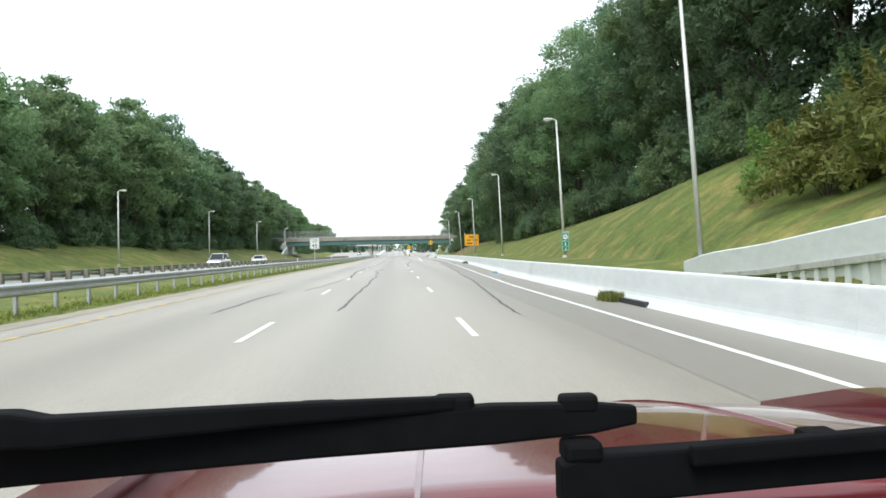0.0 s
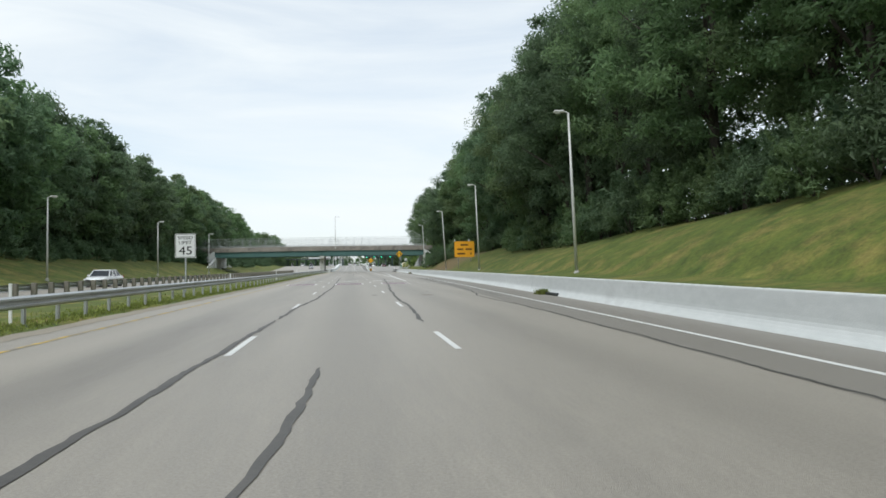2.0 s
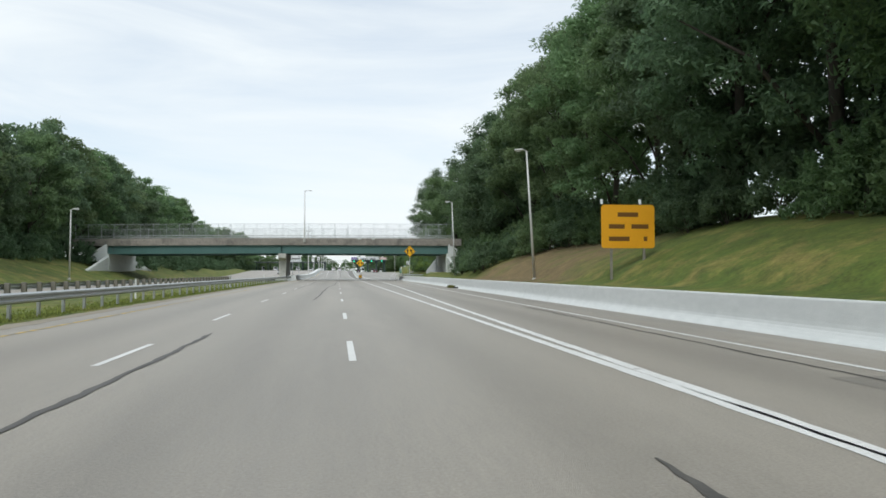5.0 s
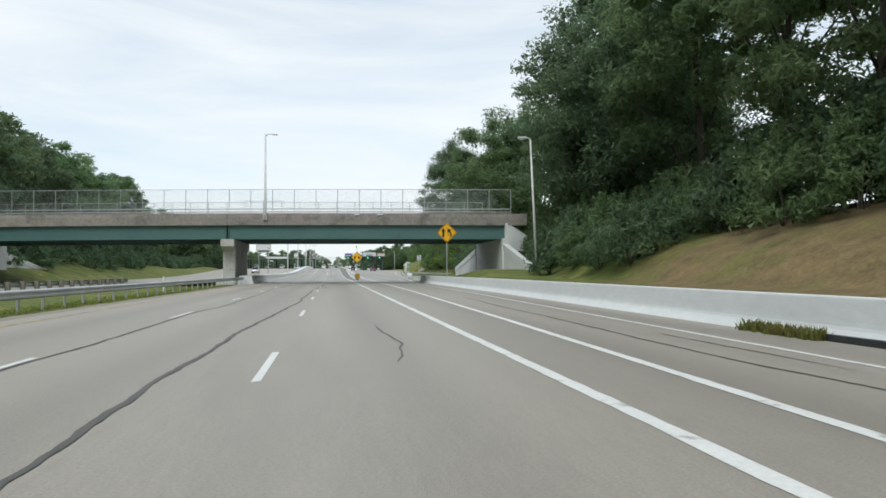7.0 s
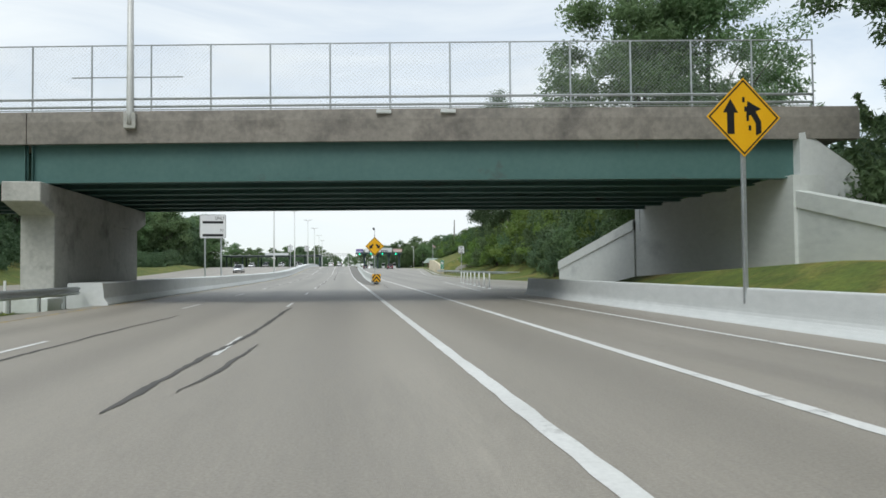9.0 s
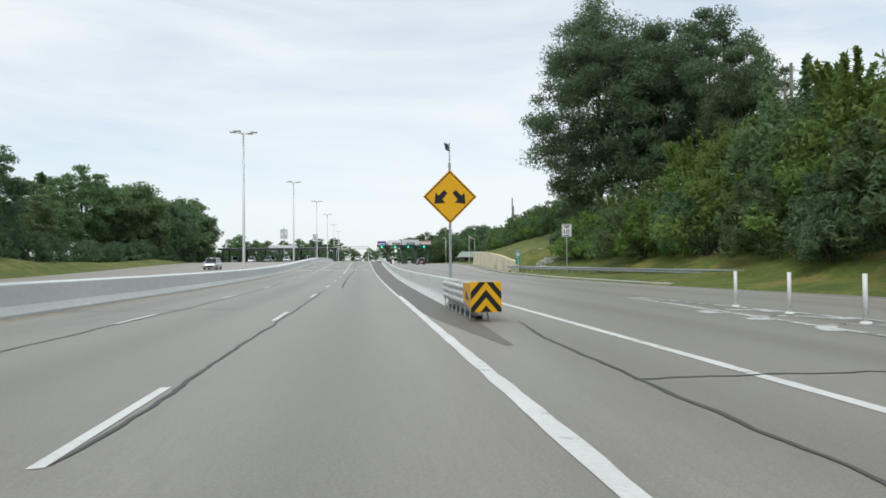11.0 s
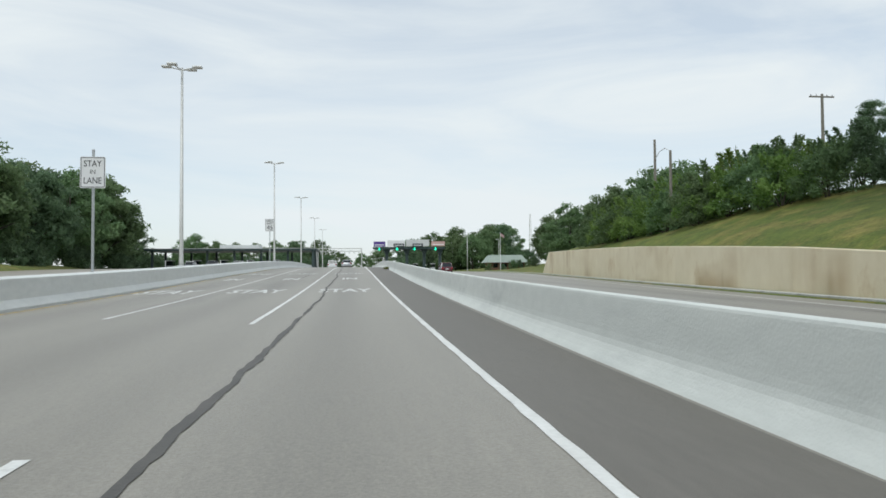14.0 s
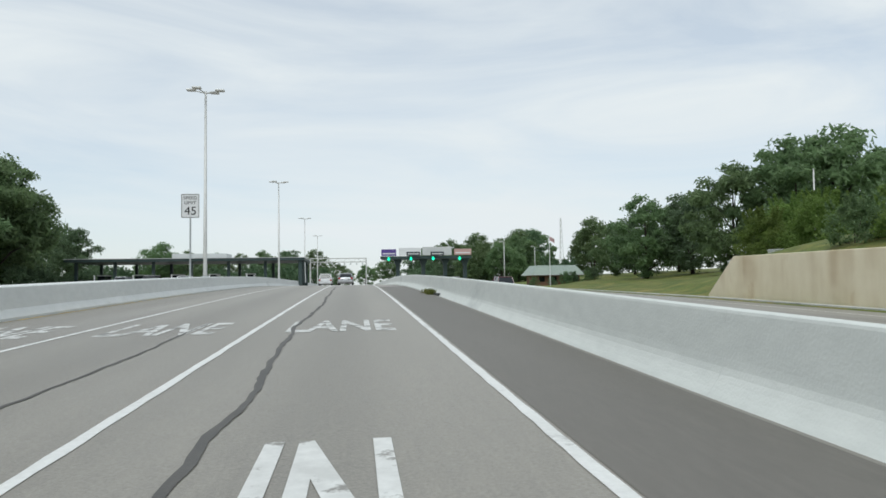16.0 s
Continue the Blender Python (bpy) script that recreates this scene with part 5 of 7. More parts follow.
def tree_meshes(seed, h, spread, count, size, mat, low=0.22, clumps=60, trunk_r=0.38):
    rng = np.random.default_rng(seed)
    rr = random.Random(seed)
    # clump centres inside an uneven egg
    cs, rad = [], []
    lobes = [(rng.uniform(0, 2 * math.pi), rng.uniform(0.75, 1.25)) for _ in range(5)]
    while len(cs) < clumps:
        u = rng.uniform(-1, 1, 3)
        if np.linalg.norm(u) > 1 or np.linalg.norm(u) < 0.35:
            continue
        a = math.atan2(u[1], u[0])
        k = 1 + sum(0.12 * w * math.cos(a - q) for q, w in lobes) * 0.8
        zc = h * (low + (1 - low) * (0.5 + 0.46 * u[2]))
        taper = 1.0 - 0.35 * max(0, u[2])
        cs.append((u[0] * spread * k * taper, u[1] * spread * k * taper, zc))
        rad.append(rng.uniform(0.12, 0.24) * spread)
    cs, rad = np.array(cs), np.array(rad)
    v, f = leaf_cloud(rng, cs, rad, count, size)
    crown = fast_mesh("crown", v, f, mat)
    bm = bmesh.new()
    lean = (rr.uniform(-0.5, 0.5), rr.uniform(-0.5, 0.5))
    n = 6
    pts = [(lean[0] * (k / n) ** 2 + rr.uniform(-0.1, 0.1) * (k > 0), lean[1] * (k / n) ** 2 + rr.uniform(-0.1, 0.1) * (k > 0), -0.6 + (h * 0.72 + 0.6) * k / n) for k in range(n + 1)]
    tube(bm, pts, [trunk_r * (1.25 if k == 0 else 1 - 0.82 * k / n) for k in range(n + 1)], 7)
    order = sorted(range(len(cs)), key=lambda i: cs[i][2])
    for i in order[:: max(1, len(cs) // 9)]:
        c = Vector(cs[i])
        k = min(n - 1, max(1, int((c.z / (h * 0.72)) * n * 0.62)))
        a = Vector(pts[k])
        mid = a.lerp(c, 0.5) + Vector((0, 0, 0.12 * (c - a).length))
        r0 = trunk_r * (1 - 0.82 * k / n) * 0.5
        tube(bm, [a, mid, a.lerp(c, 0.95)], [r0, r0 * 0.6, r0 * 0.2], 4)
    trunk = bpy.data.meshes.new("trunk")
    bm.to_mesh(trunk)
    bm.free()
    trunk.shade_smooth()
    trunk.materials.append(M_BARK)
    return trunk, crown


def bush_meshes(seed, h, spread, count, size, mat, clumps=46):
    """A bush leafy down to the ground: a lobed dome of sprays with shoots on top, and its stems."""
    rng = np.random.default_rng(seed)
    a = rng.uniform(0, 2 * math.pi, clumps)
    up = rng.uniform(0.0, 1.0, clumps)
    wide = np.sqrt(np.maximum(0.05, 1 - up ** 2.2)) * (1 + 0.16 * np.sin(3 * a + seed) + 0.10 * np.sin(5 * a))
    out = rng.uniform(0.45, 0.95, clumps) * wide * spread
    cs = np.stack([np.cos(a) * out, np.sin(a) * out, h * (0.08 + 0.74 * up)], 1)
    rad = rng.uniform(0.16, 0.30, clumps) * spread
    v, f = leaf_cloud(rng, cs, rad, count * 5 // 6, size, 0.85)
    # thin shoots that stand out of the top
    n = 16
    a, r = rng.uniform(0, 2 * math.pi, n), rng.uniform(0.1, 0.8, n) * spread
    foot = np.stack([np.cos(a) * r, np.sin(a) * r, h * (0.86 - 0.3 * (r / spread) ** 2)], 1)
    k, u = rng.integers(0, n, count // 6), rng.uniform(0, 1, count // 6)
    tip = foot[k] + np.stack([np.cos(a[k]) * 0.08 * h * u, np.sin(a[k]) * 0.08 * h * u, 0.2 * h * u], 1)
    v2, f2 = leaf_cloud(rng, tip, (0.06 * spread * (1.25 - u)), count // 6, size, 1.0)
    crown = fast_mesh("crown", np.concatenate([v, v2]), np.concatenate([f, f2 + len(v)]), mat)
    bm = bmesh.new()
    for i in range(7):
        c = cs[i * 3] * 0.8
        tube(bm, [(0.1 * math.cos(i), 0.1 * math.sin(i), -0.3), tuple(c * (0.4, 0.4, 0.5)), tuple(c)], [0.05, 0.035, 0.015], 4)
    stems = bpy.data.meshes.new("trunk")
    bm.to_mesh(stems)
    bm.free()
    stems.materials.append(M_BARK)
    return stems, crown


def plant_kind(name, label, category, trunk, crown):
    def at(x, y, s=1.0, turn=0.0, z=None, group="", sz=None):
        zz = ground_z(x, y) if z is None else z
        root = thing(name, pose(x, y, zz - 0.1, 0, 0, turn) @ Matrix.Diagonal((s, s, sz or s, 1)), label, category, group)
        share("trunk", trunk, root)
        share("crown", crown, root)
        return root
    return at


OAKS = [plant_kind("oak_tree", "tall broadleaf tree with dense dark green crown", "tree", *tree_meshes(s, 22, w, 38000, 0.165, m, lo, 170)) for s, w, m, lo in ((1, 6.4, M_LEAF, 0.1), (2, 5.8, M_LEAF_DARK, 0.06), (3, 7.0, M_LEAF, 0.13), (4, 6.2, M_LEAF_DARK, 0.1))]
FAR = [plant_kind("forest_tree", "tall broadleaf tree deep in the wood", "tree", *tree_meshes(s, 22, 6.2, 3600, 0.50, m, 0.0, 60)) for s, m in ((11, M_LEAF_DARK), (12, M_LEAF), (13, M_LEAF_DARK))]
SHRUB_MESH = [bush_meshes(s, 4.2, 2.6, 4000, 0.15, m) for s, m in ((21, M_LEAF), (22, M_LEAF_DARK), (23, M_LEAF_LIGHT))]
LOW_MESH = bush_meshes(24, 4.2, 2.7, 1700, 0.25, M_LEAF_DARK)[1]
SHRUBS = [plant_kind("shrub", "leafy green shrub at the edge of the wood", "shrub", *q) for q in SHRUB_MESH]


def undergrowth(label, places):
    """A thicket that nobody could count: one object of many bushes (x, y, scale, turn)."""
    me = LOW_MESH
    co = np.empty(len(me.vertices) * 3, np.float32)
    me.vertices.foreach_get("co", co)
    co = co.reshape(-1, 3)
    out = []
    for x, y, s, t in places:
        c, n = math.cos(t) * s, math.sin(t) * s
        out.append(np.stack([x + co[:, 0] * c - co[:, 1] * n, y + co[:, 0] * n + co[:, 1] * c, ground_z(x, y) - 0.2 + co[:, 2] * s], 1))
    v = np.concatenate(out)
    tagged(new("undergrowth", fast_mesh("undergrowth", v, np.arange(len(v)).reshape(-1, 3), M_LEAF_DARK)), label, "undergrowth", kind="stuff")


RUSTY = plant_kind("shrub", "overgrown shrub with rusty and green leaves", "shrub", *bush_meshes(25, 4.2, 2.8, 4200, 0.18, M_LEAF_RUST))
PARK = [plant_kind("park_tree", "broad leafy tree with a low rounded crown", "tree", *tree_meshes(s, 14, 6.4, 9000, 0.31, m, 0.0, 120, 0.3)) for s, m in ((31, M_LEAF), (32, M_LEAF_DARK), (33, M_LEAF))]
BIG = plant_kind("oak_tree", "very tall dense broadleaf tree on the bank", "tree", *tree_meshes(41, 31, 9.5, 90000, 0.19, M_LEAF_DARK, 0.05, 290, 0.5))
AIRY = [plant_kind("oak_tree", "tall broadleaf tree with sky showing through its crown", "tree", *tree_meshes(s, 22, w, 27000, 0.19, m, 0.05, 115, 0.3)) for s, w, m in ((54, 6.8, M_LEAF_DARK), (55, 6.2, M_LEAF), (56, 7.2, M_LEAF_DARK))]
OPEN = plant_kind("oak_tree", "tall open-crowned broadleaf tree with bare limbs showing", "tree", *tree_meshes(51, 22, 6.6, 20000, 0.17, M_LEAF, 0.24, 80, 0.3))
MID = [plant_kind("oak_tree", "tall broadleaf tree with dense green crown", "tree", *tree_meshes(s, 22, w, 9500, 0.33, m, 0.04, 140)) for s, w, m in ((61, 6.4, M_LEAF), (62, 5.9, M_LEAF_DARK), (63, 7.0, M_LEAF))]
THICK = [plant_kind("shrub", "tall dense bright green bush on the bank", "shrub", *bush_meshes(s, 8.2, 4.3, 13000, 0.18, m, 90)) for s, m in ((71, M_LEAF_LIGHT), (72, M_LEAF), (73, M_LEAF_LIGHT))]
rng = random.Random(5)
# height of the far wood's skyline along the road
left_top = piece([60, 91, 104, 114, 133, 150, 178, 200, 214, 226, 240, 258, 275, 300, 318, 352, 364, 371, 377, 392, 398, 412, 430, 452, 474, 490], [26, 24.5, 28, 27, 30, 29, 30, 27.5, 26.5, 24, 24.8, 27.7, 28.2, 26.8, 24.5, 27.5, 25, 18.5, 13, 14, 18, 21.5, 20.5, 20, 20.5, 18])
# wood on the right bank
y = -34.0
while y < 262:
    x0 = (toe_x(y) if y < 222 else 16.0) + (11.5 if y < 110 else 10.0) + (6 if y > 232 else 0) + (1.5 if y < 90 else 0)
    big = 0.92 if 99 < y < 109 else 1.14 if 95 < y < 145 else 1.08 if y < 215 else 1.03
    kind = (OPEN if rng.random() < 0.25 else rng.choice(AIRY)) if 46 < y < 74 or 97 < y < 113 or y > 172 else rng.choice(OAKS)
    if y < 8:
        kind = FAR[0]
    spot = x0 + rng.uniform(-1.0, 1.6), y + rng.uniform(-1.5, 1.5), rng.uniform(1.0, 1.25) * big, rng.uniform(0, 360)
    if y < 250:
        kind(*spot, group="wood on the bank")
    if not 42 < y < 78 and not 96 < y < 113 and not 168 < y:
        rng.choice(FAR)(x0 + 8 + rng.uniform(-2, 2), y + 3 + rng.uniform(-2, 2), rng.uniform(1.05, 1.3) * big, rng.uniform(0, 360), group="wood on the bank")
    y += rng.uniform(6.2, 8.4)
thicket = []
y = 34.0
while y < 258:
    x0 = (toe_x(y) + 8.6 + 1.3 * math.sin(y / 4.7) - (1.2 if y > 100 else 0)) if y < 222 else 22.5
    rng.choice(SHRUBS[:2])(x0 + rng.uniform(-0.6, 1.4), y, rng.uniform(0.7, 1.2), rng.uniform(0, 360), group="wood edge shrubs")
    thicket.append((x0 + 3.5 + rng.uniform(-1, 1), y + 1, rng.uniform(0.9, 1.5), rng.uniform(0, 6)))
    if 203 < y < 229:
        for q in (1.5, 3.5, 5.5, 7.0):
            if q > 7.5 - (y - 203) * 0.9:
                rng.choice(SHRUBS[:2])(toe_x(y) + q + rng.uniform(-0.8, 0.8), y + rng.uniform(-1, 1), rng.uniform(0.6, 1.0), rng.uniform(0, 360), group="wood edge shrubs")
    y += rng.uniform(3.0, 4.8)
undergrowth("dense green undergrowth below the trees on the bank", thicket)
# wood beyond the opposite carriageway
thicket = []
y = -20.0
while y < 420:
    x0 = -51.5 if y < 250 else -51.5 - (y - 250) * 0.03
    xt, yt = x0 + rng.uniform(-2.0, 1.5), y + rng.uniform(-1.5, 1.5)
    tall = (left_top(yt) - ground_z(xt, yt)) / 22.0 * rng.uniform(0.99, 1.14)
    rng.choice(MID)(xt, yt, min(1.25, max(tall, 0.6)) * rng.uniform(0.92, 1.08), rng.uniform(0, 360), group="wood beyond the road", sz=tall)
    rng.choice(FAR)(x0 - 8 + rng.uniform(-2, 2), y + rng.uniform(-2, 2), tall * rng.uniform(0.88, 1.0), rng.uniform(0, 360), group="wood beyond the road")
    for dx, dy, lo, hi in ((4.5, 2, 0.6, 1.0), (-3, -2, 1.2, 1.6), (1.5, 5, 0.8, 1.2)) if y < 260 else ((6, 0, 0.8, 1.3), (9, 4, 0.6, 1.0)):
        thicket.append((x0 + dx + rng.uniform(-1.5, 1.5), y + dy, rng.uniform(lo, hi), rng.uniform(0, 6)))
    y += rng.uniform(7.0, 9.5)
undergrowth("dense green undergrowth along the far wood", thicket)
# overgrown bank by the ramp wall
for x, y, s in ((12.9, 21, 0.95), (13.6, 27, 0.8), (13.9, 31, 0.75), (12.6, 17, 0.8), (15.5, 16, 1.3), (17, 22, 1.3), (15.5, 26, 0.95), (18, 12, 1.5), (14.5, 8, 1.2), (20, 18, 1.5)):
    (RUSTY if s > 0.78 else SHRUBS[2])(x, y, s, rng.uniform(0, 360))
# after the overpass: the big tree, the bushy bank, thickets
OAKS[2](29.0, 268, 1.12, 70, group="trees past the overpass")
OAKS[0](23.4, 268, 1.17, 10, group="trees past the overpass")
THICK[1](21.7, 240.3, 0.8, 35, group="bushes by the overpass")
THICK[0](25.5, 238.0, 1.1, 135, group="bushes by the overpass")
AIRY[1](23.0, 234.5, 0.66, 80, group="wood on the bank")
OAKS[3](36, 340, 1.2, 20, group="trees past the overpass")
BIG(31.0, 348.0, 1.0, 40, group="trees past the overpass")
OAKS[1](42.0, 340, 1.25, 200, group="trees past the overpass")
OAKS[0](41, 352, 1.2, 100, group="trees past the overpass")
OAKS[3](40.0, 330, 0.9, 10, group="trees past the overpass")
for k in range(26):
    y = 268 + 2.7 * k
    x = bank(y)[0] + (2.6 if 276 < y < 336 else 4.0) + rng.uniform(-0.6, 1.8)
    SHRUBS[k % 3](x, y, rng.uniform(0.9, 1.5) * (1.0 if y < 318 else 0.72), rng.uniform(0, 360), group="bushes on the bank")
    if k % 2:
        THICK[k % 3](x + 4.5, y + 1, rng.uniform(0.85, 1.1) * (1.22 if y < 306 else 1.0 if y < 316 else 0.6), rng.uniform(0, 360), group="bushes on the bank")
    if k % 3 == 0 and 276 < y < 297:
        SHRUBS[1](x - 2.4, y + 1, rng.uniform(0.6, 0.8), rng.uniform(0, 360), group="bushes on the bank")
for k in range(15):
    y = 364.5 + 2.6 * k
    x = 26.2 + max(0, 373 - y) * 0.25
    low = 1.0 if y < 395 else 0.7
    SHRUBS[2 * (k % 2)](x + rng.uniform(-0.5, 0.8), y, rng.uniform(0.75, 0.98) * low, rng.uniform(0, 360), group="bushes above the wall")
    SHRUBS[(k + 1) % 3](x + 3.2 + rng.uniform(-0.8, 1.0), y + 1, rng.uniform(0.85, 1.1) * low, rng.uniform(0, 360), group="bushes above the wall")
for k in range(8):
    SHRUBS[k % 3](31.0 + rng.uniform(-0.5, 1.5), 349 + 1.8 * k, rng.uniform(0.5, 0.75), rng.uniform(0, 360), group="bushes above the wall")
OAKS[3](46.2, 381.5, 0.40, 50, group="trees past the overpass")
AIRY[1](24.5, 233.5, 0.8, 50, group="wood on the bank")
for x, y, s in ((50.5, 453, 1.12), (57.0, 449, 1.3), (62.0, 448, 1.36), (52, 484, 1.12), (58.5, 480, 1.1), (35, 556, 0.95), (26, 557, 0.7), (46, 556, 1.0), (20, 575, 0.9), (59, 516, 0.9), (60, 508, 1.0), (66, 500, 1.1), (72, 470, 1.3), (47, 562, 1.15), (54, 580, 1.3), (40, 590, 1.25), (31, 592, 1.15), (62, 600, 1.3), (23, 590, 1.0), (39, 546, 0.85), (31, 550, 0.7), (14, 640, 0.9), (5, 700, 0.8), (-4, 720, 0.7), (70, 560, 1.3), (80, 590, 1.3)):
    PARK[int(x + y) % 3](x, y, s, rng.uniform(0, 360), group="trees round the toll plaza")
for x, y, s in ((-48.5, 452, 1.28), (-50, 440, 1.25), (-49, 467, 1.32), (-50.5, 471, 1.4), (-56, 456, 1.4), (-58, 440, 1.4), (-64, 470, 1.5), (-54, 478, 1.25), (-50, 424, 1.35), (-55, 430, 1.35), (-45, 560, 0.8), (-30, 600, 0.95), (-22, 606, 1.0), (-14, 610, 1.0), (-38, 606, 0.9), (-60, 520, 1.0), (-52, 560, 0.9), (-70, 540, 1.1), (-46, 602, 0.9), (-66, 500, 1.2), (-26, 640, 1.0), (-8, 660, 0.8)):
    PARK[int(abs(x) + y) % 3](x, y, s, rng.uniform(0, 360), group="trees behind the toll plaza")
undergrowth("low dark thicket between the trees by the canopy", [(-45.5 - 0.9 * (k % 4) + rng.uniform(-1, 1), 404 + 5.2 * k, rng.uniform(0.7, 1.1), rng.uniform(0, 6)) for k in range(20)])
for x, y, s in ((40.8, 431, 0.72), (43.5, 426.5, 0.8), (48.0, 427, 0.66), (45.5, 434, 0.9)):
    THICK[int(y) % 3](x, y, s, 37 * x, group="bushes above the wall")
# thickets behind the plaza
undergrowth("dark green thicket behind the toll plaza", [(-76 + 2.9 * k + rng.uniform(-0.8, 0.8), 572 + rng.uniform(-3, 3), rng.uniform(1.1, 1.7), rng.uniform(0, 6)) for k in range(24)] + [(17 + 3.4 * k + rng.uniform(-0.8, 0.8), 560 + rng.uniform(-2, 2), rng.uniform(1.0, 1.4), rng.uniform(0, 6)) for k in range(14)])
AIRY[2](23.0, 230, 1.12, 20, group="wood on the bank")
for x, y, s in ((23.8, 338, 0.75), (23.4, 334.5, 0.95), (23.2, 331, 1.0), (23.0, 327, 1.05)):
    SHRUBS[2](x, y, s, 60 * y, group="bushes on the bank")
OPEN(25.5, 241, 0.98, 150, group="wood on the bank")


# ---- toll plaza ----
M_ROOF = material("dark_green_fascia", (0.03, 0.055, 0.055), (0.05, 0.075, 0.073), 0.5, big=0.3, small=5, bump=0.05)
M_BRICK = material("brown_brick", (0.20, 0.11, 0.075), (0.29, 0.17, 0.12), 0.85, big=0.6, small=9, bump=0.3)
M_BOOTH = material("pale_booth_panels", (0.5, 0.52, 0.52), (0.62, 0.63, 0.62), 0.5, big=0.6, small=8, bump=0.03)
M_ARROW = plain("green_signal", (0.03, 0.75, 0.42), 0.4, emit=1.6)
M_BOARD_PURPLE = plain("purple_board", (0.10, 0.06, 0.26), 0.5)
M_BOARD_GREY = plain("dark_message_board", (0.06, 0.065, 0.075), 0.5)
M_BOARD_PINK = plain("faded_red_board", (0.55, 0.36, 0.33), 0.5)
M_CREAM = material("cream_wall_panels", (0.76, 0.73, 0.64), (0.82, 0.80, 0.72), 0.7, big=0.2, small=4, bump=0.05)

can = thing("toll_canopy", pose(0, 478, 0), "long flat toll canopy with a dark green fascia on columns", "canopy")
part("roof", boxm(-43.8, -7.8, 0, 14, 6.55, 6.98, 0.06), M_ROOF, can, "flat roof with dark green fascia")
part("roof_cap", boxm(-43.9, -7.7, -0.1, 14.1, 6.984, 7.06), M_BOOTH, can)
part("roof_unit", boxm(-29, -20.5, 4, 9, 7.064, 7.95, 0.05), M_BOOTH, can, "grey rooftop plant box")
for x in np.arange(-42.5, -8.0, 5.7):
    for y in (1.5, 12.0):
        part("column", boxm(x - 0.22, x + 0.22, y - 0.22, y + 0.22, main_z(478) - 0.3, 6.56, 0.02), M_ROOF, can)
for y in (0.6, 6.0, 12.5):
    part("column", boxm(-8.75, -8.2, y - 0.25, y + 0.25, main_z(478) - 0.3, 6.56, 0.02), M_ROOF, can)
part("conduit", tubem([(-7.7, 0.2, 6.3), (-7.6, 0.2, 3.0)], [0.08, 0.08], 6), M_BOOTH, can)
for k, x in enumerate(np.arange(-40.0, -12.0, 5.7)):
    bo = thing("toll_booth", pose(x + 0.4, 483, main_z(483) - 0.05), "pale toll booth with dark windows under the canopy", "booth", "toll booths")
    part("island", boxm(-0.8, 0.8, -5, 5, -0.1, 0.22, 0.05), M_CONCRETE, bo)
    part("body", boxm(-0.6, 0.6, -1.3, 1.3, 0.22, 1.2, 0.03), M_BOOTH, bo)
    part("window", boxm(-0.57, 0.57, -1.25, 1.25, 1.2, 2.2), M_GLASS_DARK, bo)
    part("roof", boxm(-0.7, 0.7, -1.45, 1.45, 2.2, 2.4, 0.03), M_BOOTH, bo)
    part("bollard", tubem([(0, -4.2, 0.2), (0, -4.2, 2.3)], [0.12, 0.12], 8), M_SIGN_WHITE, bo)

gan = thing("toll_gantry", pose(0, 518, main_z(518)), "open-road toll gantry with hanging cameras", "gantry")
for x in (-9.5, 2.6):
    for y in (0, 1.4):
        part("post", tubem([(x, y, -0.3), (x, y, 6.4)], [0.14, 0.12], 8), M_POLE, gan)
for y in (0, 1.4):
    for z in (5.55, 6.35):
        part("chord", tubem([(-9.5, y, z), (2.6, y, z)], [0.07, 0.07], 6), M_POLE, gan)
for k in range(12):
    x0 = -9.5 + 12.1 * k / 12
    part("brace", tubem([(x0, 0, 5.55 if k % 2 else 6.35), (x0 + 12.1 / 12, 0, 6.35 if k % 2 else 5.55)], [0.035, 0.035], 5), M_POLE, gan)
for k in range(9):
    x0 = -8.6 + 1.3 * k
    part("camera_box", boxm(x0 - 0.16, x0 + 0.16, -0.25, 0.3, 4.95, 5.25, 0.03), M_BOOTH, gan)
    part("hanger", tubem([(x0, 0, 5.2), (x0, 0, 5.6)], [0.03, 0.03], 5), M_POLE, gan)

pl = thing("toll_sign_canopy", pose(0, 520, plaza_z(520)), "toll lane canopy with overhead lane signs and green arrows", "canopy")
part("beam", boxm(5.8, 26.4, 0, 1.0, 6.45, 7.05, 0.05), M_ROOF, pl, "dark canopy edge beam")
part("roof", boxm(6.5, 26.0, 1.0, 12.0, 6.6, 7.0, 0.05), M_ROOF, pl)
bm = bmesh.new()
prism(bm, [(9.4, -0.3), (9.4, 5.0), (8.7, 6.46), (10.9, 6.46), (10.2, 5.0), (10.2, -0.3)], 2.0, 3.0)
part("column", bm, M_ROOF, pl)
for x in (15.6, 20.6, 25.2):
    bm = bmesh.new()
    prism(bm, [(x - 0.4, -0.3), (x - 0.4, 5.0), (x - 1.0, 6.46), (x + 1.0, 6.46), (x + 0.4, 5.0), (x + 0.4, -0.3)], 2.0, 3.0)
    part("column", bm, M_ROOF, pl)
for x0, x1, z0, z1, m in ((6.0, 9.3, 7.15, 8.6, M_BOARD_PURPLE), (9.9, 14.9, 7.2, 8.9, M_SIGN_WHITE), (15.2, 21.8, 7.2, 9.1, M_BOOTH), (22.4, 26.3, 7.25, 8.6, M_BOARD_PINK)):
    part("lane_sign", boxm(x0, x1, -0.25, -0.1, z0, z1, 0.02), m, pl)
    if m in (M_BOARD_PURPLE, M_BOARD_PINK):
        part("text_bar", boxm(x0 + 0.3, x1 - 0.3, -0.262, -0.252, z0 + 0.35, z0 + 0.6), M_SIGN_WHITE, pl)
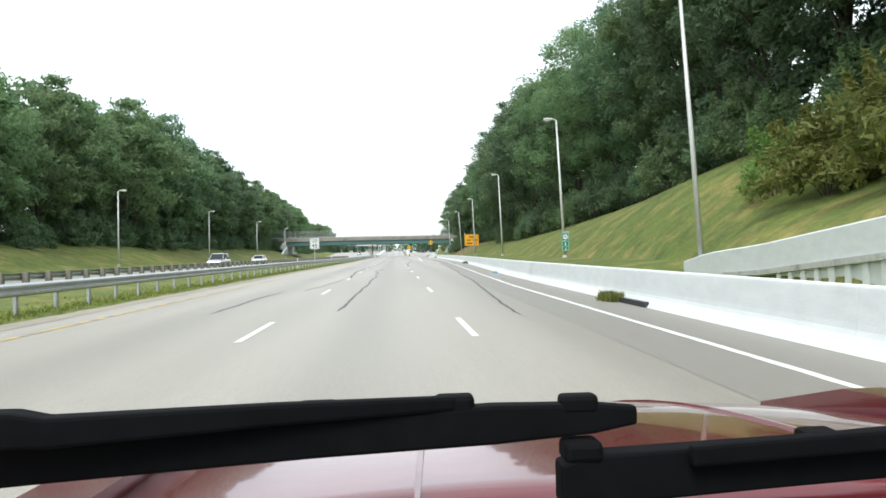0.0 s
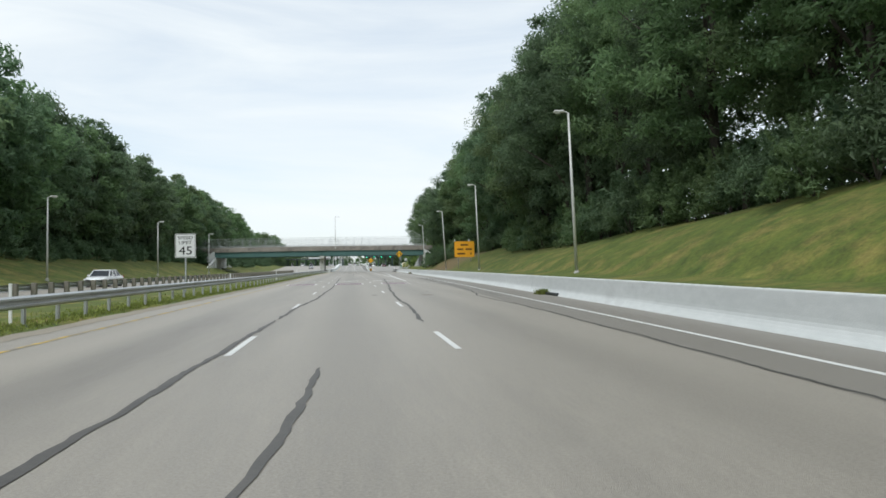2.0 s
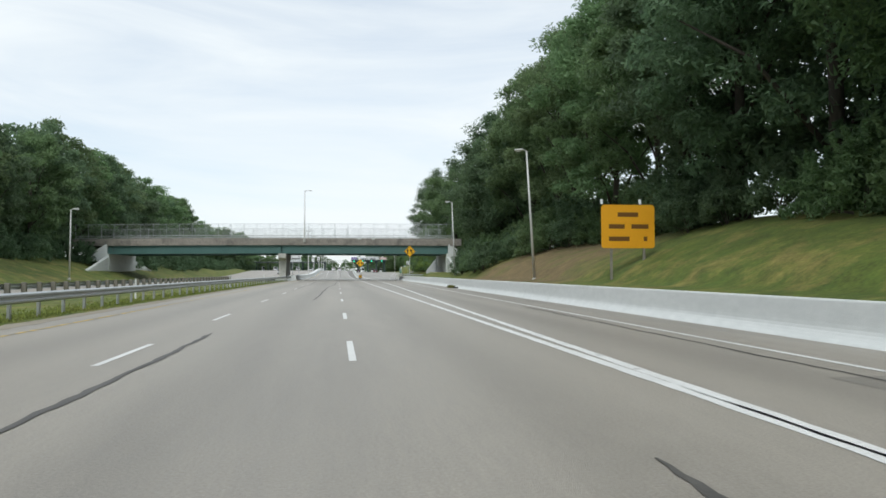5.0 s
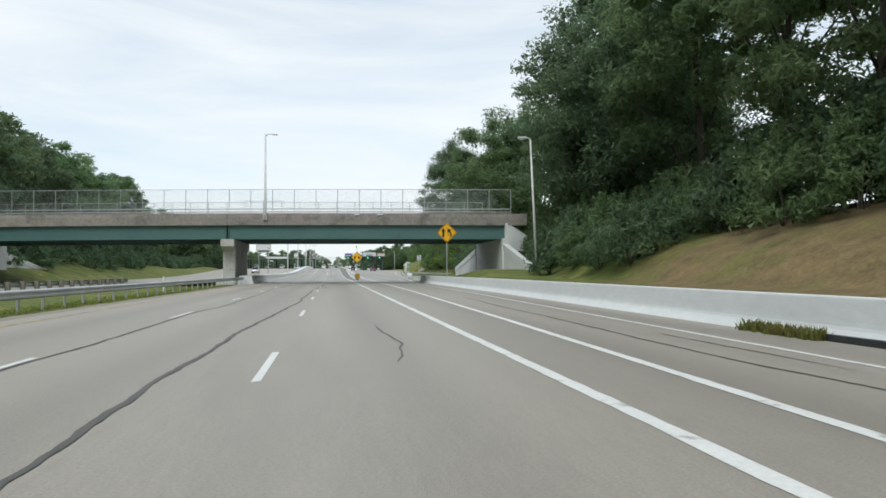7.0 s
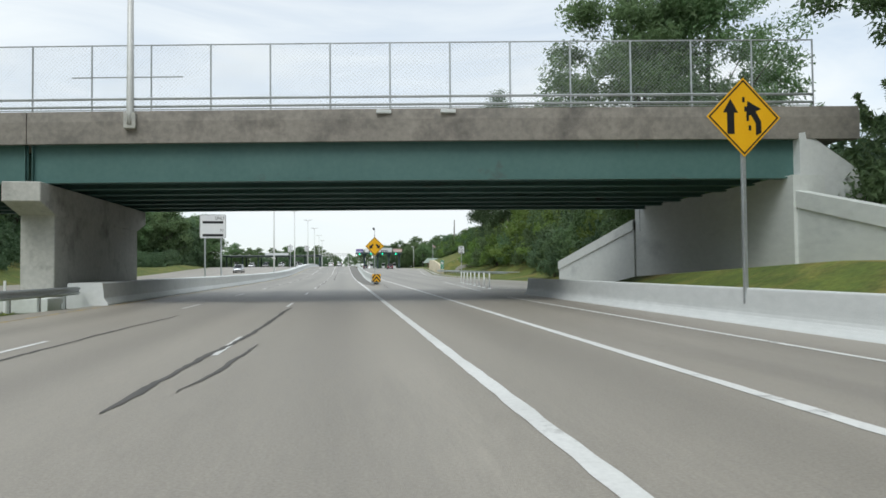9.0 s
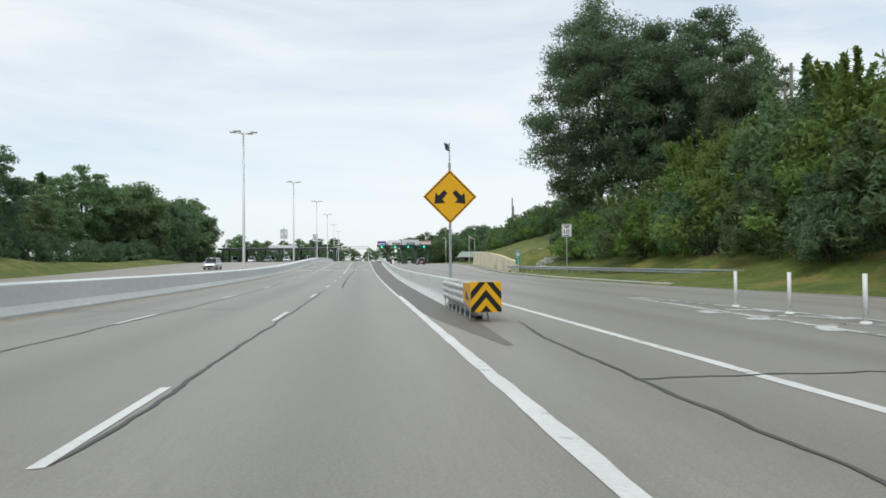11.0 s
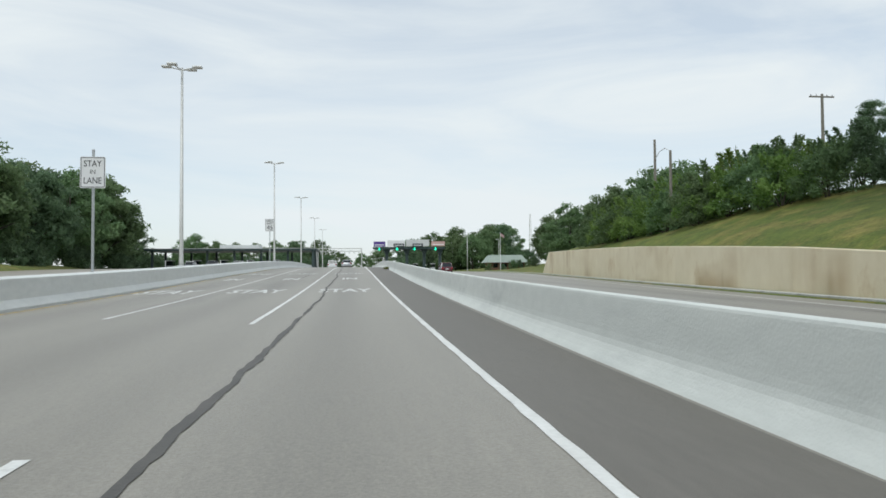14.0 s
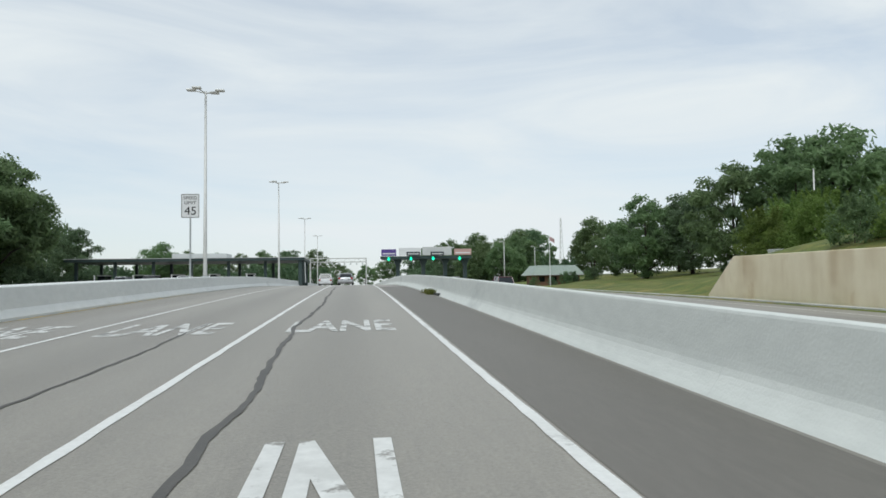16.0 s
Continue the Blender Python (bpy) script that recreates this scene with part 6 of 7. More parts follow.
for x0, x1 in ((11.6, 14.6), (17.0, 20.0)):
    part("message_board", boxm(x0, x1, -0.45, -0.27, 7.1, 8.0, 0.02), M_BOARD_GREY, pl)
    part("text_bar", boxm(x0 + 0.3, x1 - 0.3, -0.462, -0.452, 7.4, 7.65), M_BOOTH, pl)
for x in (7.6, 12.6, 17.6, 23.6):
    bm = bmesh.new()
    prism(bm, [(x, 6.0), (x + 0.42, 6.45), (x + 0.16, 6.45), (x + 0.16, 6.85), (x - 0.16, 6.85), (x - 0.16, 6.45), (x - 0.42, 6.45)], -0.32, -0.25)
    part("green_arrow", bm, M_ARROW, pl, "lit green lane arrow")
for x in (13.0, 18.2, 23.2):
    bo = thing("toll_booth", pose(x, 524, plaza_z(524) - 0.05), "pale toll booth with dark windows under the canopy", "booth", "toll booths")
    part("island", boxm(-0.8, 0.8, -5, 5, -0.1, 0.22, 0.05), M_CONCRETE, bo)
    part("body", boxm(-0.6, 0.6, -1.3, 1.3, 0.22, 1.2, 0.03), M_BOOTH, bo)
    part("window", boxm(-0.57, 0.57, -1.25, 1.25, 1.2, 2.2), M_GLASS_DARK, bo)
    part("roof", boxm(-0.7, 0.7, -1.45, 1.45, 2.2, 2.4, 0.03), M_BOOTH, bo)

M_PALE_ROOF = material("pale_green_sheet_roof", (0.27, 0.33, 0.29), (0.36, 0.42, 0.37), 0.6, big=0.4, small=6, bump=0.05)
# low brick office with a metal roof edge, flagpole and lot lamps
zo = ground_z(40, 496)
of = thing("toll_office", pose(34.6, 497, zo - 0.2), "low brown brick office with a pale green mansard roof", "building")
part("wall", boxm(0.4, 9.4, 0.4, 7, -0.3, 2.1), M_BRICK, of, "brown brick wall")
bm = bmesh.new()
lo = [bm.verts.new(p) for p in ((-0.5, -0.6, 2.1), (10.1, -0.6, 2.1), (10.1, 8.0, 2.1), (-0.5, 8.0, 2.1))]
hi = [bm.verts.new(p) for p in ((0.9, 0.8, 3.9), (8.7, 0.8, 3.9), (8.7, 6.6, 3.9), (0.9, 6.6, 3.9))]
bm.faces.new(lo[::-1])
bm.faces.new(hi)
for k in range(4):
    bm.faces.new((lo[k], lo[(k + 1) % 4], hi[(k + 1) % 4], hi[k]))
part("roof", bm, M_PALE_ROOF, of, "pale green sheet metal mansard")
part("fascia", boxm(-0.56, 10.16, -0.66, 8.06, 1.95, 2.12, 0.02), M_BOOTH, of)
for k in range(15):
    x = -0.2 + 0.72 * k
    part("roof_seam", tubem([(x, -0.62, 2.12), (0.9 + 7.8 * (x + 0.5) / 10.6, 0.78, 3.9)], [0.03, 0.03], 4), M_PALE_ROOF, of)
for x in (1.2, 3.6, 6.0, 8.0):
    part("window", boxm(x, x + 1.1, 0.33, 0.42, 0.7, 1.7), M_GLASS_DARK, of)
for k, (x, q) in enumerate(((34.0, 0.45), (37.6, 0.4), (40.4, 0.55), (41.8, 0.5), (44.6, 0.5), (46.0, 0.6))):
    SHRUBS[k % 2](x, 494.6, q, 40 * k, group="office shrubs")
fl = thing("flagpole", pose(36.6, 492.5, ground_z(36.6, 492.5) - 0.1), "white flagpole with a small furled flag", "flagpole")
part("pole", tubem([(0, 0, -0.2), (0, 0, 9.6)], [0.09, 0.05], 8), M_SIGN_WHITE, fl)
bm = bmesh.new()
v = [[bm.verts.new((0.06 + 0.95 * i / 6, 0.10 * math.sin(i * 1.3 + k * 0.3), 9.4 - 0.75 * k / 3 - 0.55 * i / 6)) for i in range(7)] for k in range(4)]
for k in range(3):
    for i in range(6):
        bm.faces.new((v[k][i], v[k][i + 1], v[k + 1][i + 1], v[k + 1][i]))
part("flag", bm, plain("faded_flag", (0.5, 0.33, 0.34), 0.8), fl)
for x, y, h in ((39.4, 552, 10.5), (53.5, 489.6, 9.6), (46.5, 540, 9.5), (29.5, 500, 9.0)):
    street_lamp(x, y, ground_z(x, y) - 0.2, -1, h, 0, "lot lamps", "pale lamp post beside the toll plaza")

# pale building on the bank and utility poles
zb = ground_z(45, 378)
wb = thing("warehouse", pose(40.1, 365, zb - 0.6), "cream panelled building on the bank behind the trees", "building")
part("wall", boxm(0, 20, 0, 6.6, -2, 12.3 - zb), M_CREAM, wb, "cream wall panels")
part("roof", boxm(-0.2, 20.2, -0.3, 6.9, 12.3 - zb, 12.7 - zb, 0.05), M_BOOTH, wb)
# shade on the front wall, put into the colour of a thin dark panel
part("dark_front", boxm(0.15, 19.8, -0.06, 0.0, -2, 12.1 - zb), M_DARK_METAL, wb, "dark panel painting the shade on the front wall")
for k in range(5):
    part("seam", boxm(-0.03, 0.0, 0.05, 6.55, 1.2 * k + 0.9, 1.2 * k + 0.96), M_BOOTH, wb)


def utility_pole(x, y, top, arms=1, arm_y=False):
    z = ground_z(x, y)
    root = thing("utility_pole", pose(x, y, z - 0.2), "weathered wooden utility pole with a crossarm", "utility pole", "utility poles")
    h = top - z
    part("pole", tubem([(0, 0, -0.5), (0.04, 0, h)], [0.17, 0.11], 8), M_WOOD, root)
    for k in range(arms):
        zz = h - 0.25 - 0.9 * k
        part("crossarm", boxm(-1.15, 1.15, -0.06, 0.06, zz - 0.06, zz + 0.06, 0.01), M_WOOD, root)
        for dx in (-1.0, -0.5, 0.5, 1.0):
            part("insulator", tubem([(dx, 0, zz + 0.05), (dx, 0, zz + 0.2)], [0.035, 0.03], 6), M_DARK_METAL, root)
    return root


utility_pole(40.2, 380, 16.7)
utility_pole(28.0, 386.4, 13.8, 0)
up = utility_pole(27.1, 381.5, 11.9, 0)
hz = 11.9 - ground_z(27.1, 381.5)
part("lamp_arm", tubem([(0.0, 0, hz - 0.05), (0.25, 1.4, hz + 0.45), (0.6, 3.2, hz + 0.5), (0.85, 4.6, hz + 0.1)], [0.04, 0.035, 0.03, 0.03], 6), M_POLE, up)
utility_pole(34.0, 313.5, 15.6, 2)
lp = utility_pole(31.3, 308.7, 15.9, 0)
hz = 15.9 - ground_z(31.3, 308.7)
part("lamp_arm", tubem([(0.0, 0, hz - 0.7), (0.5, 0, hz - 0.5), (1.6, 0.3, hz - 0.42), (2.2, 0.4, hz - 0.55)], [0.04, 0.035, 0.03, 0.05], 6), M_POLE, lp)

pz = ground_z(45.4, 430)
pale = thing("pole", pose(45.4, 430, pz - 0.2), "slim pale metal pole among the bushes", "pole")
part("shaft", tubem([(0, 0, -0.3), (0.1, 0, 13.4 - pz)], [0.1, 0.07], 10), M_POLE, pale, smooth=True)
part("cap", tubem([(0.1, 0, 13.4 - pz), (0.1, 0, 13.5 - pz)], [0.085, 0.03], 10), M_POLE, pale)
pz = ground_z(38.8, 426.5)
unit = thing("equipment_cabinet", pose(38.8, 426.5, pz - 0.1), "small grey equipment cabinet on the grass above the wall", "cabinet")
part("body", boxm(-0.55, 0.55, -0.4, 0.4, 0.0, 5.15 - pz, 0.03), M_BOOTH, unit)
part("lid", boxm(-0.6, 0.6, -0.45, 0.45, 5.15 - pz, 5.25 - pz, 0.02), M_BOOTH, unit)
part("door", boxm(-0.45, 0.45, -0.425, -0.402, 0.15, 5.05 - pz, 0.005), M_BOOTH, unit)

# rubble at the end of the tan wall
rng = random.Random(77)
M_STONE = material("broken_grey_stone", (0.26, 0.25, 0.22), (0.42, 0.40, 0.36), 0.9, big=0.8, small=6, bump=0.4, island=0.3)
rock_meshes = []
for k in range(5):
    bm = bmesh.new()
    bmesh.ops.create_icosphere(bm, subdivisions=1, radius=0.3)
    for v in bm.verts:
        v.co *= rng.uniform(0.65, 1.2)
        v.co.z *= 0.7
    o = part("stone", bm, M_STONE)
    rock_meshes.append(o.data)
    bpy.data.objects.remove(o)
rub = thing("rubble_heap", pose(19.6, 340.5, 0.35), "heap of broken pale concrete stones by the wall end", "rubble")
for k in range(240):
    x, y = 1.7 + max(-1.4, min(1.3, rng.gauss(0, 0.75))), -0.9 + max(-2.6, min(2.4, rng.gauss(0, 1.4)))
    hump = 0.45 * math.exp(-((x - 1.7) / 1.0) ** 2 - ((y + 0.9) / 1.8) ** 2) * rng.uniform(0.2, 1.0)
    share("stone", rock_meshes[k % 5], rub, pose(x, y, ground_z(19.6 + x, 340.5 + y) - 0.35 + 0.05 + hump, rng.uniform(0, 360), rng.uniform(0, 360), rng.uniform(0, 360)) @ Matrix.Scale(rng.uniform(0.2, 0.6), 4))


# ---- vehicles ----
def car(x, y, z, yaw, paint, label, suv=False, tall=False):
    """A car body lofted from cross-sections, with glass, wheels, lamps; nose along +y of its own axes."""
    root = thing("car", pose(x, y, z, 0, 0, yaw), label, "car")
    L, Wd, H = (4.75, 1.88, 1.72) if suv else (4.7, 1.82, 1.45)
    hw = Wd / 2
    belt = 1.02 if suv else 0.92
    # side outline: y, lower z, upper z, half width
    body = [(-L / 2, 0.45, 0.75, hw * 0.86), (-L / 2 + 0.08, 0.30, belt - 0.02, hw * 0.95), (-L / 2 + 0.55, 0.22, belt, hw), (0.0, 0.20, belt, hw), (L / 2 - 1.25, 0.20, belt - 0.02, hw), (L / 2 - 0.5, 0.22, belt - 0.12, hw * 0.98), (L / 2 - 0.08, 0.30, belt - 0.26, hw * 0.9), (L / 2, 0.42, belt - 0.42, hw * 0.78)]
    bm = bmesh.new()
    rings = []
    for yy, z0, z1, w in body:
        ring = [(-w * 0.92, z0), (-w, z0 + 0.2), (-w, z0 + (z1 - z0) * 0.7), (-w * 0.9, z1), (0, z1 + 0.03), (w * 0.9, z1), (w, z0 + (z1 - z0) * 0.7), (w, z0 + 0.2), (w * 0.92, z0)]
        rings.append([bm.verts.new((a, yy, b)) for a, b in ring])
    for r0, r1 in zip(rings, rings[1:]):
        for k in range(9):
            bm.faces.new((r0[k], r0[(k + 1) % 9], r1[(k + 1) % 9], r1[k]))
    bm.faces.new(rings[0])
    bm.faces.new(rings[-1][::-1])
    bmesh.ops.recalc_face_normals(bm, faces=bm.faces[:])
    part("body", bm, paint, root, smooth=False)
    bm = bmesh.new()
    lo = [(-L / 2 + (0.22 if suv else 0.7), hw * 0.88), (-0.6, hw * 0.9), (0.3, hw * 0.9), (L / 2 - 1.15, hw * 0.86)]
    hi = [(-L / 2 + (0.55 if suv else 1.35), hw * 0.72), (-0.5, hw * 0.75), (0.2, hw * 0.75), (0.62, hw * 0.72)]
    cols = []
    for (y0, w0), (y1, w1) in zip(lo, hi):
        cols.append([bm.verts.new((-w0, y0, belt - 0.02)), bm.verts.new((-w1, y1, H - 0.09)), bm.verts.new((w1, y1, H - 0.09)), bm.verts.new((w0, y0, belt - 0.02))])
    quads = [[c0[k].co.copy() for c0, k in ((a, q), (a, q + 1), (b, q + 1), (b, q))] for a, b in zip(cols, cols[1:]) for q in (0, 2)]
    quads += [[v.co.copy() for v in cols[0]], [v.co.copy() for v in cols[-1]]]
    bm.free()
    for q in quads:
        nrm = (q[1] - q[0]).cross(q[2] - q[0]).normalized() * 0.012
        raw("window", [p + nrm for p in q] + [p - nrm for p in q], [(0, 1, 2, 3), (7, 6, 5, 4), (0, 4, 5, 1), (1, 5, 6, 2), (2, 6, 7, 3), (3, 7, 4, 0)], M_GLASS_DARK, root)
    part("cabin", boxm(-hw * 0.6, hw * 0.6, -L / 2 + 1.2, 0.7, 0.5, H - 0.35), M_RUBBER, root)
    bm = bmesh.new()
    box(bm, -hw * 0.73, hw * 0.73, hi[0][0] - 0.02, 0.6, H - 0.1, H, 0.045)
    part("roof", bm, paint, root)
    for (y0, w0), (y1, w1) in list(zip(lo, hi)):
        for sx in (-1, 1):
            part("pillar", tubem([(sx * w0 * 1.005, y0, belt - 0.03), (sx * w1 * 1.005, y1, H - 0.05)], [0.045, 0.04], 6), paint, root)
    for sx in (-1, 1):
        for yy in (-L / 2 + 0.95, L / 2 - 0.95):
            w = part("wheel", tubem([(sx * (hw - 0.22), yy, 0.33), (sx * (hw + 0.01), yy, 0.33)], [0.33, 0.33], 20), M_RUBBER, root)
            part("rim", tubem([(sx * (hw - 0.02), yy, 0.33), (sx * (hw + 0.02), yy, 0.33)], [0.21, 0.19], 14), M_CHROME, w)
        part("taillight", boxm(sx * hw * 0.8 - 0.13, sx * hw * 0.8 + 0.13, -L / 2 - 0.012, -L / 2 + 0.1, 0.72, 0.92, 0.02), M_TAIL, root)
        part("headlight", boxm(sx * hw * 0.72 - 0.16, sx * hw * 0.72 + 0.16, L / 2 - 0.2, L / 2 - 0.03, 0.58, 0.72, 0.02), M_HEAD, root)
        part("mirror", boxm(sx * (hw + 0.08) - 0.09, sx * (hw + 0.08) + 0.09, 0.75, 0.87, belt, belt + 0.13, 0.02), paint, root)
    part("bumper", boxm(-hw * 0.9, hw * 0.9, -L / 2 - 0.05, -L / 2 + 0.1, 0.35, 0.56, 0.04), paint, root)
    part("grille", boxm(-0.5, 0.5, L / 2 - 0.06, L / 2 + 0.015, 0.42, 0.58, 0.02), M_DARK_METAL, root)
    part("number_plate", boxm(-0.26, 0.26, -L / 2 - 0.065, -L / 2 - 0.052, 0.6, 0.74), M_SIGN_WHITE, root)
    return root


P_WHITE = plain("white_car_paint", (0.7, 0.71, 0.72), 0.25, coat=0.6)
P_SILVER = plain("silver_car_paint", (0.42, 0.43, 0.45), 0.3, 0.5, coat=0.6)
P_BLACK = plain("dark_car_paint", (0.02, 0.022, 0.026), 0.25, coat=0.6)
P_MAROON = plain("maroon_car_paint", (0.10, 0.02, 0.03), 0.25, coat=0.6)
car(-3.9, 466, main_z(466), 0, P_WHITE, "white sport utility vehicle near the toll gantry", suv=True)
car(-0.9, 452, main_z(452), 0, P_SILVER, "silver saloon car near the toll gantry")
car(15.2, 437, plaza_z(437), 0, P_MAROON, "dark maroon car heading for the toll booths", suv=True)
car(9.0, 486, plaza_z(486), 0, P_BLACK, "dark car waiting at the toll booths", suv=True)
car(-24.5, 87.0, 0, 180, P_SILVER, "silver oncoming sport utility vehicle on the opposite carriageway", suv=True)
car(-24.5, 112.0, 0, 180, P_WHITE, "white oncoming saloon car on the opposite carriageway")
car(-21.5, 366, main_z(366), 180, P_SILVER, "silver oncoming pickup-sized car on the opposite carriageway", suv=True)
for x, y, p, n in ((-20.5, 455, P_WHITE, "white"), (-26.5, 462, P_BLACK, "dark"), (-15.0, 470, P_WHITE, "white"), (-32.0, 468, P_SILVER, "silver")):
    car(x, y, main_z(y), 180, p, n + " car leaving the toll canopy", suv=n != "white")

# ---- verge growth ----
def blades(name, spots, label, h=(0.08, 0.22), seed=3, mat=M_BLADE):
    rg = np.random.default_rng(seed)
    n = len(spots)
    p = np.array(spots, float)
    a = rg.uniform(0, 2 * math.pi, n)
    hh = rg.uniform(*h, n)
    w = 0.02 + 0.03 * rg.random(n)
    lean = rg.normal(size=(n, 2)) * 0.35 * hh[:, None]
    d = np.stack([np.cos(a), np.sin(a)], 1) * w[:, None]
    v = np.stack([np.c_[p[:, :2] - d, p[:, 2]], np.c_[p[:, :2] + d, p[:, 2]], np.c_[p[:, :2] + lean, p[:, 2] + hh]], 1).reshape(-1, 3)
    me = fast_mesh(name, v, np.arange(3 * n).reshape(-1, 3), mat)
    return tagged(new(name, me), label, "grass", kind="stuff")


rg = np.random.default_rng(9)
spots = []
for _ in range(36000):
    y = rg.uniform(-5, 242)
    le = left_edge(y)
    x = le - 0.12 - abs(rg.normal()) * 1.1
    spots.append((x, y, 0.0 if x > le - 1.5 else -0.03))
blades("verge_grass", spots, "uneven mown grass under the guard rail", (0.04, 0.12))
for y0, y1 in ((18.6, 19.8), (80.4, 81.3), (183.4, 186.0), (400.5, 403.0)):
    x_of = (lambda y: face_x(y)) if y0 < 250 else (lambda y: gore_bar_x(y) - 0.32)
    spots = []
    for _ in range(900):
        y = rg.uniform(y0, y1)
        x = x_of(y) - abs(rg.normal()) * 0.14
        spots.append((x, y, road_z(x, y)))
    blades("weeds", spots, "weeds growing from a clogged drain at the barrier foot", (0.06, 0.28), int(y0), M_LEAF_RUST)
    dr = thing("drain_slot", pose(x_of(y0 - 0.8) - 0.02, y0 - 1.7, road_z(x_of(y0), y0)), "dark drain slot at the foot of the barrier", "drain")
    part("slot", boxm(-0.05, 0.06, 0, 1.7, 0.0, 0.13, 0.01), M_DARK_METAL, dr)

# lattice mast far behind the plaza
mz = ground_z(76, 612)
ms = thing("lattice_mast", pose(76, 612, mz - 0.2), "slim grey lattice radio mast far behind trees", "mast")
for k in range(3):
    a, b = 2 * math.pi * k / 3, 2 * math.pi * (k + 1) / 3
    part("leg", tubem([(1.1 * math.cos(a), 1.1 * math.sin(a), -0.2), (0.25 * math.cos(a), 0.25 * math.sin(a), 22)], [0.09, 0.06], 5), M_POLE, ms)
    for j in range(11):
        r0, r1 = 1.1 - 0.85 * j / 11, 1.1 - 0.85 * (j + 1) / 11
        part("brace", tubem([(r0 * math.cos(a), r0 * math.sin(a), 2 * j), (r1 * math.cos(b), r1 * math.sin(b), 2 * j + 2)], [0.04, 0.04], 4), M_POLE, ms)

# house on the crest, glimpsed through the open trees
hz = ground_z(47, 94)
ho = thing("house", pose(42.5, 88, hz - 0.3, 0, 0, 8), "two-storey brown house with white trim behind the trees", "house")
part("wall", boxm(0, 11, 0, 8, -1, 12.2), M_BRICK, ho, "brown cladding wall")
part("roof", prism(bmesh.new(), [(-0.7, 12.0), (11.7, 12.0), (5.5, 16.4)], -0.6, 8.6), M_DARK_METAL, ho, "dark shingle roof")
for x in (1.4, 4.8, 8.2):
    for z in (5.0, 9.0):
        w = part("window", boxm(x, x + 1.3, -0.06, 0.03, z, z + 1.7), M_GLASS_DARK, ho)
        for x0, x1, z0, z1 in ((x - 0.12, x, z - 0.12, z + 1.82), (x + 1.3, x + 1.42, z - 0.12, z + 1.82), (x, x + 1.3, z + 1.7, z + 1.82), (x, x + 1.3, z - 0.12, z)):
            part("window_frame", boxm(x0, x1, -0.1, 0.0, z0, z1), M_SIGN_WHITE, w)
part("bargeboard", boxm(-0.7, 11.7, -0.66, -0.58, 11.75, 12.02), M_SIGN_WHITE, ho)

# scraps on the shoulder
for x, y, q, c, n in ((3.2, 44.1, 0.15, (0.05, 0.38, 0.62), "crumpled blue plastic scrap on the shoulder"), (2.2, 34.6, 0.1, (0.38, 0.37, 0.33), "crumpled pale paper scrap on the shoulder")):
    bm = bmesh.new()
    bmesh.ops.create_icosphere(bm, subdivisions=2, radius=q)
    for v in bm.verts:
        v.co *= rng.uniform(0.6, 1.2)
        v.co.z *= 0.45
    o = part("litter", bm, plain("scrap", c, 0.5))
    o.matrix_basis = pose(x, y, road_z(x, y) + 0.3 * q, 0, 0, 30)
    tagged(o, n, "litter")


# ---- the red car from which the road is seen, standing where the drive starts ----
P_RED = material("worn_red_car_paint", (0.115, 0.014, 0.02), (0.155, 0.02, 0.026), 0.22, big=0.8, small=6, bump=0.02, coat=0.8)
own = thing("red_car", pose(-3.075, 2.1, 0, 0, 0, 0.43), "red car with black wipers parked over the bonnet edge, windscreen open", "car")


def sheet(name, rows, mat, label="", thick=0.02):
    bm = bmesh.new()
    top = [[bm.verts.new(p) for p in r] for r in rows]
    low = [[bm.verts.new((p[0], p[1], p[2] - thick)) for p in r] for r in rows]
    n, m = len(rows), len(rows[0])
    for g, flip in ((top, False), (low, True)):
        for i in range(n - 1):
            for k in range(m - 1):
                f = (g[i][k], g[i][k + 1], g[i + 1][k + 1], g[i + 1][k])
                bm.faces.new(f[::-1] if flip else f)
    ring = [(0, k) for k in range(m)] + [(i, m - 1) for i in range(1, n)] + [(n - 1, k) for k in range(m - 2, -1, -1)] + [(i, 0) for i in range(n - 2, 0, -1)]
    for (a, b), (c, d) in zip(ring, ring[1:] + ring[:1]):
        bm.faces.new((top[a][b], low[a][b], low[c][d], top[c][d]))
    bmesh.ops.recalc_face_normals(bm, faces=bm.faces[:])
    return part(name, bm, mat, own, label, smooth=True)


CX = 0.38
half = 0.80


def crown(u, y, z):
    return (CX + u * half, y, z - 0.05 * abs(u) ** 2.4)


# bonnet falls gently to the nose; fenders; grille end
def hood(u, t):
    """A place on the bonnet: u across, t from the screen to the nose."""
    return crown(u, 0.80 + 1.28 * t, 1.012 - 0.035 * t - 0.14 * t ** 2.4)


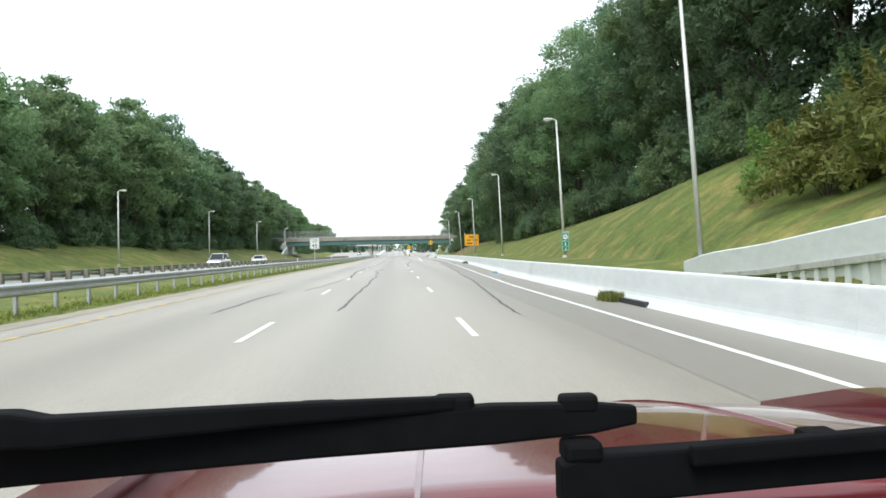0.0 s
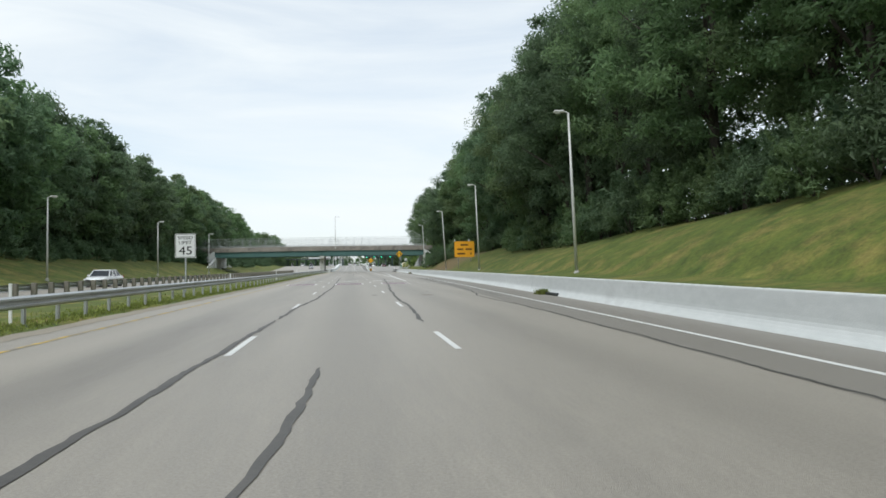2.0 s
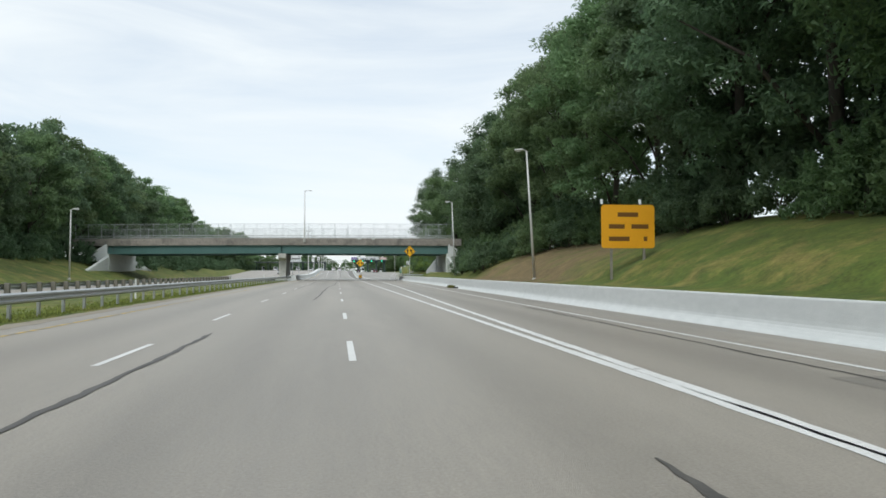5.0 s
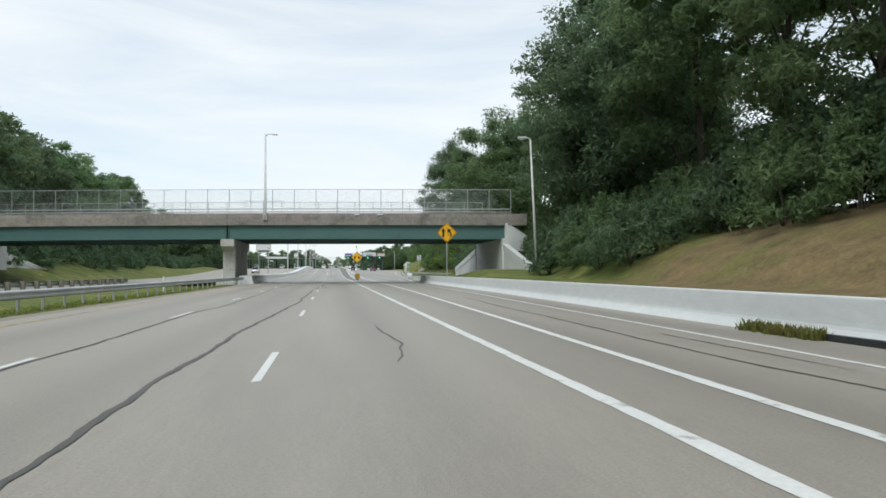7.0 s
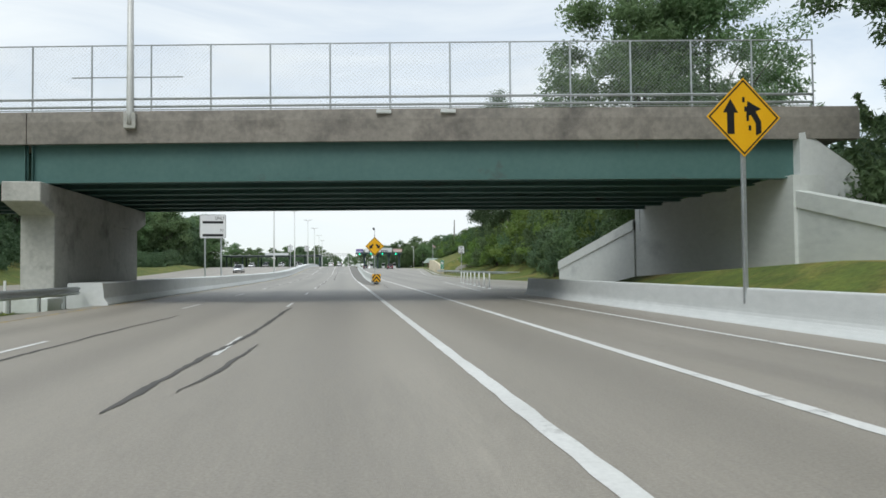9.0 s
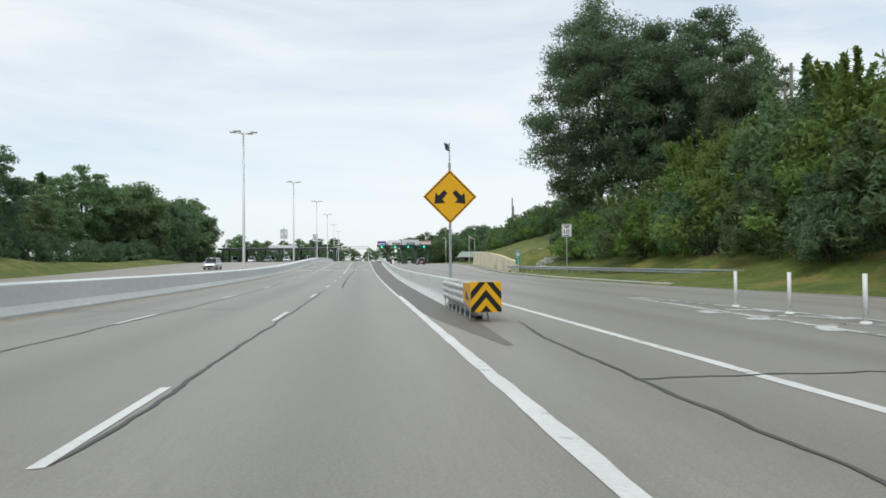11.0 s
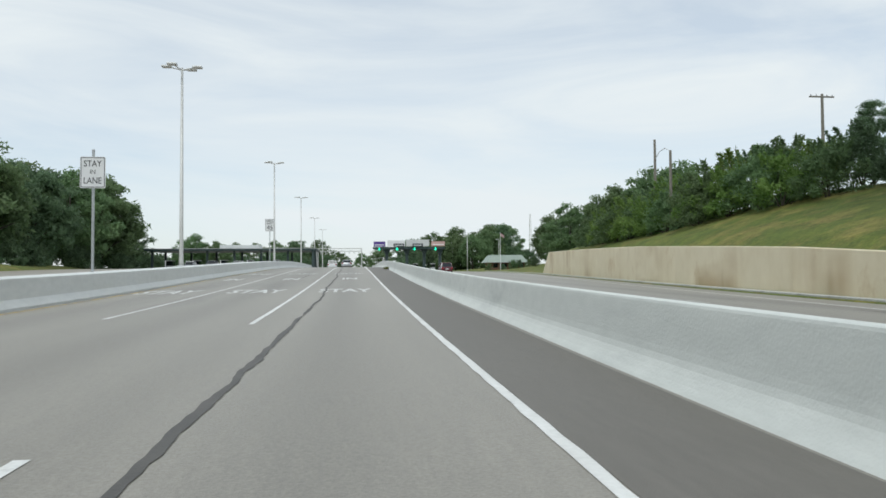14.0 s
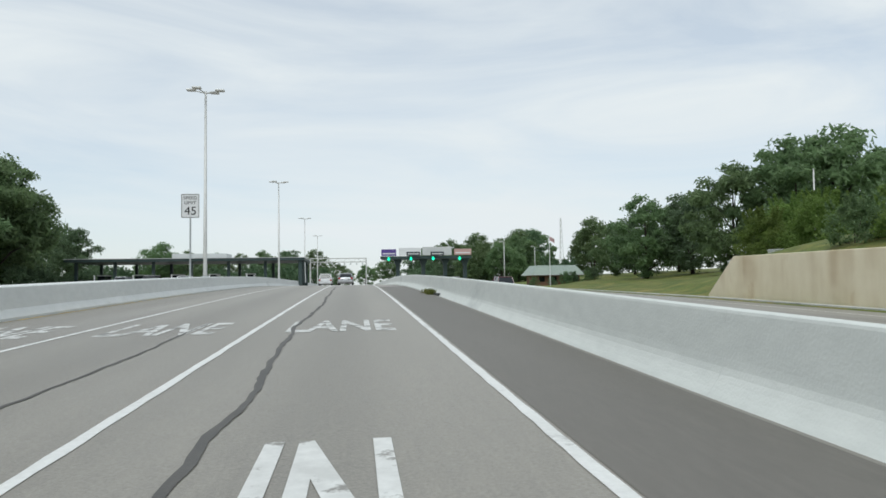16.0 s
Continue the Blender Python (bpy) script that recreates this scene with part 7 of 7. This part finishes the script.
sheet("bonnet", [[hood(u, t) for u in np.linspace(-1, 1, 17)] for t in np.linspace(0, 1, 11)], P_RED, "red bonnet")
for u in (-0.45, 0.45):
    part("bonnet_crease", tubem([hood(u * (1 - 0.25 * t), t) for t in np.linspace(0.02, 0.98, 9)], [0.006] * 9, 5), P_RED, own)
sheet("cowl", [[(CX + u * half, 0.56 + 0.22 * t, 0.955 + 0.01 * t - 0.04 * abs(u) ** 2) for u in np.linspace(-1, 1, 9)] for t in np.linspace(0, 1, 3)], M_RUBBER, "black cowl grille")
for sx in (-1, 1):
    bm = bmesh.new()
    x0, x1 = CX + sx * half, CX + sx * (half + 0.11)
    out = [(-2.35, 0.35), (-2.35, 0.85), (-1.9, 0.98), (0.62, 1.0), (0.95, 0.99), (1.7, 0.94), (2.1, 0.82), (2.15, 0.4), (1.75, 0.3), (1.72, 0.5), (1.5, 0.68), (1.2, 0.68), (1.0, 0.5), (0.97, 0.25), (-1.2, 0.25), (-1.22, 0.5), (-1.42, 0.68), (-1.72, 0.68), (-1.92, 0.5), (-1.95, 0.3)]
    lo, hi = min(x0, x1), max(x0, x1)
    va = [bm.verts.new((lo, y, z)) for y, z in out]
    vb = [bm.verts.new((hi, y, z)) for y, z in out]
    bm.faces.new(va)
    bm.faces.new(vb[::-1])
    for k in range(len(out)):
        bm.faces.new((va[k], vb[k], vb[(k + 1) % len(out)], va[(k + 1) % len(out)]))
    bmesh.ops.recalc_face_normals(bm, faces=bm.faces[:])
    part("side_panel", bm, P_RED, own)
    for yy in (1.36, -1.57):
        w = part("wheel", tubem([(CX + sx * 0.68, yy, 0.33), (CX + sx * 0.9, yy, 0.33)], [0.33, 0.33], 20), M_RUBBER, own)
        part("rim", tubem([(CX + sx * 0.88, yy, 0.33), (CX + sx * 0.915, yy, 0.33)], [0.21, 0.19], 14), M_CHROME, w)
    part("headlight", boxm(CX + sx * 0.62 - 0.17, CX + sx * 0.62 + 0.17, 2.02, 2.16, 0.62, 0.78, 0.03), M_HEAD, own)
    part("taillight", boxm(CX + sx * 0.7 - 0.13, CX + sx * 0.7 + 0.13, -2.38, -2.3, 0.68, 0.88, 0.02), M_TAIL, own)
    part("roof_pillar", tubem([(CX + sx * 0.82, 0.6, 0.98), (CX + sx * 0.62, -0.35, 1.62)], [0.045, 0.04], 8), P_RED, own)
    part("roof_pillar", tubem([(CX + sx * 0.82, -2.0, 0.98), (CX + sx * 0.62, -1.5, 1.6)], [0.06, 0.05], 8), P_RED, own)
part("front_bumper", boxm(CX - 0.85, CX + 0.85, 2.0, 2.22, 0.28, 0.62, 0.06), P_RED, own)
part("grille", boxm(CX - 0.42, CX + 0.42, 2.12, 2.2, 0.63, 0.8, 0.02), M_DARK_METAL, own)
part("rear_bumper", boxm(CX - 0.85, CX + 0.85, -2.45, -2.25, 0.28, 0.65, 0.06), P_RED, own)
part("boot_lid", boxm(CX - 0.8, CX + 0.8, -2.36, -1.9, 0.66, 0.97, 0.04), P_RED, own)
part("floor_pan", boxm(CX - 0.8, CX + 0.8, -2.2, 2.0, 0.2, 0.32, 0.02), M_RUBBER, own)
part("roof", boxm(CX - 0.64, CX + 0.64, -1.55, -0.33, 1.58, 1.64, 0.025), P_RED, own)
part("dashboard", boxm(CX - 0.78, CX + 0.78, 0.25, 0.6, 0.7, 0.98, 0.05), M_RUBBER, own)

M_WIPER = material("black_wiper_rubber", (0.003, 0.003, 0.004), (0.007, 0.007, 0.008), 0.8, big=3, small=25, bump=0.02)
M_WIPER.node_tree.nodes["Principled BSDF"].inputs["Specular IOR Level"].default_value = 0.12


def bar(name, rows, label="", bevel=0.004):
    """A flat bar through rows of (x, y, low z, high z, thickness)."""
    bm = bmesh.new()
    rings = [[bm.verts.new(p) for p in ((x, y - w / 2, a), (x, y + w / 2, a), (x, y + w / 2, b), (x, y - w / 2, b))] for x, y, a, b, w in rows]
    for r0, r1 in zip(rings, rings[1:]):
        for k in range(4):
            bm.faces.new((r0[k], r0[(k + 1) % 4], r1[(k + 1) % 4], r1[k]))
    bm.faces.new(rings[0][::-1])
    bm.faces.new(rings[-1])
    bmesh.ops.recalc_face_normals(bm, faces=bm.faces[:])
    bmesh.ops.bevel(bm, geom=bm.edges[:], offset=bevel, segments=2, affect="EDGES", profile=0.6)
    return part(name, bm, M_WIPER, own, label)


# wipers at rest: rubber blade, spring arm, clips and end cap
bar("wiper_blade", [(-0.72, 0.71, 1.074, 1.126, 0.022), (-0.34, 0.705, 1.098, 1.143, 0.022), (-0.08, 0.70, 1.113, 1.154, 0.022), (0.10, 0.70, 1.119, 1.160, 0.02), (0.205, 0.70, 1.126, 1.158, 0.018), (0.252, 0.70, 1.134, 1.153, 0.014)], "black wiper blade")
bar("wiper_arm", [(-0.72, 0.67, 1.135, 1.178, 0.03), (-0.36, 0.672, 1.142, 1.176, 0.028), (-0.33, 0.672, 1.140, 1.170, 0.022), (-0.12, 0.685, 1.150, 1.172, 0.016), (0.06, 0.695, 1.156, 1.171, 0.012)], "black wiper arm")
for x, z in ((-0.08, 1.165), (0.06, 1.167), (0.19, 1.163)):
    part("wiper_clip", boxm(x - 0.02, x + 0.02, 0.69, 0.712, z - 0.016, z + 0.004, 0.005), M_WIPER, own)
bar("wiper_blade", [(0.165, 0.69, 1.058, 1.100, 0.03), (0.19, 0.692, 1.056, 1.108, 0.03), (0.40, 0.70, 1.062, 1.112, 0.026), (0.70, 0.71, 1.070, 1.118, 0.024), (1.0, 0.72, 1.078, 1.118, 0.02)], "black wiper blade")
bar("wiper_arm", [(0.30, 0.675, 1.094, 1.116, 0.014), (0.60, 0.68, 1.106, 1.128, 0.02), (1.0, 0.69, 1.112, 1.142, 0.03)], "black wiper arm")
for x in (0.19, 0.45):
    part("wiper_clip", boxm(x - 0.02, x + 0.02, 0.675, 0.71, 1.10, 1.122, 0.006), M_WIPER, own)
